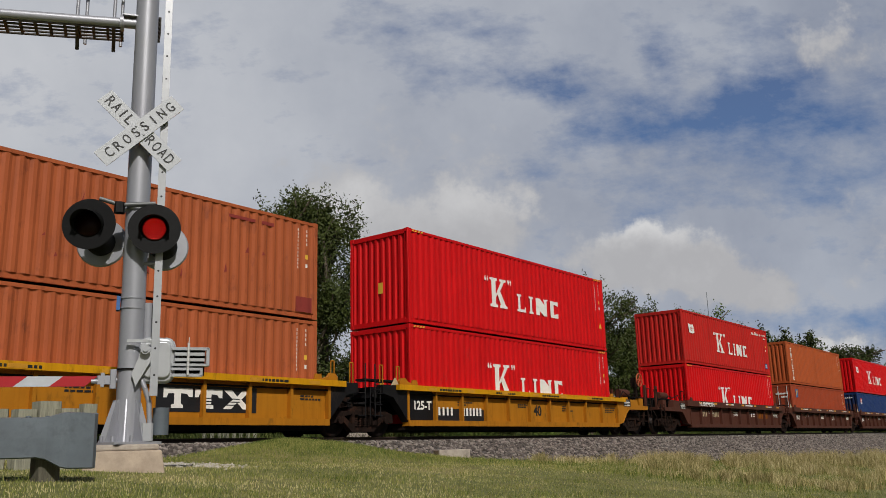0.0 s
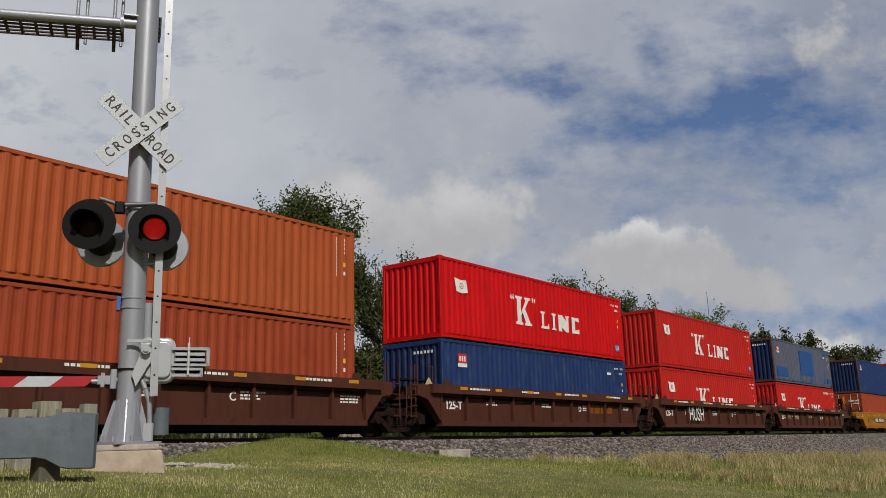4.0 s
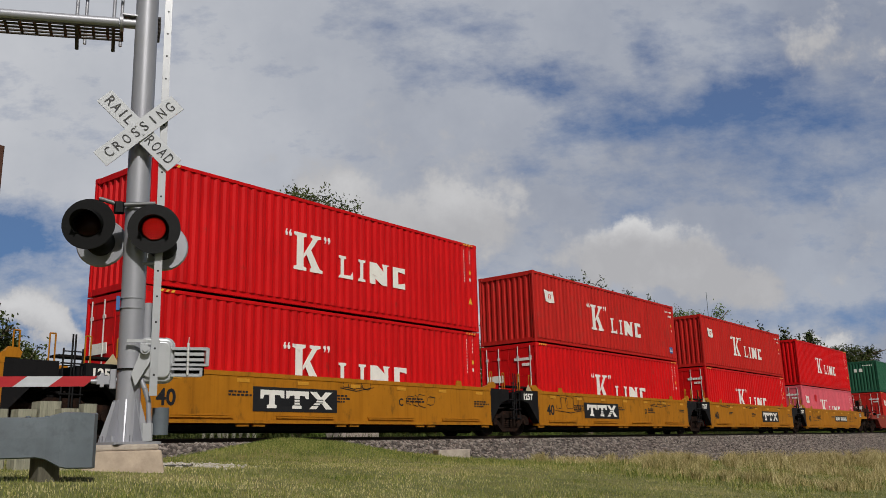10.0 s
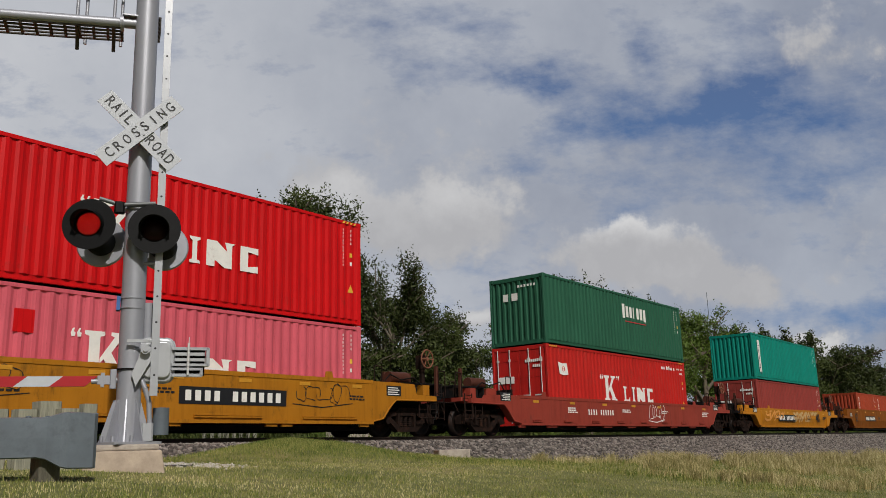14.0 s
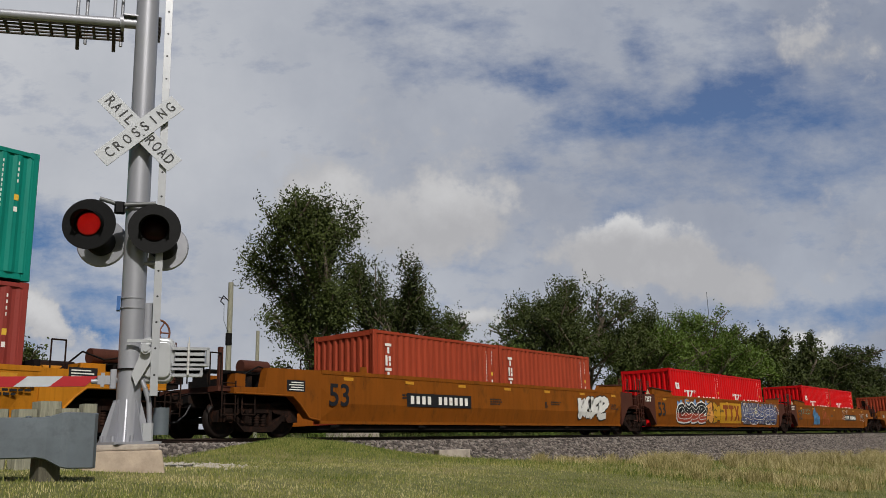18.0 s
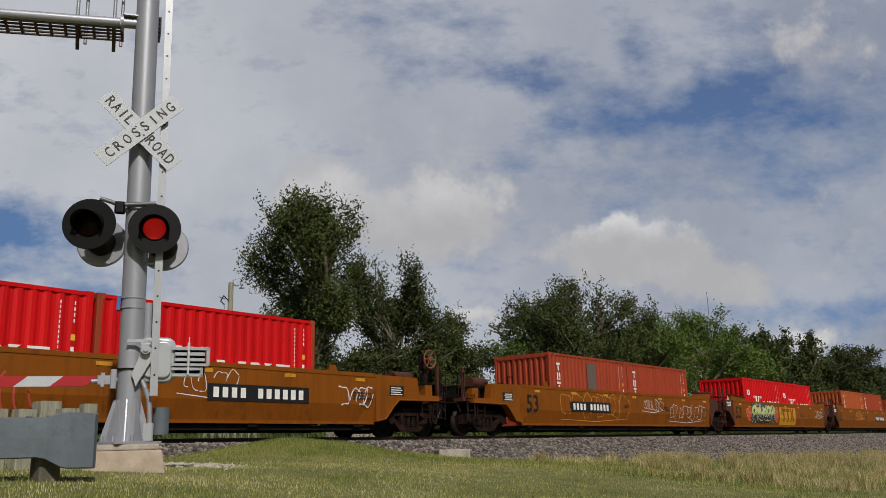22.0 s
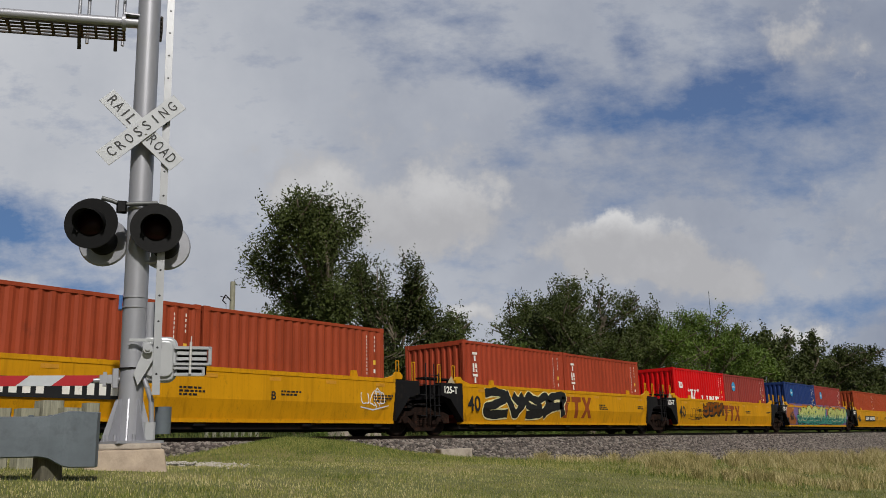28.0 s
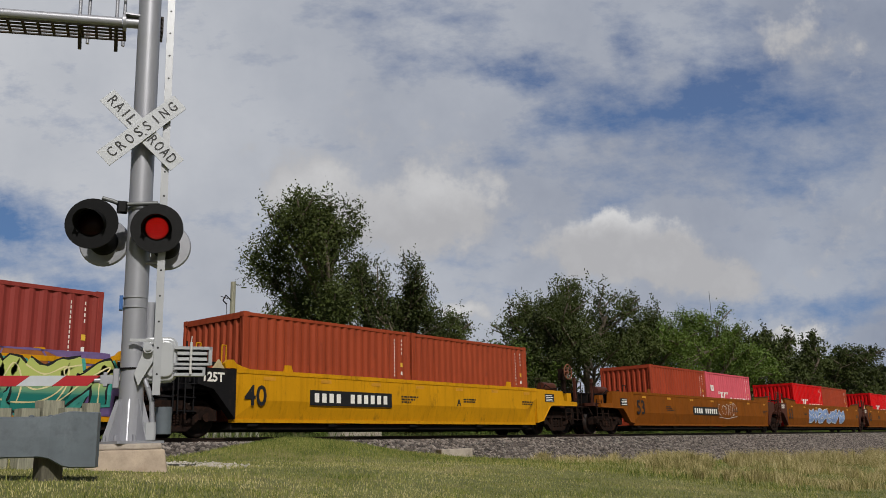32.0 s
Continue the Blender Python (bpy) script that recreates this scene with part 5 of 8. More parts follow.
def mural(th, x0, x1, z0, z1, fills, edge, seed, y=-1.378, letters_n=6, label="", glyph=0.95):
    """Fat bubble shapes with outlines, wide as a painted piece, that spell nothing."""
    rng = random.Random(seed)
    step = (x1 - x0) / letters_n
    for k in range(letters_n):
        cx, cz = x0 + step * (k + 0.5), (z0 + z1) / 2 + rng.uniform(-0.04, 0.04)
        m = 22
        ph = [rng.uniform(0, 6.3) for _ in range(3)]
        pts = []
        for i in range(m):
            a = 2 * math.pi * i / m
            r = glyph * (1 + 0.22 * math.sin(3 * a + ph[0]) + 0.14 * math.sin(5 * a + ph[1]))
            ca, sa = math.cos(a), math.sin(a)
            px = cx + step * 0.56 * r * math.copysign(abs(ca) ** 0.7, ca)
            pts.append((px, max(z0, min(z1, cz + (z1 - z0) * 0.54 * r * math.copysign(abs(sa) ** 0.7, sa)))))
        yb = y - 0.0008 * (k % 3)
        body = Shape().add([(cx, yb, cz)] + [(px, yb, pz) for px, pz in pts], [(0, i + 1, (i + 1) % m + 1) for i in range(m)])
        blob = part("mural_fill", body, fills[k % len(fills)], th, label)
        line = Shape()
        ribbon(line, pts + [pts[0]], 0.024, y - 0.004)
        part("mural_outline", line, edge, blob)
        for _ in range(3):
            ax, az = cx + step * rng.uniform(-0.25, 0.25), cz + (z1 - z0) * rng.uniform(-0.3, 0.3)
            line = Shape()
            ribbon(line, [(ax - step * 0.18, az), (ax, az + rng.uniform(-0.12, 0.12)), (ax + step * 0.16, az - rng.uniform(-0.1, 0.1))], 0.020, y - 0.004)
            part("mural_stroke", line, edge, blob)


def curve(pts, m=6):
    """A smooth line through the points."""
    q = [pts[0]] + list(pts) + [pts[-1]]
    out = []
    for i in range(1, len(q) - 2):
        p0, p1, p2, p3 = q[i - 1], q[i], q[i + 1], q[i + 2]
        for j in range(m):
            t = j / m
            out.append(tuple(0.5 * (2 * p1[d] + (p2[d] - p0[d]) * t + (2 * p0[d] - 5 * p1[d] + 4 * p2[d] - p3[d]) * t * t + (3 * p1[d] - p0[d] - 3 * p2[d] + p3[d]) * t ** 3) for d in (0, 1)))
    return out + [pts[-1]]


# skeletons of sprayed forms in a unit square: bends, hooks, rings and zigzags
FORMS = [
    [[(0.06, 0.90), (0.45, 0.98), (0.84, 0.80), (0.52, 0.50), (0.12, 0.30), (0.30, 0.04), (0.95, 0.10)], [(0.62, 0.96), (0.98, 0.62)]],
    [[(0.80, 0.98), (0.84, 0.5), (0.74, 0.02)], [(0.80, 0.12), (0.45, 0.03), (0.02, 0.20)], [(0.80, 0.62), (0.45, 0.50), (0.24, 0.60), (0.30, 0.86)]],
    [[(0.10, 0.92), (0.50, 0.70), (0.86, 0.92), (0.92, 0.45), (0.62, 0.10), (0.10, 0.06)], [(0.06, 0.55), (0.40, 0.34), (0.70, 0.44)]],
    [[(0.90, 0.02), (0.78, 0.5), (0.88, 0.95), (0.40, 0.90), (0.16, 0.66), (0.46, 0.44), (0.80, 0.50)], [(0.50, 0.42), (0.22, 0.28), (0.02, 0.02)]],
    [[(0.52, 0.55), (0.36, 0.42), (0.56, 0.28), (0.82, 0.50), (0.56, 0.82), (0.14, 0.62), (0.20, 0.14), (0.95, 0.04)]],
    [[(0.02, 0.98), (0.28, 0.36), (0.46, 0.05), (0.60, 0.30), (0.96, 0.94)], [(0.30, 0.88), (0.52, 0.62), (0.70, 0.90)]],
    [[(0.92, 0.04), (0.80, 0.55), (0.90, 0.97), (0.46, 0.56), (0.12, 0.08), (0.18, 0.50), (0.04, 0.86), (0.34, 0.98)]],
    [[(0.08, 0.04), (0.10, 0.60), (0.34, 0.95), (0.52, 0.40), (0.66, 0.95), (0.90, 0.60), (0.98, 0.04)], [(0.30, 0.12), (0.72, 0.12)]],
]


def lettering(th, x0, x1, z0, z1, order, fill, edge, under=None, w=0.12, rim=0.03, y=-1.38, slant=0.12, label="", contour=None):
    """A sprayed row of bent forms with an outline and a shade behind, which spells nothing."""
    step = (x1 - x0) / len(order)
    h = z1 - z0
    m = w + rim
    for k, n in enumerate(order):
        lines = []
        up = 0.05 * h * math.sin(k * 2.4)
        for raw in FORMS[n]:
            pts = [(x0 + step * (k - 0.14 + 1.28 * a) + slant * (b - 0.5) * h, z0 + m + (h - 2 * m) * b + up * (0.5 - abs(b - 0.5))) for a, b in raw]
            lines.append(curve(pts, 5))
        yk = y - 0.0007 * (k % 2)
        back, ol, fl = Shape(), Shape(), Shape()
        for q, ln in enumerate(lines):
            e = 0.0002 * q
            if under:
                ribbon(back, [(a + 0.09, b - 0.05) for a, b in ln], m, yk - e, 0.0)
            ribbon(ol, ln, m, yk - 0.003 - e, 0.0)
            ribbon(fl, ln, w, yk - 0.006 - e, 0.10)
        root = part("graffiti_outline", ol, edge, th, label)
        if under:
            part("graffiti_shade", back, under, root)
        part("graffiti_fill", fl, fill, root)
        if contour:
            cl = Shape()
            for ln in lines:
                ribbon(cl, ln, 0.018, yk - 0.009, 0.2)
            part("graffiti_contour", cl, contour, root)


def swirls(th, x0, x1, z0, z1, colours, seed, n=9, y=-1.384, w=0.022):
    """Nested contour lines that bend round one another."""
    rng = random.Random(seed)
    h = z1 - z0
    for k in range(n):
        cx, cz = x0 + (x1 - x0) * (k + 0.5) / n, z0 + h * rng.uniform(0.35, 0.65)
        ph, tilt = rng.uniform(0, 6.3), rng.uniform(-0.4, 0.4)
        for j, col in enumerate(colours):
            r = 0.14 + 0.085 * j
            s = Shape()
            pts = []
            for i in range(15):
                a = ph + (4.6 + 0.5 * (j % 2)) * i / 14
                rr = r * (1 + 0.22 * math.sin(2 * a + ph) + 0.12 * math.sin(5 * a))
                pts.append((cx + rr * math.cos(a) + tilt * rr * math.sin(a), min(z1, max(z0, cz + 1.15 * rr * math.sin(a)))))
            ribbon(s, pts, w, y - 0.0008 * (j + 1), 0.3)
            part("graffiti_contour", s, col, th)


def disc(th, x, z, r, material, y, name="graffiti_eye"):
    pts = [(x + r * math.cos(a * 0.3927), z + r * math.sin(a * 0.3927)) for a in range(16)]
    return part(name, Shape().prism(pts, y, y + 0.001, "y"), material, th)


def lobes(th, x, z0, h, fill, edge, y=-1.38):
    """Four fat upright strokes joined at the foot."""
    ol, fl = Shape(), Shape()
    for k, t in enumerate((0.80, 1.0, 0.72, 0.66, 0.50)):
        ln = curve([(x + 0.27 * k + 0.10, z0 + 0.06), (x + 0.27 * k, z0 + 0.5 * t * h), (x + 0.27 * k - 0.03, z0 + t * h - 0.08), (x + 0.27 * k + 0.02, z0 + t * h)], 4)
        ribbon(ol, ln, 0.160, y - 0.0020 * k, 0.0)
        ribbon(fl, ln, 0.118, y - 0.0010 - 0.0020 * k, 0.0)
    root = part("graffiti_outline", ol, edge, th, "sprayed lobed shape")
    part("graffiti_fill", fl, fill, root)


def faded(name, a, b, z0, z1):
    """Spray paint that fades from one colour below to another above."""
    m = mat(name, rgb(a), 0.6, 0, 0.12, 4)
    nt = m.node_tree
    tc = nt.nodes.new("ShaderNodeTexCoord")
    sp = nt.nodes.new("ShaderNodeSeparateXYZ")
    nt.links.new(tc.outputs["Object"], sp.inputs[0])
    mr = nt.nodes.new("ShaderNodeMapRange")
    mr.inputs[1].default_value, mr.inputs[2].default_value = z0, z1
    nt.links.new(sp.outputs[2], mr.inputs[0])
    nt.links.new(mixer(nt, mr.outputs[0], rgb(a), rgb(b)), nt.nodes["Principled BSDF"].inputs["Base Color"])
    return m


M_FADE = faded("teal_to_lime_spray_paint", "1f7f76", "b3bd66", 0.80, 1.15)
M_FADE_L = faded("black_to_lime_spray_paint", "2a2a2c", "bcc784", 0.92, 1.08)
M_FADE_K = faded("red_to_black_spray_paint", "a33c24", "0f0d0e", 0.86, 0.96)
M_SPRAY_GB = mat("grey_violet_spray_paint", rgb("66657c"), 0.6, 0, 0.15, 4)
M_SPRAY_GV = mat("dusky_violet_spray_paint", rgb("5c5464"), 0.6, 0, 0.15, 4)
M_SPRAY_B2 = mat("strong_blue_spray_paint", rgb("2c4a8e"), 0.6, 0, 0.15, 4)
M_SPRAY_CR = mat("cream_spray_paint", rgb("d9cf9c"), 0.6, 0, 0.1, 4)
M_SPRAY_TAN = mat("pale_tan_spray_paint", rgb("c2a070"), 0.6, 0, 0.15, 4)
M_SPRAY_B = mat("blue_spray_paint", rgb("4a7fb0"), 0.6, 0, 0.15, 4)
M_SPRAY_LB = mat("pale_blue_spray_paint", rgb("7f97c4"), 0.6, 0, 0.25, 3)
M_SPRAY_T = mat("teal_spray_paint", rgb("3f9a8e"), 0.6, 0, 0.2, 3)
M_SPRAY_G = mat("lime_spray_paint", rgb("b5c862"), 0.6, 0, 0.2, 3)
M_SPRAY_W = mat("white_spray_paint", rgb("dcdad6"), 0.6, 0, 0.08, 4)
M_SPRAY_K = mat("black_spray_paint", rgb("161618"), 0.6, 0, 0.15, 4)
M_SPRAY_R = mat("red_spray_paint", rgb("b8473c"), 0.6, 0, 0.15, 4)
M_SPRAY_BR = mat("brown_orange_spray_paint", rgb("9a5a28"), 0.6, 0, 0.2, 4)
M_SPRAY_P = mat("purple_spray_paint", rgb("6f5a8c"), 0.6, 0, 0.2, 4)
M_SPRAY_Y = mat("yellow_spray_paint", rgb("bd8a16"), 0.6, 0, 0.15, 4)
M_SPRAY_O = mat("pale_orange_spray_paint", rgb("d8954a"), 0.6, 0, 0.15, 4)
M_SPRAY_V = mat("violet_blue_spray_paint", rgb("4a4f8c"), 0.6, 0, 0.3, 3)

M_RUSTY = mat("rusty_wheel_iron", rgb("7a4a34"), 0.8, 0, 0.2, 8, rgb("5a3424"), 0.3, 5)
M_REDIRON = mat("orange_red_iron", rgb("b0512c"), 0.7, 0, 0.15, 8, rgb("7a3a24"), 0.2, 5)
FLOOR = 0.36
H40, H53 = 6.38, 8.22

# the train, from its head: the middle of each well at the start, its look, its load
K, KF, KFW = "wordrow", "wordrow flag", "wordrow flag www old tir"
RED = "bright red corrugated steel container with white lettering shapes"
RED_OLD = "weathered red corrugated container with white flag decal"
LABEL = {"ribbed_y": "ribbed yellow and black steel well car with rusty trucks", "ribbed_b": "ribbed dark brown steel well car with white stencils",
         "gold": "smooth golden yellow steel well car with black ends", "red": "brown-red steel well car with scrawled paint",
         "tan": "dirty orange-brown steel well car with faded stencils", "yel": "bright yellow steel well car with black ends"}
UNITS = [
    (3.55, "ribbed_y", ("art", "art"), [("s", STD, M_ORANGE, "", "orange-brown corrugated steel container with worn paint"), ("s", STD, M_ORANGE, "scuff", "orange-brown corrugated container with rust scars")], ("logo:1.35", "size:40")),
    (19.41, "ribbed_y", ("art", "car"), [("s", HIGH, M_KRED, K, RED), ("s", HIGH, M_KRED, K, RED)], ("load:125-T", "darkpanels", "nums:-4.2", "mid:40")),
    (39.37, "ribbed_b", ("car", "art"), [("s", HIGH, M_KRED, K, RED), ("s", STD, M_KRED_OLD, KFW, RED_OLD)], ("brown", "whiteink", "nums:-3.4", "unit:B", "railname:2.6")),
    (55.1, "ribbed_b", ("art", "art"), [("d", STD, M_BROWN, "fdecal", "red-brown corrugated container with blue decal"), ("s", STD, M_TAN, "stack", "faded orange container with stacked white shapes")], ("brown", "whiteink", "load:125-T", "unit:C")),
    (71.07, "ribbed_b", ("art", "art"), [("s", STD, M_BLUE, "redtag old", "blue corrugated container with red decal"), ("s", STD, M_KRED, "wordrow flag old tir", RED)], ("brown", "whiteink", "load:125-T", "unit:D", "railname:2.6")),
    (86.66, "ribbed_b", ("art", "art"), [("s", STD, M_KRED_OLD, "wordrow flag old", RED_OLD), ("s", STD, M_KRED_OLD, "wordrow flag old tir", RED_OLD)], ("brown", "whiteink", "load:125-T", "unit:E")),
    (102.48, "ribbed_b", ("art", "car"), [("s", STD, M_KRED_OLD, "wordrow flag www old", RED_OLD), ("s", STD, M_GREYBLUE, "redtag patch", "chalky grey-blue container with blue repaint patches")], ("brown", "whiteink", "load:125-T", "nums:-3.2", "unit:A", "railname:2.6")),
    (122.39, "gold", ("car", "art"), [("d", STD, M_BROWN, "", "red-brown corrugated container with doors towards the gap"), ("s", STD, M_BLUE, "redtag old", "blue corrugated container with red decal")], ("size:40", "board:-3.5", "unit:B")),
    (137.81, "gold", ("art", "art"), [("d", HIGH, M_KRED, K, RED), ("s", HIGH, M_KRED, K, RED)], ("load:125T", "size:40", "logo:-3.25", "unit:C")),
    (153.41, "gold", ("art", "art"), [("d", HIGH, M_KRED, K, RED), ("s", STD, M_KRED_OLD, "wordrow flag old tir", RED_OLD)], ("load:125T", "size:40", "logo:-3.2", "unit:D")),
    (168.9, "gold", ("art", "art"), [("d", HIGH, M_KRED, K, RED), ("s", STD, M_KRED_OLD, "wordrow flag old", RED_OLD)], ("load:125T", "size:40", "logo:1.0", "unit:E")),
    (184.38, "gold", ("art", "car"), [("d", STD, M_PINK, "wordrow flag redbox", "sun-faded pink container with white lettering shapes"), ("s", HIGH, M_KRED, K, RED)], ("load:125T", "size:40", "board:0.25", "unit:A")),
    (206.19, "red", ("car", "car"), [("d", HIGH, M_KRED_OLD, "wordrow flag www old", RED_OLD), ("s", STD, M_GREEN, "namebar", "dark green container with white name shapes")], ("whiteink", "nums:-3.6")),
    (228.13, "tan40", ("car", "car"), [("d", STD, M_MAROON, "", "maroon corrugated container with doors towards the gap"), ("s", STD, M_TEAL, "panel", "teal green container with white name panel")], ("board:-3.4", "bigsize:40")),
    (250.01, "tan", ("car", "art"), [("t", STD, M_TRED, "stack", "brick-red short container with stacked white shapes"), ("t", STD, M_TRED, "stack", "")], ("size:53", "board:-4.9", "unit:B")),
    (269.62, "tan", ("art", "art"), [("t", STD, M_KRED, KF, RED), ("t", STD, M_KRED, K, "")], ("load:125T", "size:53", "plainlogo:-0.4")),
    (289.4, "tan", ("art", "car"), [("t", STD, M_KRED, KF, RED), ("t", STD, M_KRED, K, "")], ("load:125T", "size:53", "board:2.7")),
    (313.05, "tan", ("car", "art"), [("t", STD, M_TRED, "stack door20", "brick-red short container with stacked white shapes"), ("t", STD, M_TRED, "stack", "")], ("size:53", "board:-5.0", "unit:A")),
    (332.68, "tan", ("art", "art"), [("t", STD, M_KRED, KF, RED), ("t", STD, M_KRED, KF, "")], ("load:125T", "size:53", "plainlogo:-0.6")),
    (352.43, "tan", ("art", "car"), [("t", STD, M_TAN, "stack", "faded orange short container with stacked white shapes"), ("t", STD, M_TRED, "stack", "")], ("load:125T", "size:53", "board:2.4")),
    (374.62, "yel", ("car", "art"), [("t", STD, M_BROWN, "", "plain red-brown corrugated short container"), ("t", STD, M_BROWN, "", "")], ("size:40", "board:-4.7", "unit:B")),
    (390.48, "yel", ("art", "art"), [("t", STD, M_TRED, "stack", "brick-red short container with stacked white shapes"), ("t", STD, M_TRED, "stack", "")], ("load:125-T", "size:40", "plainlogo:-0.6")),
    (406.25, "yel", ("art", "art"), [("t", STD, M_KRED, KF, RED), ("t", STD, M_MAROON, "dot", "maroon short container with round blue decal")], ("load:125-T", "size:40", "plainlogo:-0.8")),
    (421.98, "yel", ("art", "art"), [("t", STD, M_NAVY, "dot", "dark blue short container with round blue decal"), ("t", STD, M_MAROON, "dot", "maroon short container with round blue decal")], ("load:125-T", "size:40")),
    (437.76, "yel", ("art", "car"), [("t", STD, M_BROWN, "", "plain red-brown corrugated short container"), ("t", STD, M_BROWN, "", "")], ("load:125T", "size:40", "board:-4.1", "unit:A")),
    (459.69, "tan", ("car", "art"), [("t", STD, M_TRED, "", "plain brick-red corrugated short container"), ("t", STD, M_PINK, "wordrow flag", "sun-faded pink short container with white shapes")], ("size:53", "board:-2.2")),
    (479.4, "tan", ("art", "art"), [("t", STD, M_KRED, K, RED), ("t", STD, M_TRED, "", "plain brick-red corrugated short container")], ("load:125T", "size:53")),
    (498.6, "tan", ("art", "art"), [("t", STD, M_KRED, K, RED), ("t", STD, M_KRED, KF, "")], ("load:125T", "size:53")),
]
LOOK = {"ribbed_y": ("ribbed", M_CARGOLD, M_BLACK, H40, 1.42), "ribbed_b": ("ribbed", M_CARBRN, M_CARBRN, H40, 1.50), "gold": ("smooth", M_CARGOLD, M_BLACK, H40, 1.50),
        "red": ("smooth", M_CARRED, M_CARRED, H53, 1.32), "tan40": ("folded", M_CARAMBER, M_DARK, H40, 1.36), "tan": ("folded", M_CARTAN, M_CARBRN, H53, 1.68),
        "yel": ("folded", M_CARYEL, M_BLACK, H40, 1.55)}


def build_train():
    cars = []
    for i, (left, look_, ends, load, marks) in enumerate(UNITS):
        style, body, endm, hl, zt = LOOK[look_]
        mid = left + L40 / 2
        lab = LABEL.get(look_, "golden yellow steel well car with scrawled paint")
        bw = None
        if ends[1] == "car":
            bw = {"ribbed_b": M_CARYEL, "ribbed_y": M_REDIRON}.get(look_, M_RUSTY)
        car = well_car(mid, hl, style, body, endm, ends, lab, marks, zt, i, bw)
        cars.append(car)
        # trucks
        if i > 0 and ends[0] == "car":
            truck(car, -hl - 1.75, mid)
        if i == 0:
            truck(car, -hl - 1.5, mid)
        if ends[1] == "car":
            truck(car, hl + 1.75, mid)
        else:
            nxt = UNITS[i + 1][0] + L40 / 2 if i + 1 < len(UNITS) else mid + 2 * hl + 3.4
            truck(car, (nxt - mid) / 2, mid)
        if load[0][0] == "t":
            for k, (_, h, m, mk, lb) in enumerate(load):
                container(left + L20 / 2 + k * (L40 - L20), FLOOR, L20, h, m, lb or load[0][4], "R", mk, 100 + i * 2 + k, M_BROWN if k == 1 and i in (16, 20) else None)
        else:
            z = FLOOR
            for k, (dr, h, m, mk, lb) in enumerate(load):
                post = M_FRAME if m in (M_GREYBLUE, M_BLUE) and i in (2, 5, 6, 7, 9, 10) else None
                container(mid, z, L40, h, m, lb, "L" if dr == "d" else "R", mk, 100 + i * 2 + k, post)
                z += h + 0.034
    return cars


CARS = build_train()


def bend_paint():
    """Paint on the folded sides follows the crease."""
    for i, u in enumerate(UNITS):
        if LOOK[u[1]][0] != "folded":
            continue
        for ob in CARS[i].children_recursive:
            if ob.type != "MESH" or ob.data.users > 1 or not ob.name.startswith(("graffiti", "mural", "logo")):
                continue
            bm = bmesh.new()
            bm.from_mesh(ob.data)
            bmesh.ops.bisect_plane(bm, geom=bm.verts[:] + bm.edges[:] + bm.faces[:], plane_co=(0, 0, FOLD_Z), plane_no=(0, 0, 1))
            for v in bm.verts:
                v.co.y += fold_shift(v.co.z)
            bm.to_mesh(ob.data)
            bm.free()


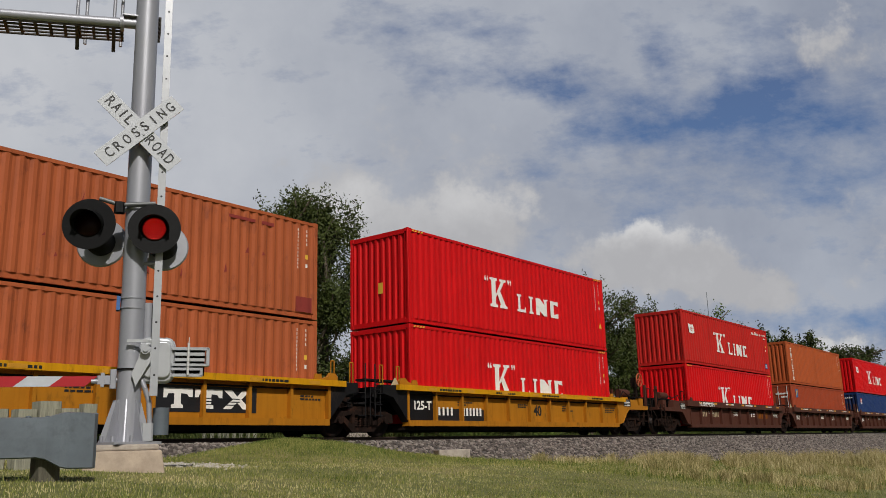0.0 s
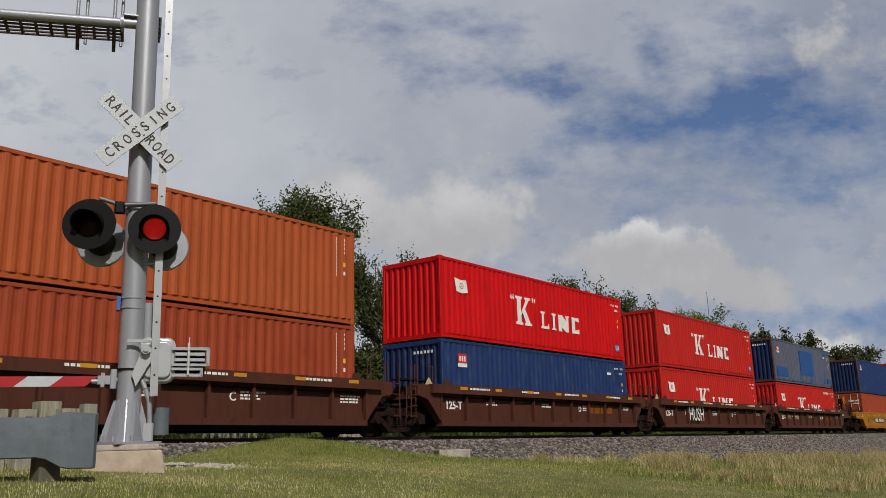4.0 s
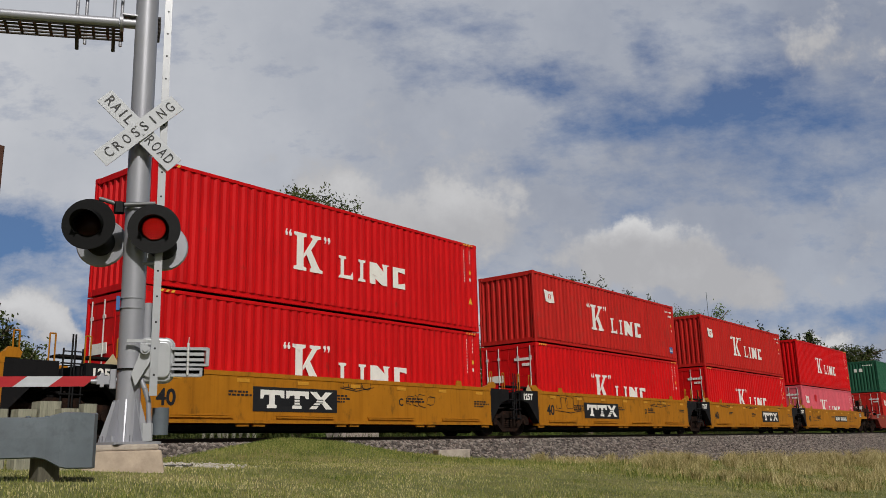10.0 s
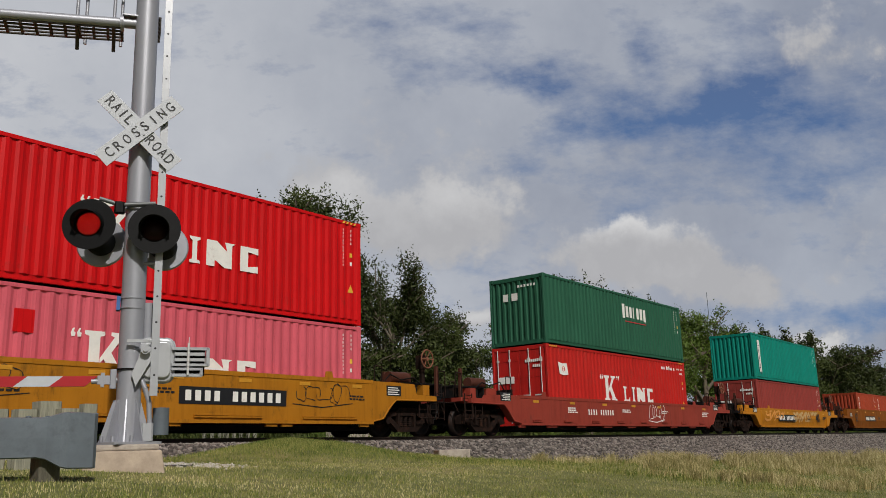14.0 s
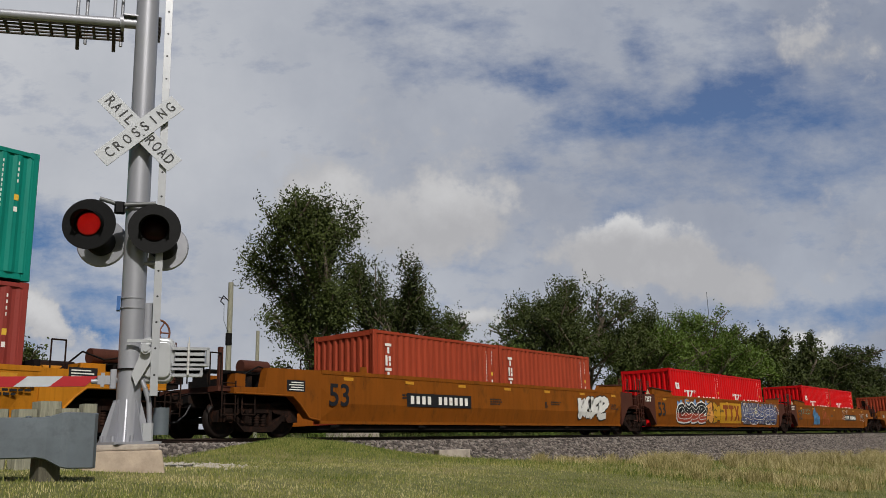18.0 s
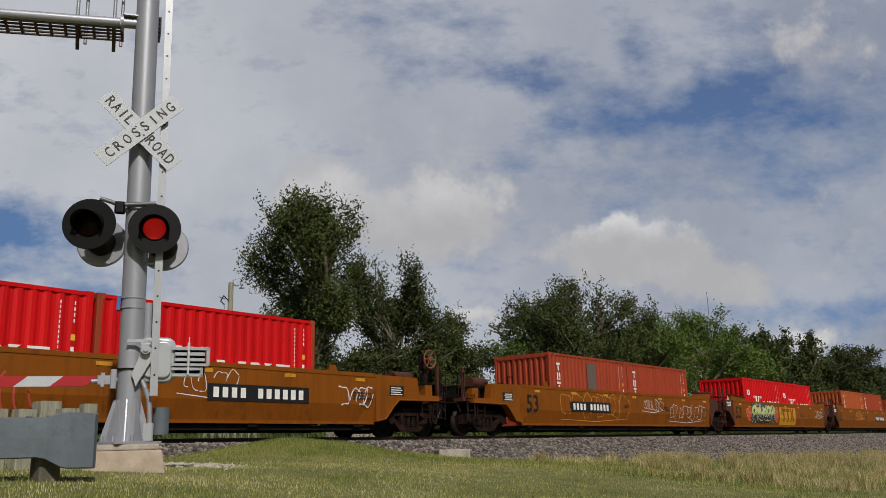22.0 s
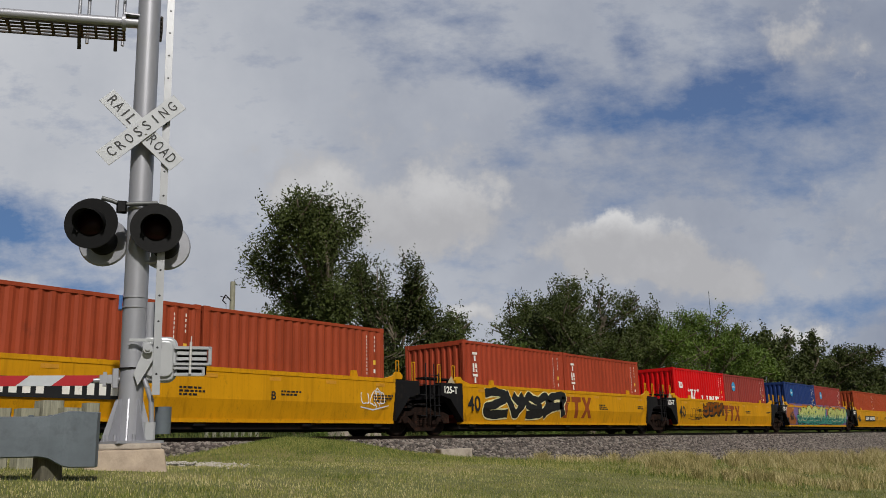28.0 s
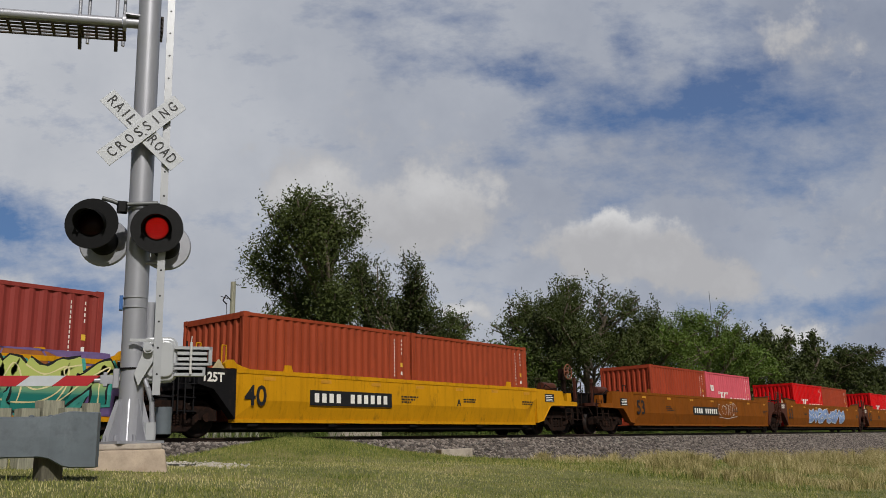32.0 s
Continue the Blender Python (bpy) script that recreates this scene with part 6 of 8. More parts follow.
def paint_cars():
    c = CARS
    ob = part("graffiti", letters("HUSH HUSH", 0.20, 0.004), M_SPRAY_W, c[2], "white spray-painted words")
    ob.matrix_basis = Matrix.LocRotScale((-5.55, -1.508, 1.265), None, (1.15, 1, 1))
    ob = part("graffiti", letters("HUSH", 0.62, 0.008), M_SPRAY_W, c[5], "white spray-painted word")
    ob.matrix_basis = Matrix.LocRotScale((-3.75, -1.40, 0.60), None, (0.75, 1, 1))
    scrawl(c[7], -5.3, -3.2, 0.95, 1.5, M_SPRAY_K, 4, loops=5)
    scrawl(c[7], 3.6, 5.4, 1.1, 1.45, M_SPRAY_K, 5)
    scrawl(c[8], 2.2, 3.4, 0.75, 1.25, M_SPRAY_K, 6, loops=4)
    scrawl(c[8], -0.3, 0.7, 1.2, 1.5, M_SPRAY_K, 61, loops=4)
    scrawl(c[9], -5.2, -3.2, 0.8, 1.5, M_SPRAY_K, 7, loops=5)
    scrawl(c[9], 2.6, 4.4, 1.15, 1.5, M_SPRAY_K, 8)
    scrawl(c[10], -5.0, -3.3, 1.3, 1.55, M_SPRAY_K, 9, loops=4)
    scrawl(c[10], -1.5, 0.2, 1.3, 1.55, M_SPRAY_K, 10)
    scrawl(c[10], 3.5, 4.6, 1.4, 1.58, M_SPRAY_K, 101, loops=4)
    scrawl(c[11], -5.0, -3.2, 0.75, 1.5, M_SPRAY_K, 11, loops=5)
    scrawl(c[11], 3.6, 5.4, 0.75, 1.4, M_SPRAY_K, 12, loops=5)
    scrawl(c[12], 1.6, 2.9, 0.5, 1.35, M_SPRAY_W, 13, loops=4, w=0.02)
    lettering(c[13], -5.6, -2.4, 0.62, 1.30, (1, 6, 3, 5), M_SPRAY_O, M_SPRAY_O, None, 0.05, 0.004, label="pale tan sprayed strokes")
    lettering(c[13], -0.6, 2.6, 0.58, 1.30, (2, 5, 6, 7), M_SPRAY_TAN, M_SPRAY_TAN, None, 0.07, 0.004, label="pale tan sprayed strokes")
    lettering(c[13], 2.9, 4.3, 1.02, 1.30, (5, 6, 5, 6), M_SPRAY_TAN, M_SPRAY_TAN, None, 0.04, 0.003, slant=0.6, label="pale zigzag strokes")
    lettering(c[14], 4.8, 7.0, 0.48, 1.5, (5, 7, 3, 0), M_SPRAY_W, M_SPRAY_K, None, 0.13, 0.025, slant=0.3, label="white sprayed throw-up with black outline")
    mural(c[15], -6.0, -2.0, 0.75, 1.66, [M_SPRAY_LB, M_SPRAY_B], M_SPRAY_B, 162, -1.374, 5, "pale blue background spray", 0.62)
    lettering(c[15], -5.9, -2.7, 0.42, 1.52, (4, 2, 2, 0), M_FADE_K, M_SPRAY_W, M_SPRAY_K, 0.15, 0.05, -1.386, 0.1, "black and red sprayed piece with white outlines", M_SPRAY_W)
    mural(c[15], -2.6, -0.9, 0.5, 1.5, [M_SPRAY_O, M_SPRAY_Y], M_SPRAY_K, 18, letters_n=2)
    part("logo_panel", Shape().box(-0.8, 2.1, -1.3735, -1.3705, 0.50, 1.50), M_SPRAY_Y, c[15], "yellow repainted logo panel")
    mural(c[15], 2.3, 7.7, 0.46, 1.66, [M_SPRAY_GB, M_SPRAY_GV], M_SPRAY_K, 19, -1.374, 8, "grey-violet painted background", 1.2)
    swirls(c[15], 2.3, 7.7, 0.46, 1.64, (M_SPRAY_B2, M_SPRAY_W, M_SPRAY_K, M_SPRAY_B2, M_SPRAY_W), 20, 12, -1.381, 0.022)
    disc(c[15], 4.25, 1.16, 0.20, M_SPRAY_K, -1.390)
    disc(c[15], 4.25, 1.16, 0.175, M_SPRAY_CR, -1.392)
    disc(c[15], 4.28, 1.19, 0.065, M_SPRAY_K, -1.394)
    lettering(c[15], 3.0, 7.4, 0.60, 1.40, (1, 4, 2, 3, 0), M_SPRAY_GV, M_SPRAY_B2, None, 0.06, 0.03, -1.3875, 0.0, "grey-violet forms with blue edges", M_SPRAY_W)
    lobes(c[16], -4.7, 0.46, 1.08, M_SPRAY_B, M_SPRAY_K)
    lobes(c[16], -2.5, 0.46, 1.02, M_CARTAN, M_SPRAY_R)
    scrawl(c[16], -7.6, -5.6, 1.05, 1.5, M_SPRAY_T, 23)
    scrawl(c[16], 2.0, 3.4, 0.9, 1.6, M_SPRAY_W, 24, loops=4)
    scrawl(c[16], 6.9, 7.9, 0.7, 1.4, M_SPRAY_W, 25, loops=4, w=0.02)
    scrawl(c[17], -5.6, -0.6, 0.5, 1.65, M_SPRAY_O, 26, loops=8)
    scrawl(c[17], 0.9, 2.8, 0.9, 1.5, M_SPRAY_W, 27)
    scrawl(c[17], 3.6, 7.4, 0.5, 1.4, M_SPRAY_W, 28, loops=9)
    mural(c[18], -5.6, -1.9, 0.5, 1.6, [M_SPRAY_GB, M_SPRAY_G, M_SPRAY_LB], M_SPRAY_K, 29, -1.374, letters_n=7, label="pale blue and lime painted background")
    lettering(c[18], -5.6, -2.0, 0.50, 1.56, (3, 5, 1, 4, 0, 6), M_FADE_L, M_SPRAY_K, None, 0.115, 0.02, -1.386, 0.15, "lime and black sprayed piece", M_SPRAY_CR)
    mural(c[18], -6.3, -5.5, 0.6, 1.4, [M_SPRAY_R], M_SPRAY_O, 291, -1.3735, 1)
    mural(c[18], -2.0, -1.3, 0.6, 1.4, [M_SPRAY_R], M_SPRAY_O, 292, -1.3735, 1)
    part("logo_panel", Shape().box(-1.0, 2.0, -1.3735, -1.3705, 0.44, 1.44), M_SPRAY_Y, c[18], "yellow repainted logo panel")
    scrawl(c[18], 6.0, 7.6, 0.9, 1.4, M_SPRAY_W, 30)
    scrawl(c[19], -3.4, -1.2, 0.9, 1.5, M_SPRAY_O, 31, loops=7)
    scrawl(c[20], 5.1, 5.9, 0.7, 1.3, M_SPRAY_W, 32, loops=4, w=0.02)
    lettering(c[21], -5.2, -0.4, 0.42, 1.54, (0, 5, 2, 3), M_SPRAY_K, M_SPRAY_CR, None, 0.15, 0.028, slant=0.1, label="fat black sprayed forms with thin pale edges")
    lettering(c[22], -3.4, -1.0, 0.72, 1.52, (1, 7, 3, 6), M_CARTAN, M_SPRAY_K, M_SPRAY_K, 0.075, 0.045, slant=0.05, label="black outlined sprayed piece")
    scrawl(c[22], -4.3, -3.5, 0.62, 1.1, M_SPRAY_K, 34, loops=3, w=0.014)
    scrawl(c[22], -5.0, -3.8, 0.6, 1.2, M_SPRAY_K, 341, loops=4)
    mural(c[23], -6.2, 6.2, 0.44, 1.66, [M_SPRAY_BR, M_SPRAY_P, M_SPRAY_BR, M_SPRAY_O], M_SPRAY_P, 35, -1.374, 10, "brown and violet painted background", 1.3)
    mural(c[23], -4.6, 5.6, 0.46, 1.05, [M_SPRAY_T], M_SPRAY_K, 36, -1.3785, 12, "teal lower fill", 1.1)
    word = "teal and lime sprayed piece with dark outlines"
    lettering(c[23], -4.5, 1.0, 0.42, 1.66, (1, 4, 3, 2, 0, 5, 6), M_FADE, M_SPRAY_K, M_SPRAY_T, 0.165, 0.028, -1.387, 0.2, word, M_SPRAY_CR)
    lettering(c[23], 1.9, 6.1, 0.42, 1.62, (3, 4, 7, 2, 6), M_FADE, M_SPRAY_K, M_SPRAY_T, 0.165, 0.028, -1.387, 0.2, word, M_SPRAY_CR)
    lettering(c[26], -4.0, 4.0, 0.5, 1.5, (2, 5, 0, 3, 1, 4, 6, 2), M_SPRAY_LB, M_SPRAY_W, M_SPRAY_K, 0.12, 0.03, label="pale blue sprayed piece")
    scrawl(c[25], 1.0, 3.2, 0.7, 1.5, M_SPRAY_W, 39)


paint_cars()
bend_paint()


# ---- crossing mast ----
MX, MY, MZ = 5.617, 9.224, -0.205


def facing(yaw, x, y, z):
    """A frame whose -y looks towards the traffic; yaw turns it about the mast."""
    return pose(x, y, z, 0, 0, yaw)


def crossing_signal():
    th = thing("crossing_signal", "galvanised cantilever crossing signal with crossbuck and flashing red lamps", "crossing signal", "", pose(MX, MY, 0))
    z0 = MZ
    part("mast", Shape().tube((0.02, 0, z0), (-0.05, 0, 8.6), 0.140, 0.138, 28), M_GALV, th)
    for z in (0.62, 1.35, 1.47):
        part("mast_band", Shape().tube((0, 0, z), (0, 0, z + 0.018), 0.146, n=28), M_DARK if z < 1 else M_GALV, th)
    base = Shape().box(-0.30, 0.30, -0.30, 0.30, z0 - 0.03, z0 + 0.0, 0.02)
    part("base_plate", base, M_GALV, th)
    for k in range(8):
        a = math.pi / 4 * k + 0.2
        c, s_ = math.cos(a), math.sin(a)
        f = Shape()
        n = (-s_ * 0.008, c * 0.008)
        pts = [(0.12, z0), (0.29, z0), (0.15, z0 + 0.48), (0.12, z0 + 0.48)]
        vs = [(c * r + n[0], s_ * r + n[1], z) for r, z in pts] + [(c * r - n[0], s_ * r - n[1], z) for r, z in pts]
        f.add(vs, [(0, 1, 2, 3), (7, 6, 5, 4), (0, 4, 5, 1), (1, 5, 6, 2), (2, 6, 7, 3)])
        part("gusset", f, M_GALV, th)
        part("anchor_bolt", Shape().tube((0.265 * math.cos(a + 0.3), 0.265 * math.sin(a + 0.3), z0), (0.265 * math.cos(a + 0.3), 0.265 * math.sin(a + 0.3), z0 + 0.07), 0.022, n=6), M_GALV, th)
    # local axes of the signal face: u to its right as seen from the road, f out of it
    yaw = radians(-31.5)
    u = Vector((math.cos(yaw), math.sin(yaw), 0))
    f = Vector((math.sin(yaw), -math.cos(yaw), 0))
    up = Vector((0, 0, 1))

    def P(a, b, z):
        return u * a + f * b + up * z
    face = Matrix(((u.x, -f.x, 0, 0), (u.y, -f.y, 0, 0), (0, 0, 1, 0), (0, 0, 0, 1)))
    # crossbuck
    zc = 3.53
    for k, (ang, txts) in enumerate(((-44, (("RAIL", -0.545), ("ROAD", 0.125))), (44, (("CROSSING", -0.52),)))):
        bm = Shape().box(-0.595, 0.595, -0.008, 0.008, -0.112, 0.112, 0.0)
        blade = part("crossbuck_blade", bm, M_SIGN, th, "white reflective sign board")
        blade.matrix_basis = Matrix.Translation(f * (0.26 + 0.02 * k) + up * zc - u * 0.03) @ face @ Matrix.Rotation(radians(-ang), 4, "Y")
        for txt, x in txts:
            pitch_ = 0.106 if len(txt) == 4 else 0.134
            for q, ch in enumerate(txt):
                me = letters(ch, 0.132 if len(txt) == 4 else 0.124, 0.0)
                xs_ = [v.co.x for v in me.vertices]
                w = max(xs_) - min(xs_)
                ob = part("sign_letter", me, M_BLACKINK, blade, "black capital letter")
                k_ = 0.018 / w if ch == "I" else min(1.0, 0.082 / w)
                ob.matrix_basis = Matrix.LocRotScale((x + pitch_ * (q + 0.45) - (min(xs_) + w / 2) * k_, -0.012, -0.055), None, (k_, 1, 1))
        part("bolt", Shape().tube((0, -0.02, 0.07), (0, 0, 0.07), 0.012, n=8).tube((0, -0.02, -0.07), (0, 0, -0.07), 0.012, n=8), M_GALV, blade)
    part("sign_clamp", Shape().box(-0.10, 0.10, -0.25, -0.10, zc - 0.05, zc + 0.05, 0.01), M_GALV, th).matrix_basis = face
    # lamp arm and lamps
    arm = Shape().path([P(-0.44, 0.16, 2.66), P(-0.32, 0.16, 2.63), P(-0.22, 0.16, 2.595), P(0.20, 0.17, 2.64)], 0.028, 8)
    arm.tube(P(-0.19, 0.14, 2.50), P(-0.19, 0.14, 2.62), 0.045, n=8)
    part("lamp_arm", arm, M_ARM, th, "grey lamp arm")
    part("arm_junction", Shape().box(-0.27, -0.15, -0.20, -0.08, 2.50, 2.63, 0.02), M_LAMP, th).matrix_basis = face
    part("arm_clamp", Shape().ring((0, 0, 2.58), (0, 0, 1), 0.145, 0.024, 20, 6), M_GALV, th)
    off_covers = []
    for side, (a, z, turn_) in enumerate(((-0.53, 2.30, -14), (0.20, 2.285, -4))):
        fr = Matrix.Translation(P(a, 0.30, z)) @ face @ Matrix.Rotation(radians(turn_), 4, "Z")
        disc = Shape().lathe([(0.0, 0.02), (0.29, 0.02), (0.305, 0.0), (0.305, -0.012), (0.155, -0.012), (0.155, 0.0), (0.0, 0.0)], 36, "y")
        disc.s = [False] * len(disc.s)
        d = part("lamp_background", disc, M_LAMP, th, "round black lamp background")
        d.matrix_basis = fr
        case = Shape().lathe([(0.16, 0.02), (0.16, 0.12), (0.10, 0.20), (0.0, 0.21)], 24, "y")
        part("lamp_case", case, M_LAMP, d)
        lens = Shape().lathe([(0.0, -0.018), (0.145, -0.010), (0.15, 0.0)], 28, "y")
        part("lens", lens, M_LENS, d, "dark red lens")
        leds = Shape()
        for r in range(7):
            n = 1 if r == 0 else 6 * r + 2
            for q in range(n):
                an = 2 * math.pi * q / n
                x, zz = 0.0205 * r * math.cos(an), 0.0205 * r * math.sin(an)
                yq = -0.020 + 0.008 * (math.hypot(x, zz) / 0.145)
                leds.add([(x + 0.0062 * math.cos(w), yq - 0.001, zz + 0.0062 * math.sin(w)) for w in (0, 1.047, 2.094, 3.142, 4.189, 5.236)], [(0, 1, 2, 3, 4, 5)])
        part("led_disc", leds, M_LED, d, "lit red light-emitting diodes")
        hood = Shape()
        n = 22
        vs = []
        for i in range(n + 1):
            an = radians(-38 + 256 * i / n)
            ln = 0.06 + 0.20 * max(0.0, (math.sin(an) + 0.35) / 1.35) ** 0.8
            x, zz = 0.172 * math.cos(an), 0.172 * math.sin(an)
            vs += [(x, -0.01, zz), (x * 1.03, -ln, zz * 1.0 - 0.05 * ln / 0.24), (x * 0.97, -0.01, zz * 0.97), (x * 1.0, -ln, zz * 0.97 - 0.05 * ln / 0.24)]
        fs = []
        for i in range(n):
            b = 4 * i
            fs += [(b, b + 4, b + 5, b + 1), (b + 2, b + 3, b + 7, b + 6), (b + 1, b + 5, b + 7, b + 3)]
        hood.add(vs, fs, True)
        part("lamp_hood", hood, M_LAMP, d, "black lamp hood")
        # added cover, no real lamp part: hides the lit diodes while the lamp is off
        off_cover = Shape().lathe([(0.0, -0.004), (0.150, -0.004), (0.150, 0.0), (0.0, 0.0)], 28, "y", (0, 0, -0.0))
        v = part("flasher_shutter", off_cover, M_LENS, d, "dark red cover added to hide the lit diodes")
        off_covers.append(v)
        # the lamp that looks the other way
        fr2 = Matrix.Translation(P(a + 0.13, -0.30, z - 0.08)) @ face @ Matrix.Rotation(radians(180 + turn_), 4, "Z")
        back = Shape().lathe([(0.0, 0.02), (0.29, 0.02), (0.305, 0.0), (0.305, -0.012), (0.0, -0.012)], 32, "y")
        back.s = [False] * len(back.s)
        b = part("rear_lamp_background", back, M_GALV, th, "weathered grey back of a lamp disc")
        b.matrix_basis = fr2
        part("rear_lamp_case", Shape().lathe([(0.17, 0.02), (0.165, 0.14), (0.10, 0.22), (0.0, 0.23)], 24, "y"), M_LAMP, b)
        part("lamp_elbow", Shape().path([P(a, 0.16, 2.64), P(a + 0.02, 0.05, z + 0.06), P(a + 0.10, -0.20, z - 0.06)], 0.03, 8), M_LAMP, th)
    # perforated channel beside the mast
    ch_w = 0.044
    chan = Shape().prism([(-ch_w, -0.028), (ch_w, -0.028), (ch_w, 0.03), (ch_w - 0.006, 0.03), (ch_w - 0.006, -0.022), (-ch_w + 0.006, -0.022), (-ch_w + 0.006, 0.03), (-ch_w, 0.03)], 0.31, 6.2, "z")
    cob = part("perforated_channel", chan, M_ALU, th, "pale perforated aluminium channel")
    cob.matrix_basis = Matrix.Translation(P(0.285, 0.20, 0)) @ face @ Matrix.Rotation(radians(-0.5), 4, "Y")
    me = Shape().tube((0, -0.0295, 0), (0, -0.027, 0), 0.013, n=10).mesh("channel_hole")
    for k in range(17):
        o = part("channel_hole", me, M_BLACKINK, cob)
        o.location = (0, 0, 0.55 + 0.31 * k)
    for z in (3.30, 1.9, 0.86):
        part("channel_bracket", Shape().tube(P(0.05, 0.06, z), P(0.265, 0.19, z), 0.02, n=6), M_GALV, th)
    # gate mechanism, counterweights and lowered gate arm
    def rounded(x0, x1, z0_, z1_, r, ya, yb):
        pts = []
        for cx, cz_, a0_ in ((x1 - r, z1_ - r, 0), (x0 + r, z1_ - r, 90), (x0 + r, z0_ + r, 180), (x1 - r, z0_ + r, 270)):
            pts += [(cx + r * math.cos(radians(a0_ + 18 * q)), cz_ + r * math.sin(radians(a0_ + 18 * q))) for q in range(6)]
        return Shape().prism(pts, ya, yb, "y")
    gbox = part("gate_mechanism", rounded(-0.195, 0.205, 0.475, 1.0, 0.10, -0.10, 0.16), M_SILVER, th, "silver gate mechanism housing")
    bv = gbox.modifiers.new("edge", "BEVEL")
    bv.width, bv.segments, bv.limit_method = 0.03, 3, "ANGLE"
    gbox.matrix_basis = Matrix.Translation(P(0.30, 0.0, 0)) @ face
    rim = part("housing_rim", rounded(-0.205, 0.215, 0.465, 1.01, 0.105, -0.055, -0.035), M_ALU, gbox, "pale housing rim")
    cov = part("housing_cover", rounded(-0.15, 0.165, 0.525, 0.955, 0.08, -0.135, -0.102), M_SILVER, gbox)
    bv = cov.modifiers.new("edge", "BEVEL")
    bv.width, bv.segments, bv.limit_method = 0.02, 3, "ANGLE"
    part("hub", Shape().tube((-0.13, -0.26, 0.845), (-0.13, -0.135, 0.845), 0.055, n=18).tube((-0.13, -0.28, 0.845), (-0.13, -0.26, 0.845), 0.030, n=12), M_ALU, gbox)
    part("support_arm", Shape().prism([(-0.22, 0.42), (-0.05, 0.74), (-0.06, 0.86), (-0.18, 0.86), (-0.20, 0.76), (-0.27, 0.56)], -0.19, -0.165, "y"), M_SILVER, gbox)
    part("cross_strap", Shape().box(-0.34, 0.03, -0.215, -0.195, 0.93, 0.965, 0.004), M_SILVER, gbox)
    cw = part("counterweight_frame", rounded(0.17, 0.60, 0.855, 0.89, 0.012, -0.14, -0.04), M_ALU, gbox)
    for x0_, x1_, za, zb_ in ((0.17, 0.60, 0.665, 0.695), (0.565, 0.61, 0.672, 0.885), (0.17, 0.53, 0.615, 0.645), (0.17, 0.53, 0.54, 0.575), (0.50, 0.535, 0.545, 0.64)):
        part("frame_bar", Shape().box(x0_, x1_, -0.14, -0.04, za, zb_, 0.008), M_ALU, cw)
    for za, zb_ in ((0.725, 0.762), (0.792, 0.830)):
        part("counterweight", Shape().box(0.20, 0.555, -0.115, -0.05, za, zb_, 0.01), M_SILVER, cw)
    # dark plate added behind the weights, where the open gaps are only shaded
    part("slot_plate", Shape().box(0.17, 0.56, -0.035, -0.02, 0.56, 0.88), M_DARK, cw, "dark plate standing in for the shaded gaps")
    part("counterweight_bolt", Shape().tube((0.36, -0.155, 0.56), (0.36, -0.155, 0.94), 0.015, n=8).tube((0.36, -0.155, 0.94), (0.365, -0.155, 1.01), 0.006, n=5), M_ROD, cw)
    # the gate arm reaches away over the road
    ga = (-u - f * 0.02 - up * 0.004).normalized()
    st = P(-0.40, 0.10, 0.485)
    L = 7.5
    nrm = Vector((-ga.y, ga.x, 0))
    arm_root = part("gate_arm", Shape().tube(P(-0.12, 0.10, 0.50), st, 0.03, n=8), M_GALV, th, "lowered gate arm with red and white stripes")
    x = 0.0
    k = 0
    while x < L:
        x1 = min(L, x + 0.37)
        a_, b_ = st + ga * x, st + ga * x1
        hz = 0.058
        s = Shape()
        o = nrm * 0.02
        sl = ga * -0.07
        vs = []
        for sg in (-1, 1):
            vs += [a_ + o * sg - up * hz - sl, b_ + o * sg - up * hz - sl, b_ + o * sg + up * hz + sl, a_ + o * sg + up * hz + sl]
        s.add(vs, [(0, 1, 2, 3), (7, 6, 5, 4), (0, 4, 5, 1), (3, 2, 6, 7), (1, 5, 6, 2), (0, 3, 7, 4)])
        part("arm_stripe", s, M_TAPE_R if k % 2 == 0 else M_TAPE_W, arm_root, "red stripe" if k % 2 == 0 else "white stripe")
        x, k = x1, k + 1
    part("arm_bracket", Shape().box(-0.34, -0.13, -0.13, -0.08, 0.45, 0.55, 0.01).box(-0.20, -0.13, -0.16, -0.06, 0.40, 0.62, 0.01).box(-0.30, -0.26, -0.16, -0.06, 0.42, 0.58), M_GALV, th).matrix_basis = face
    # conduit, small boxes, name plate
    part("conduit", Shape().path([P(0.18, -0.02, 1.43), P(0.19, -0.02, 0.95)], 0.062, 14), M_GALV, th, "grey conduit drum")
    part("cable", Shape().path([P(0.14, 0.10, 0.52), P(0.19, 0.12, 0.40), P(0.24, 0.12, 0.25), P(0.26, 0.12, -0.04)], 0.03, 8), M_GALV, th)
    part("junction_box", Shape().box(0.17, 0.30, -0.20, -0.04, -0.20, 0.0, 0.02), M_ALU, th).matrix_basis = face
    part("name_plate", Shape().box(-0.18, -0.14, -0.06, 0.06, 1.33, 1.50), M_BLUEINK, th, "small dark blue plate").matrix_basis = face
    part("drum", Shape().tube(P(0.385, -0.05, -0.13), P(0.385, -0.05, 0.185), 0.095, n=18), M_GALVDULL, th, "dark grey drum")
    # cantilever over the road
    cz = 5.09
    ca_ = (-u - f * 0.03 - up * 0.05).normalized()
    can = Shape().tube((0, 0, cz), tuple(Vector((0, 0, cz)) + ca_ * 0.32), 0.065, n=12)
    part("cantilever_stub", can, M_GALV, th)
    a0 = Vector((0, 0, cz)) + ca_ * 0.30
    part("flange", Shape().tube(a0, a0 + ca_ * 0.04, 0.105, n=18), M_GALV, th)
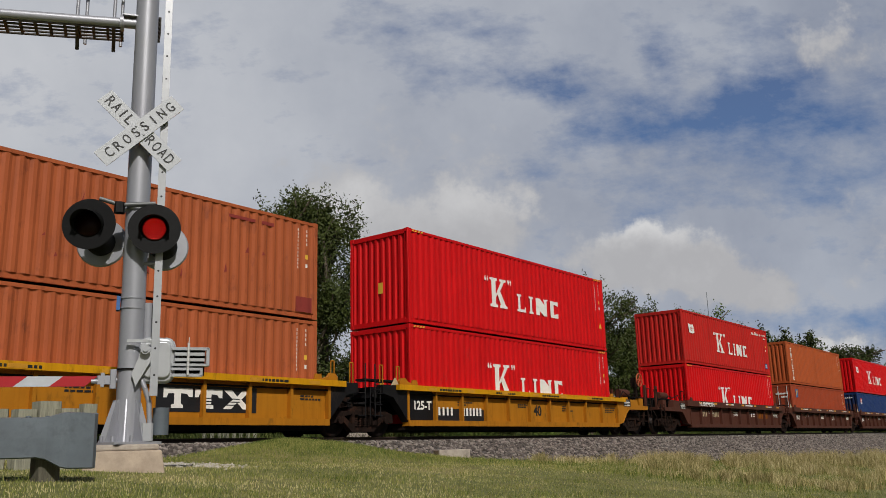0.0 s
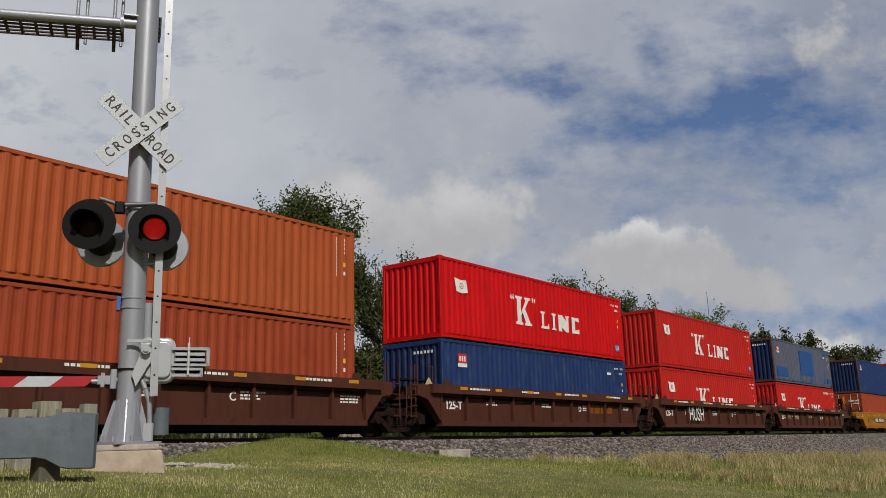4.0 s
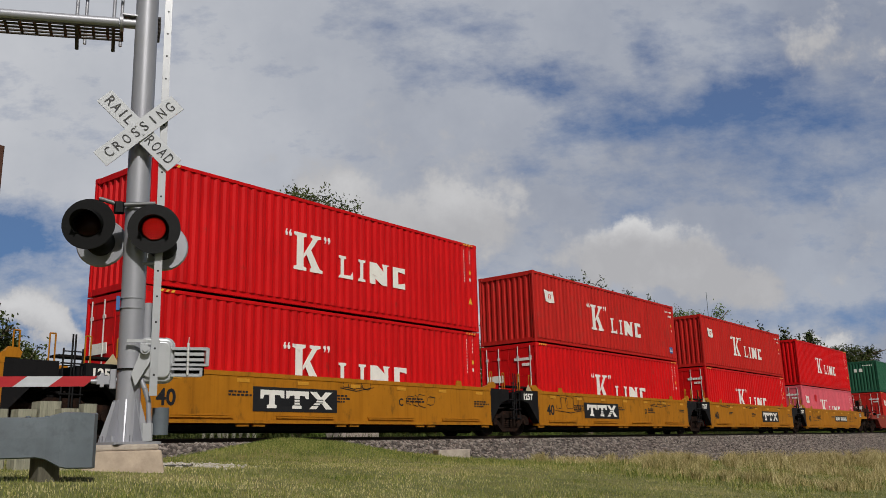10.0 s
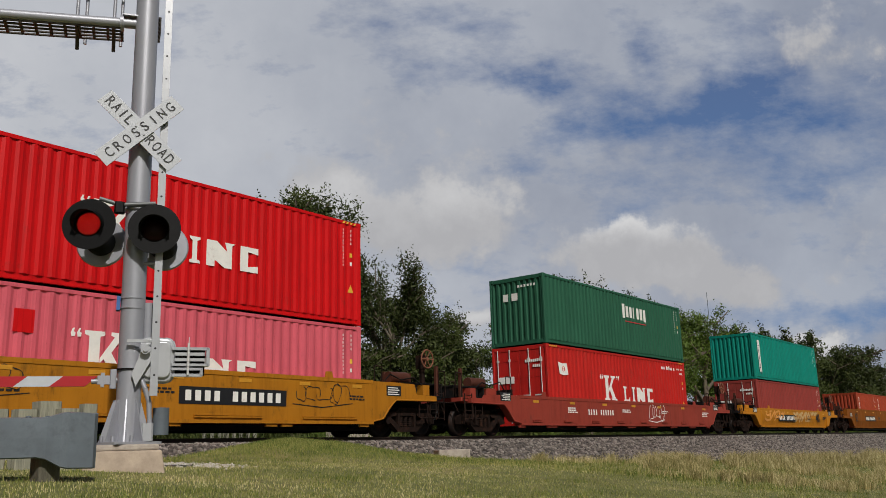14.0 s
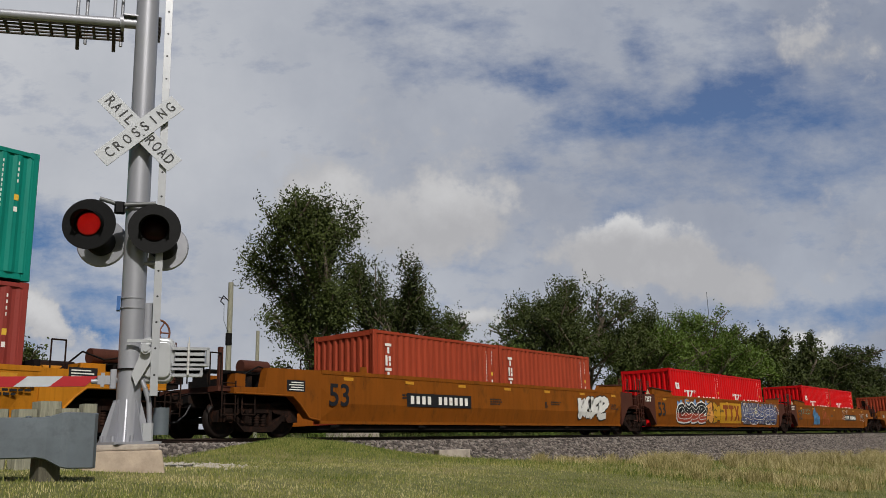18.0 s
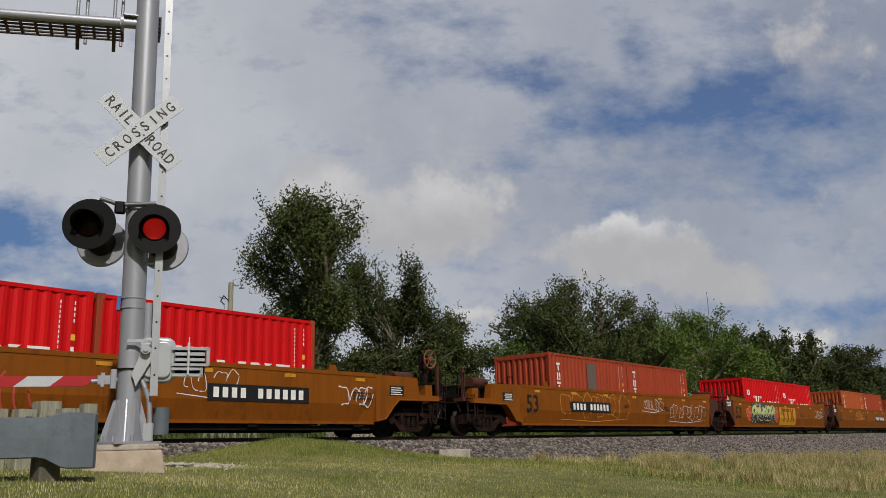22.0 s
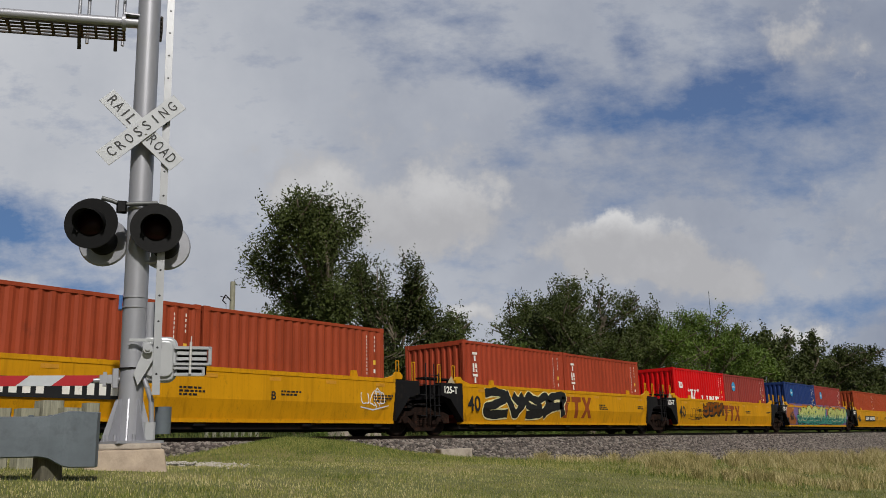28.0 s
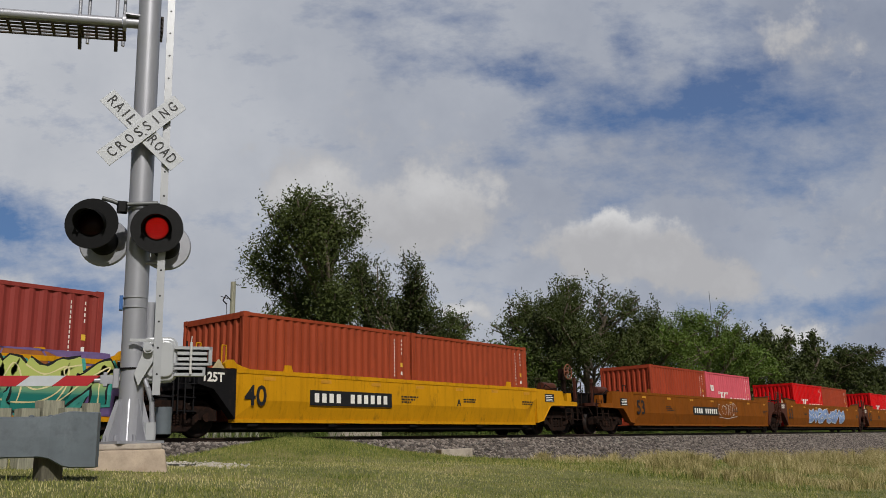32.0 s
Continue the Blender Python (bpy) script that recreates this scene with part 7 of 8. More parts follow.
    part("cantilever_pipe", Shape().tube(a0 + ca_ * 0.05, a0 + ca_ * 8.0, 0.066, 0.060, 16), M_GALV, th)
    part("stiffener", Shape().prism([(-0.10, cz + 0.06), (-0.31, cz + 0.06), (-0.31, cz + 0.08), (-0.10, cz + 0.08)], -0.09, 0.09, "y"), M_GALV, th).matrix_basis = face
    back_ = -f
    wk = Shape()
    for k in range(46):
        p = a0 + ca_ * (0.02 + 0.17 * k) - up * 0.07
        q = p + back_ * 0.36
        wk.tube(p, q, 0.022, n=4)
    for b in (0.0, 0.09, 0.18, 0.27, 0.36):
        wk.tube(a0 - up * 0.07 + back_ * b, a0 + ca_ * 7.9 - up * 0.07 + back_ * b, 0.016, n=4)
    part("walkway_grating", wk, M_GRATE, th, "dark steel walkway grating")
    for d in (0.12, 0.56, 1.9, 3.2, 4.5, 5.8, 7.1):
        p = a0 + ca_ * d
        part("walkway_bracket", Shape().path([p - up * 0.06, p - up * 0.10 + back_ * 0.25, p - up * 0.24 + back_ * 0.36], 0.024, 6), M_GRATE, th)
        part("railing_post", Shape().tube(p + back_ * 0.05, p + back_ * 0.05 + up * 0.9, 0.022, n=6), M_GALV, th)
        part("railing_post", Shape().tube(p + back_ * 0.48 - up * 0.1 + ca_ * -0.08, p + back_ * 0.48 + up * 0.9 + ca_ * -0.08, 0.022, n=6), M_GALV, th)
    for b, z in ((0.48, 0.22), (0.05, 0.55), (0.05, 0.9), (0.48, 0.9)):
        part("railing", Shape().tube(a0 + back_ * b + up * z - ca_ * 0.12, a0 + ca_ * 7.9 + back_ * b + up * z, 0.018, n=6), M_GALV, th)
    wl_ = Shape()
    for k in range(6):
        wl_.tube((0.14, 0.0, cz + 0.16 - 0.06 * k), (0.20, 0.05, cz + 0.16 - 0.06 * k), 0.012, n=4)
    wl_.path([(0.19, 0.05, cz + 0.2), (0.20, 0.06, cz), (0.20, 0.08, cz - 0.14)], 0.025, 5)
    part("ladder_stub", wl_, M_GRATE, th)
    return off_covers


OFF_COVERS = crossing_signal()


def footing():
    th = thing("mast_footing", "square weathered concrete footing under the mast", "footing", "", pose(MX, MY, 0, 0, 0, -31.5))
    g = ground_z(MX, MY)
    for name, low, high, z0, z1, m, label in (("pedestal", 0.45, 0.40, g - 0.1, MZ - 0.10, M_FOOT, "stained concrete block"), ("mortar_layer", 0.372, 0.365, MZ - 0.099, MZ - 0.03, M_CONC, "rough grey mortar bed")):
        s = Shape().add([(a * r, b * r, z) for r, z in ((low, z0), (high, z1)) for a, b in ((-1, -1), (1, -1), (1, 1), (-1, 1))],
                        [(3, 2, 1, 0), (4, 5, 6, 7), (0, 1, 5, 4), (1, 2, 6, 5), (2, 3, 7, 6), (3, 0, 4, 7)])
        bv = part(name, s, m, th, label).modifiers.new("edge", "BEVEL")
        bv.width, bv.segments = 0.02, 2


footing()


# ---- guardrail end beside the camera ----
def guardrail_build():
    # end of the rail and the way it runs, out of view
    e = Vector((4.36, 7.66, 0.0))
    way = Vector((-0.90, 0.44, 0.0)).normalized()
    out = Vector((-way.y, way.x, 0.0))
    if out.y > 0:
        out = -out
    th = thing("guardrail", "dull galvanised guardrail end on weathered wooden posts", "guardrail")
    zb, zt = -0.455, 0.02
    prof = [(0.0, 0.0), (0.035, 0.02), (0.08, 0.075), (0.08, 0.11), (0.02, 0.155), (0.08, 0.20), (0.08, 0.235), (0.035, 0.295), (0.0, 0.312)]
    s = Shape()
    vs = []
    dists = [0.33, 0.42, 5.0]
    for d in dists:
        for o, z in prof:
            p = e + way * d + out * o
            vs.append((p.x, p.y, zb + 0.090 + z * 1.17))
    n = len(prof)
    for i in range(len(dists) - 1):
        s.add(vs[i * n:(i + 2) * n], [(j, j + 1, n + j + 1, n + j) for j in range(n - 1)], False)
        s.add([(v[0] - out.x * 0.004, v[1] - out.y * 0.004, v[2]) for v in vs[i * n:(i + 2) * n]], [(n + j, n + j + 1, j + 1, j) for j in range(n - 1)], False)
    part("rail_beam", s, M_GALVDULL, th)
    # flared end shoe
    s = Shape()
    cols = []
    for d, bz, tz, o in ((0.85, 0.10, 0.445, 0.09), (0.50, 0.10, 0.445, 0.095), (0.42, 0.085, 0.45, 0.10), (0.36, 0.05, 0.468, 0.112), (0.30, 0.015, 0.486, 0.122), (0.24, 0.0, 0.492, 0.125), (0.02, -0.005, 0.480, 0.10), (-0.01, 0.0, 0.478, 0.04)):
        p = e + way * d
        cols.append([(p.x + out.x * q, p.y + out.y * q, zb + z) for q, z in ((0.0, tz + 0.012), (o, tz), (o * 1.04, (tz + bz) / 2), (o, bz), (o * 0.6, bz - 0.01))])
    m = len(cols[0])
    flat = [v for c in cols for v in c]
    s.add(flat, [(i * m + j, (i + 1) * m + j, (i + 1) * m + j + 1, i * m + j + 1) for i in range(len(cols) - 1) for j in range(m - 1)], False)
    s.add([(x - out.x * 0.006, y - out.y * 0.006, z) for x, y, z in flat], [(i * m + j + 1, (i + 1) * m + j + 1, (i + 1) * m + j, i * m + j) for i in range(len(cols) - 1) for j in range(m - 1)], True)
    part("end_shoe", s, M_GALVDULL, th)
    for d in (0.42, 0.58, 0.92, 1.4):
        p = e + way * d + out * 0.05
        part("bolt", Shape().lathe([(0.026, 0.0), (0.022, 0.012), (0.0, 0.018)], 10, "z", (p.x, p.y, zb + 0.452)), M_GALVDULL, th)
    for d, zt_, w, back in ((0.41, -0.20, 0.10, -0.11), (-0.02, 0.225, 0.078, -1.85), (0.20, 0.17, 0.105, -1.8), (0.41, 0.255, 0.12, -1.9), (0.63, 0.165, 0.105, -1.8), (0.89, 0.175, 0.085, -1.9)):
        p = e + way * d + out * back
        g = ground_z(p.x, p.y)
        s = Shape().box(p.x - w, p.x + w, p.y - w, p.y + w, g - 0.15, zt_, 0.02)
        # the front post has the rail's shade put into its wood colour
        ob = part("post", s, M_WOODPOST if back < -1 else M_WOODSHADED, th, "grey weathered wooden post" if back < -1 else "weathered wooden post darkened for the rail's shade")
    return th


guardrail_build()


# ---- small things by the track ----
def trackside():
    g = ground_z(17.2, 13.5)
    s = Shape().box(-0.42, 0.42, -0.22, 0.22, -0.2, 0.10, 0.03)
    ob = solid("concrete_block", s, M_CONC, "low pale concrete block in the grass edge", "concrete block", m=pose(17.2, 13.5, -0.50, 0, 0, -30))
    bv = ob.modifiers.new("edge", "BEVEL")
    bv.width, bv.segments = 0.02, 2
    # white slab and stakes beyond the track
    s = Shape().box(-1.15, 1.15, -0.4, 0.4, -0.6, 0.02, 0.03)
    solid("concrete_slab", s, M_CONC, "pale concrete slab beyond the track", "concrete slab", m=pose(25.4, 25.0, 0.46))
    th = thing("fence", "short row of weathered wooden stakes beyond the track", "fence")
    for k in range(7):
        x, y = 18.2 + 0.35 * k, 25.0 + 0.05 * k
        part("stake", Shape().box(x - 0.05, x + 0.05, y - 0.05, y + 0.05, ground_z(x, y) - 0.2, 0.42 + 0.05 * math.sin(k * 3.1), 0.01), M_WOODPOST, th)
    # utility poles
    for x, y, h, r, wire in ((26.7, 35.0, 8.9, 0.13, True), (28.5, 35.0, 6.6, 0.09, False)):
        p = thing("utility_pole", "slender weathered wooden utility pole", "utility pole", "poles beyond the track", pose(x, y, ground_z(x, y)))
        part("pole", Shape().tube((0, 0, -0.3), (0.06, 0, h), r * 1.15, r, 12), M_WOODPOST, p)
        if wire:
            b = Shape().path([(0, 0, h - 1.0), (-0.45, -0.1, h - 0.75), (-0.62, -0.1, h - 1.05), (-0.4, -0.1, h - 1.2)], 0.03, 6)
            b.path([(-0.3, -0.05, h - 0.9), (-0.75, -0.1, h - 0.85)], 0.02, 5)
            part("bracket", b, M_DARK, p, "dark metal bracket with insulators")
            part("wire", Shape().path([(-0.4, -0.1, h - 1.2), (-0.35, -0.05, h - 2.0), (-0.05, -0.05, h - 2.6), (0, -0.1, h - 5.5)], 0.012, 5), M_DARK, p, "hanging wire")
            part("pole_band", Shape().tube((0.02, 0, h - 3.2), (0.02, 0, h - 2.6), r * 1.25, n=10), M_DARK, p)
    a = thing("radio_mast", "very thin distant radio mast above the trees", "radio mast", "", pose(233.8, 90.0, -1))
    part("antenna", Shape().tube((0, 0, 0), (0, 0, 42.0), 0.16, 0.07, 6), M_GALVDULL, a)


trackside()


# ---- trees ----
def leaf_mesh(points, size, rng, name, up_bias=0.3):
    """Small pointed leaves at the points."""
    n = len(points)
    c = np.asarray(points)
    d = rng.normal(size=(n, 3))
    d[:, 2] -= 0.2
    d /= np.linalg.norm(d, axis=1)[:, None]
    e = rng.normal(size=(n, 3))
    e -= (e * d).sum(1)[:, None] * d
    e /= np.linalg.norm(e, axis=1)[:, None]
    l = size * rng.uniform(0.6, 1.4, (n, 1))
    w = l * rng.uniform(0.35, 0.55, (n, 1))
    v = np.empty((n, 4, 3))
    v[:, 0], v[:, 2] = c - d * l * 0.5, c + d * l * 0.5
    v[:, 1], v[:, 3] = c + e * w * 0.5, c - e * w * 0.5
    me = bpy.data.meshes.new(name)
    me.vertices.add(n * 4)
    me.vertices.foreach_set("co", v.reshape(-1))
    me.loops.add(n * 4)
    me.loops.foreach_set("vertex_index", np.arange(n * 4))
    me.polygons.add(n)
    me.polygons.foreach_set("loop_start", np.arange(n) * 4)
    me.update(calc_edges=True)
    return me


def tree_meshes(seed, height, width, leaves, size, lean=0.0, drop=0.0, taper=0.22):
    """Trunk with limbs, and a ragged crown of leaf sprays along the twigs."""
    rng = np.random.default_rng(seed)
    wood = Shape()
    tips = []
    r0 = 0.018 * height + 0.05

    def grow(p, d, length, r, depth):
        q = p + d * length
        wood.tube(p, q, r, r * 0.62, 7 if depth < 2 else 4, caps=False)
        if depth >= 1:
            for f in (0.35, 0.6, 0.85):
                tips.append((p + (q - p) * f, length * (0.36 if depth < 3 else 0.5)))
        if depth == 3:
            tips.append((q, length * 0.55))
            return
        k = 3 if depth else 6
        for i in range(k + (1 if rng.random() < 0.5 else 0)):
            a = rng.uniform(0, 6.283)
            spread = rng.uniform(0.35, 0.95) if depth else rng.uniform(0.25, 0.8)
            u = Vector((math.cos(a) * width / height * 2.1, math.sin(a) * width / height * 2.1, 0)) * spread
            nd = (d * rng.uniform(0.75, 1.1) + u + Vector((0, 0, rng.uniform(0.0, 0.25)))).normalized()
            f = rng.uniform(0.55, 1.0) if depth else rng.uniform(0.25, 1.0)
            grow(p + (q - p) * f, nd, length * rng.uniform(0.5, 0.72), r * 0.62 * (1 if f > 0.8 else 0.8), depth + 1)
    trunk_l = height * 0.42
    grow(Vector((0, 0, -0.3)), Vector((lean, 0.02, 1)).normalized(), trunk_l, r0, 0)
    # fit the tips to the height that is wanted
    top = max(t[0].z for t in tips) + 0.9
    half = np.percentile([abs(t[0].x) for t in tips], 97) + 0.9
    kz, kx = height / top, (width / 2) / half
    wood.v = [(x * kx, y * kx, z * kz) for x, y, z in wood.v]
    pts = []
    w = np.array([t[1] for t in tips])
    counts = np.maximum(4, (leaves * w / w.sum())).astype(int)
    for (t, rad), n in zip(tips, counts):
        if rng.random() < 0.10 + drop:
            continue
        c = np.array([t.x * kx, t.y * kx, t.z * kz])
        sub = rng.normal(size=(max(1, n // 16), 3)) * rad * np.array([kx, kx, kz * 0.8]) * 0.42
        for s_ in sub:
            # a spray of leaves along one twig
            d = s_ + rng.normal(size=3) * 0.5 + (0, 0, 0.25)
            d /= np.linalg.norm(d) + 1e-6
            pts.append(c + s_ + rng.uniform(-1.4, 1.4, (16, 1)) * d * 0.42 + rng.normal(size=(16, 3)) * (0.12 + size * 0.35))
    pts = np.concatenate(pts)
    pts = pts[pts[:, 2] > height * 0.06]
    # the crown narrows towards its top
    narrow = 1 - taper * np.clip(pts[:, 2] / height - 0.45, 0, 0.55) / 0.55
    pts[:, 0] = pts[:, 0] * narrow + lean * 6 * (1 - narrow)
    pts[:, 1] *= narrow
    wood.v = [(x * (1 - taper * max(0.0, min(0.55, z / height - 0.45)) / 0.55), y, z) for x, y, z in wood.v]
    return wood.mesh("trunk"), leaf_mesh(pts, size, rng, "crown")


def tree(x, y, height, width, seed, light=False, leaves=9000, size=0.34, label="", lean=0.0, drop=0.0):
    g = ground_z(x, y)
    th = thing("tree", label or "broad-leaved tree with dense ragged green crown", "tree", "trees behind the track", pose(x, y, g))
    key = ("tree", seed, round(height, 1), round(width, 1), leaves, size)
    tm, cm = cached(key, lambda: tree_meshes(seed, height, width, leaves, size, lean=lean, drop=drop))
    part("trunk", tm, M_BARK, th)
    part("crown", cm, M_LEAF_L if light else M_LEAF, th, "light green leaves" if light else "dark green leaves")
    return th


def woods():
    tree(38.3, 40.0, 18.2, 9.8, 11, False, 66000, 0.21, "tall elm-like tree with open dark green crown", -0.02, 0.06)
    tree(44.3, 40.5, 15.4, 9.6, 12, False, 40000, 0.21, "slender tree with ragged dark crown", 0.03, 0.12)
    tree(49.2, 41.0, 12.6, 6.4, 13, False, 22000, 0.21, "small tree with ragged crown")
    tree(52.4, 41.0, 11.4, 5.4, 14, False, 16000, 0.21)
    row = [(36.0, 6.5, 5.0, 0), (41.5, 8.5, 6.0, 0), (47.0, 8.0, 5.5, 0), (51.0, 7.5, 5.5, 0), (55.0, 8.8, 4.5, 0), (57.8, 9.6, 6.8, 1), (62.3, 13.0, 8.0, 0), (67.0, 16.1, 8.5, 0), (73.0, 17.0, 9.0, 0),
           (79.5, 14.8, 8.0, 0), (86.0, 14.4, 9.0, 1), (92.0, 14.6, 9.0, 1), (98.2, 16.0, 10.0, 1), (105.5, 14.4, 9.5, 1), (113.5, 15.4, 10.0, 1), (124.0, 16.8, 11.0, 0), (136.5, 17.3, 11.0, 0),
           (146.0, 14.8, 10.0, 0), (156.0, 16.2, 12.0, 0), (168.0, 14.8, 11.0, 0), (181.0, 15.2, 12.0, 0), (200.0, 16.6, 13.0, 0), (216.0, 16.0, 13.0, 0), (236.0, 16.5, 14.0, 0), (258.0, 16.0, 15.0, 0), (38.8, 7.6, 6.0, 0)]
    for i, (x, h, w, li) in enumerate(row):
        tree(x, 40.0 + 1.5 * math.sin(i * 1.9), h, w * 1.38, 30 + i, bool(li), (30000 if x < 110 else 20000) if h > 10 else 14000, 0.25 if x < 110 else 0.42)
    # undergrowth closes the row towards the ground
    for i in range(26):
        x = 38.0 + 3.1 * i + i * i * 0.12
        h = 3.6 + 1.3 * math.sin(i * 2.3)
        th = thing("shrub", "dense low green shrub under the trees", "shrub", "shrubs behind the track", pose(x, 37.5 + math.sin(i * 1.3), ground_z(x, 37.5)))
        tm, cm = cached(("shrub", i % 5), lambda: tree_meshes(200 + i % 5, 4.2, 6.0, 11000, 0.27))
        part("stem", tm, M_BARK, th)
        part("foliage", cm, M_LEAF if i % 3 else M_LEAF_L, th)
    # a far hedge closes the view under the cars
    rng = np.random.default_rng(77)
    n = 60000
    hx = 12 + 330 * rng.random(n) ** 1.5
    top = np.array([2.5 + 0.7 * noise.noise((float(a) * 0.12, 3.0, 0.0)) + 0.5 * noise.noise((float(a) * 0.5, 9.0, 0.0)) for a in hx])
    pts = np.column_stack([hx, 60 + 2.5 * rng.random(n), -0.8 + top * rng.random(n) ** 0.8])
    solid("hedge", leaf_mesh(pts, 0.75, rng, "hedge"), M_LEAF, "low dark hedge far beyond the track", "hedge", "stuff")
    # small trees far to the side of the road
    tree(18.9, 40.0, 6.9, 4.0, 81, False, 11000, 0.19, "small roadside tree with loose crown", 0.0, 0.1)
    tree(15.2, 44.0, 7.2, 4.0, 82, False, 11000, 0.19)
    tree(17.6, 42.0, 9.0, 5.0, 83, False, 700, 0.25, "nearly bare tree with thin twigs", 0.0, 0.55)
    tree(20.4, 40.5, 5.2, 2.6, 84, False, 1600, 0.30)


woods()


# ---- grass ----
def grass():
    rng = np.random.default_rng(8)

    def blades(n, pick, hmin, hmax, width, name, m, label, bend=0.5):
        pos, tallness = [], []
        while len(pos) < n:
            got = pick()
            x, y = got[0], got[1]
            z = ground_z(x, y)
            if ballast_top(x, y) > z + 0.02:
                continue
            pos.append((x, y, z))
            tallness.append(got[2] if len(got) > 2 else 1.0)
        p = np.array(pos)
        a = rng.uniform(0, 6.283, n)
        h = rng.uniform(hmin, hmax, n) * np.array(tallness)
        dx, dy = np.cos(a) * width * 0.5, np.sin(a) * width * 0.5
        b = rng.uniform(0, 6.283, n)
        lean = h * bend * rng.uniform(0.1, 1.0, n)
        v = np.empty((n, 5, 3))
        v[:, 0] = p + np.column_stack([dx, dy, np.full(n, -0.01)])
        v[:, 1] = p - np.column_stack([dx, dy, np.full(n, 0.01)])
        midp = p + np.column_stack([np.cos(b) * lean * 0.3, np.sin(b) * lean * 0.3, h * 0.55])
        v[:, 2] = midp - np.column_stack([dx, dy, np.zeros(n)]) * 0.7
        v[:, 3] = midp + np.column_stack([dx, dy, np.zeros(n)]) * 0.7
        v[:, 4] = p + np.column_stack([np.cos(b) * lean, np.sin(b) * lean, h])
        base = np.arange(n)[:, None] * 5
        quads = (base + np.array([0, 1, 2, 3])).tolist()
        tris = (base + np.array([3, 2, 4])).tolist()
        me = bpy.data.meshes.new(name)
        me.from_pydata(v.reshape(-1, 3).tolist(), [], quads + tris)
        solid(name, me, m, label, "grass", "stuff")

    def gmat(name, a, b, c):
        m = bpy.data.materials.new(name)
        m.use_nodes = True
        nt = m.node_tree
        geo = nt.nodes.new("ShaderNodeNewGeometry")
        ramp = nt.nodes.new("ShaderNodeValToRGB")
        ramp.color_ramp.elements[0].color, ramp.color_ramp.elements[1].color = rgb(a), rgb(c)
        e = ramp.color_ramp.elements.new(0.5)
        e.color = rgb(b)
        tc = nt.nodes.new("ShaderNodeTexCoord")
        n1 = noise_out(nt, tc.outputs["Object"], 0.6, 4, 0.6)
        ad = nt.nodes.new("ShaderNodeMath")
        ad.operation = "MULTIPLY_ADD"
        ad.inputs[1].default_value, ad.inputs[2].default_value = 0.85, 0.0
        nt.links.new(geo.outputs["Random Per Island"], ad.inputs[0])
        ad2 = nt.nodes.new("ShaderNodeMath")
        ad2.operation = "MULTIPLY_ADD"
        ad2.inputs[1].default_value = 1.3
        nt.links.new(n1, ad2.inputs[0])
        sub = nt.nodes.new("ShaderNodeMath")
        sub.operation = "SUBTRACT"
        sub.inputs[1].default_value = 0.58
        nt.links.new(ad.outputs[0], sub.inputs[0])
        nt.links.new(sub.outputs[0], ad2.inputs[2])
        nt.links.new(ad2.outputs[0], ramp.inputs[0])
        bs = nt.nodes["Principled BSDF"]
        nt.links.new(ramp.outputs[0], bs.inputs["Base Color"])
        bs.inputs["Roughness"].default_value = 0.75
        bs.inputs["Specular IOR Level"].default_value = 0.2
        return m

    lawn = gmat("lawn_blades", "48541f", "858745", "cdc092")
    weeds = gmat("weed_blades", "3f5226", "566330", "74743f")
    dry = gmat("dry_blades", "73713e", "a89a68", "cfc095")
    green = gmat("green_tuft_blades", "435420", "747e3b", "a89f62")

    def near():
        if rng.random() < 0.2:
            r, a = 0.9 + 15.0 * rng.random() ** 0.6, rng.uniform(0, 6.283)
            return r * math.cos(a), r * math.sin(a)
        r = 5.5 + 18.5 * rng.random() ** 1.15
        a = radians(rng.uniform(5, 71))
        return r * math.cos(a), r * math.sin(a)
    blades(170000, near, 0.012, 0.036, 0.006, "lawn_grass", lawn, "short mown grass with dry patches")

    def mound():
        return 12.3 + abs(rng.normal()) * 3.0 if rng.random() < 0.6 else 12.3 - abs(rng.normal()) * 1.1, rng.normal(13.4, 0.9)
    blades(34000, mound, 0.03, 0.085, 0.007, "verge_grass", green, "longer green grass on the bank by the track")

    clumps = []
    while len(clumps) < 300:
        az, r = radians(rng.uniform(5, 33)), 15.5 + abs(rng.normal()) * 2.5 + 46 * rng.random() ** 1.3
        x, y = r * math.cos(az), r * math.sin(az)
        if y < 13.8 and (x > 19 or az < radians(27)) and noise.noise((x * 0.35, y * 0.5, 7.0)) > 0.10 - 0.014 * (r - 15):
            clumps.append((x, y, rng.uniform(0.5, 1.15) * min(1.0, 0.34 + 0.022 * (x - 14)), rng.uniform(0.3, 1.3)))

    def tall():
        c = clumps[int(rng.integers(len(clumps)))]
        k = (0.13 + 0.004 * c[0]) * c[3]
        return c[0] + rng.normal() * k * 0.85, c[1] + rng.normal() * k * 0.7, c[2]
    blades(80000, tall, 0.16, 0.66, 0.011, "dry_grass", dry, "tall straw-coloured dry grass along the ditch", 0.9)
    def tuft():
        c = tufts[int(rng.integers(len(tufts)))]
        return c[0] + rng.normal() * 0.10, c[1] + rng.normal() * 0.10, c[2]
    tufts = []
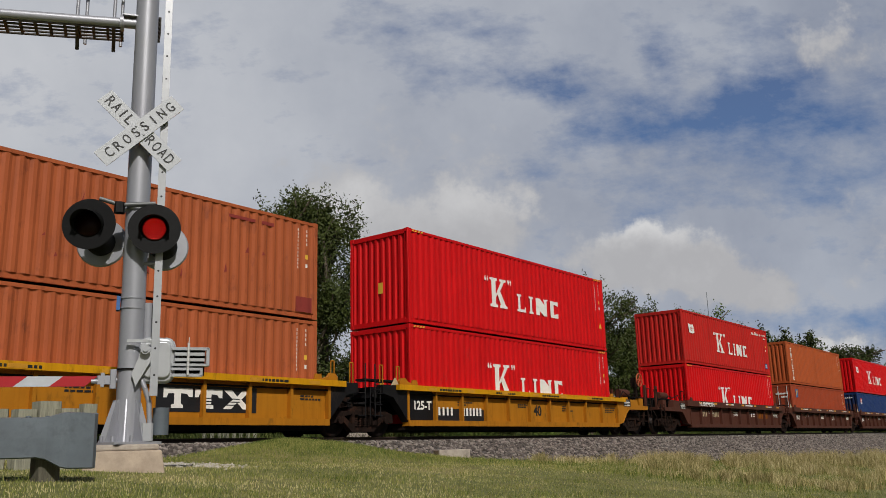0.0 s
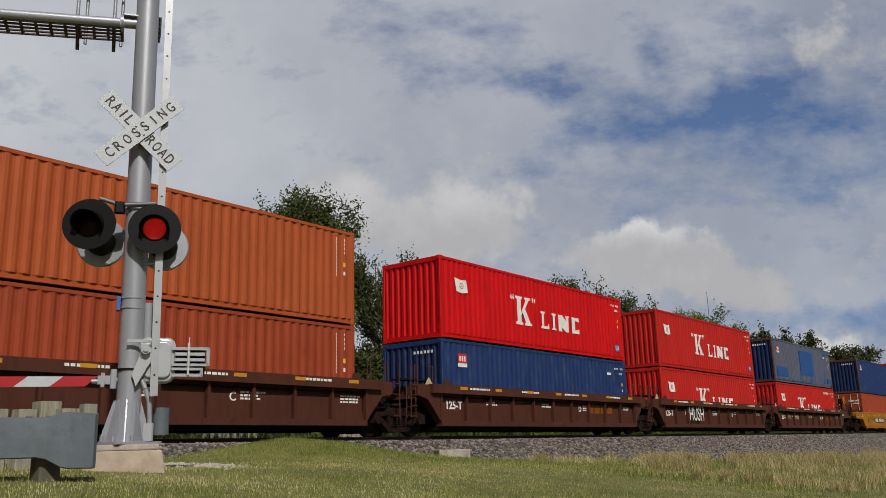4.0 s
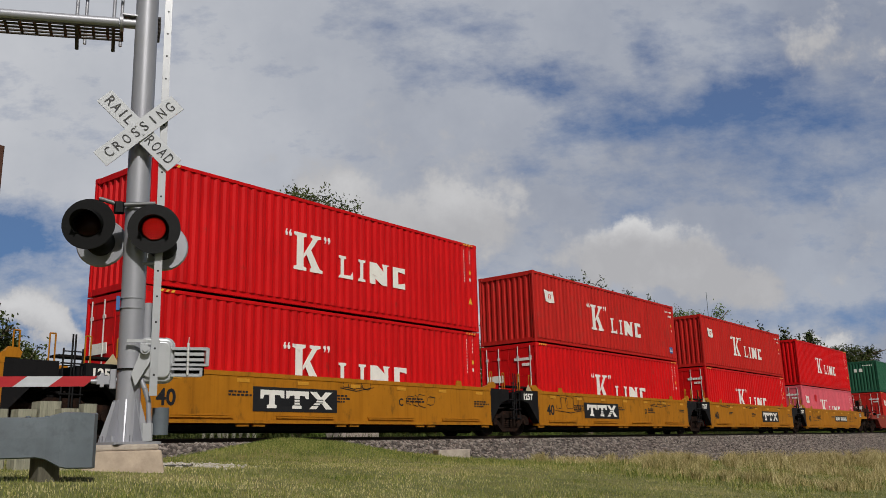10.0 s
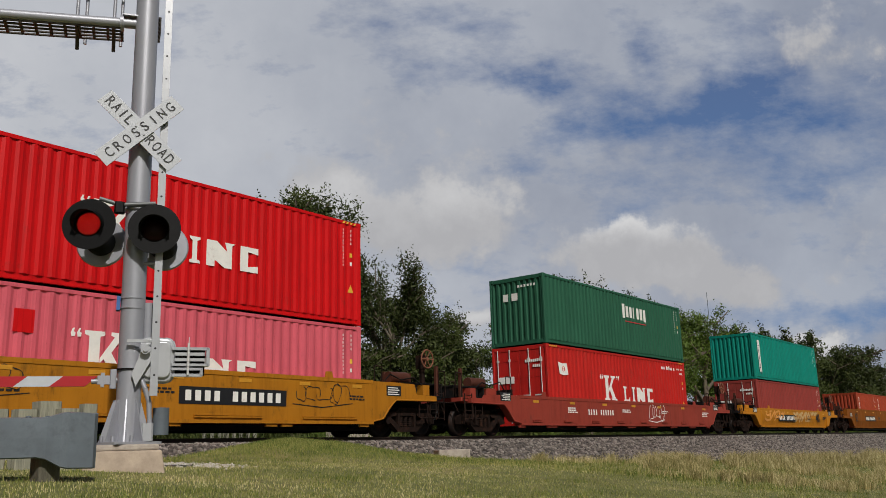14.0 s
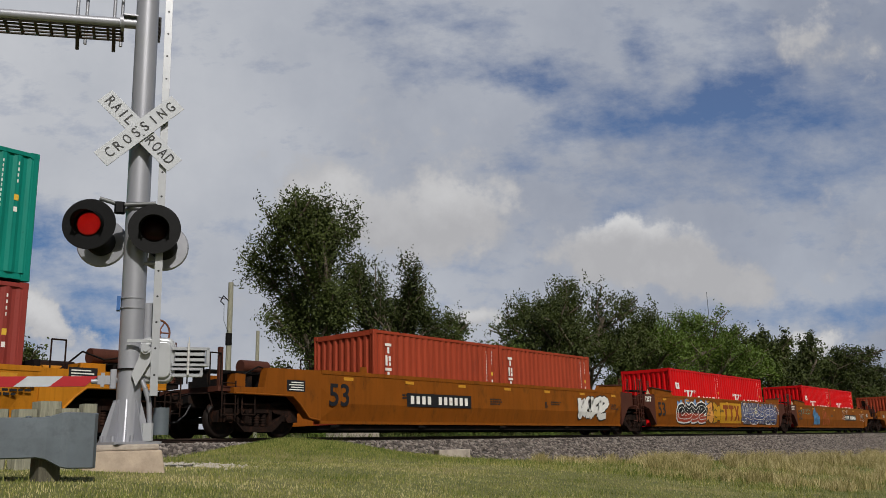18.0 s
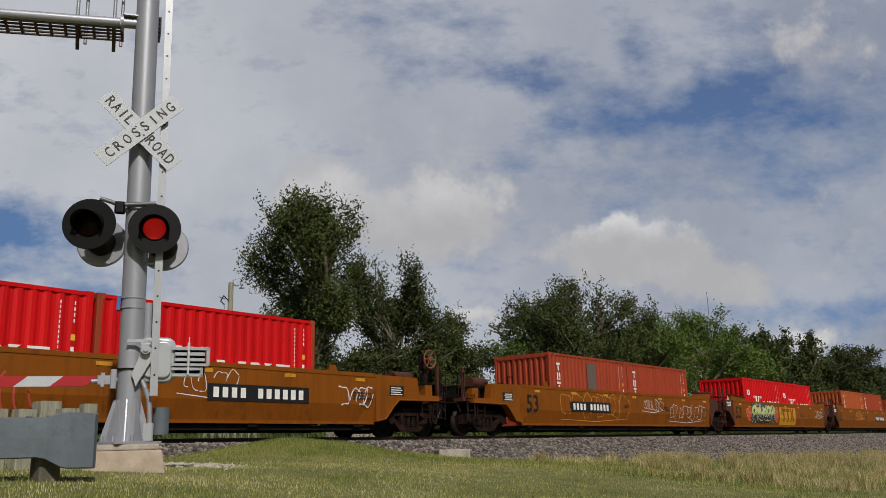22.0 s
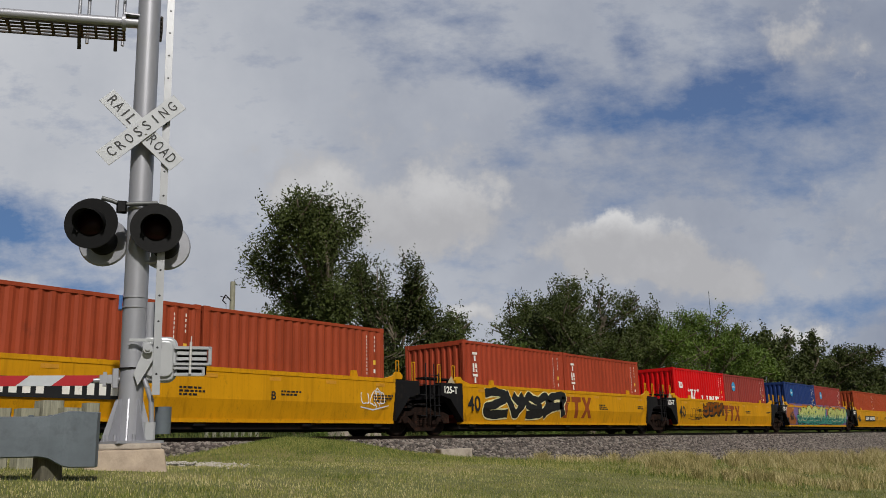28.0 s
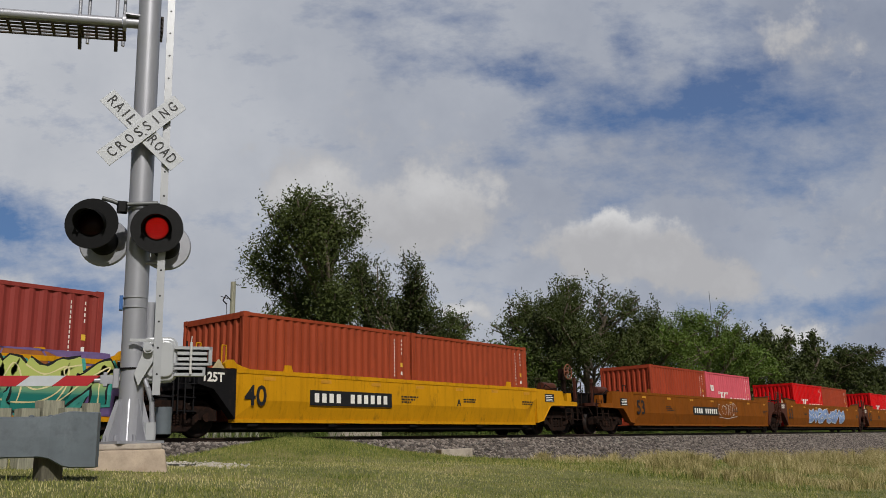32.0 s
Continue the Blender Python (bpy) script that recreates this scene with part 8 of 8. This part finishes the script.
    while len(tufts) < 260:
        x, y = near()
        if math.hypot(x, y) > 6.5:
            tufts.append((x, y, rng.uniform(0.5, 1.3)))
    blades(14000, tuft, 0.03, 0.09, 0.006, "lawn_tufts", green, "scattered longer tufts in the mown grass", 0.9)
    blades(30000, lambda: (4 + 150 * rng.random() ** 1.4, rng.uniform(21.5, 28)), 0.5, 1.25, 0.05, "trackside_weeds", weeds, "dark green weeds beyond the track", 0.5)
    blades(34000, lambda: (13 + 60 * rng.random() ** 1.3, rng.uniform(4, 13.8)), 0.03, 0.14, 0.010, "ditch_grass", green, "uneven green grass in the ditch", 1.0)


grass()


# ---- movement ----
def motions():
    walk(backdrop, [(t, sky_pose(t)) for t in (0.0, 8.0, 16.0, 24.0, 32.0)])
    for th, x, y, z in MOVERS:
        walk(th, [(t, pose(x - gone(t), y, z)) for t, _ in TRAVEL])
    # wheels roll while they are near the crossing
    r = 0.43
    for w, dx, start in WHEELS:
        spin, last, rows = 0.0, 0.0, [(0.0, 0.0)]
        for i in range(0, 32 * 30 + 1):
            t = i / 30
            x = start - gone(t)
            step = gone(t) - last
            last = gone(t)
            if -4 < x < 85 and i:
                spin += step / r
                rows.append((t, spin))
        rows.append((32.0, spin)) if rows[-1][0] < 31.99 else None
        walk(w, [(t, Matrix.Translation((dx, 0, r)) @ Matrix.Rotation(-a, 4, "Y")) for t, a in rows])
    # the flashers: added covers slide in turn before the lit diodes to darken them
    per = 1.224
    for v, on, off in ((OFF_COVERS[1], 0.0, 0.52), (OFF_COVERS[0], 0.53, 1.12)):
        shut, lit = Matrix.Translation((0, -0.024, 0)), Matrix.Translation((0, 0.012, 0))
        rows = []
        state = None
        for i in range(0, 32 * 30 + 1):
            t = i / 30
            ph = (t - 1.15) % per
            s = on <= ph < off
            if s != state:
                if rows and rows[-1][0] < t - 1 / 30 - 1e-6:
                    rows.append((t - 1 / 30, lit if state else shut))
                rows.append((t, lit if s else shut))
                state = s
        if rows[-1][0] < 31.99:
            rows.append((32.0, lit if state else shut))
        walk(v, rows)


motions()
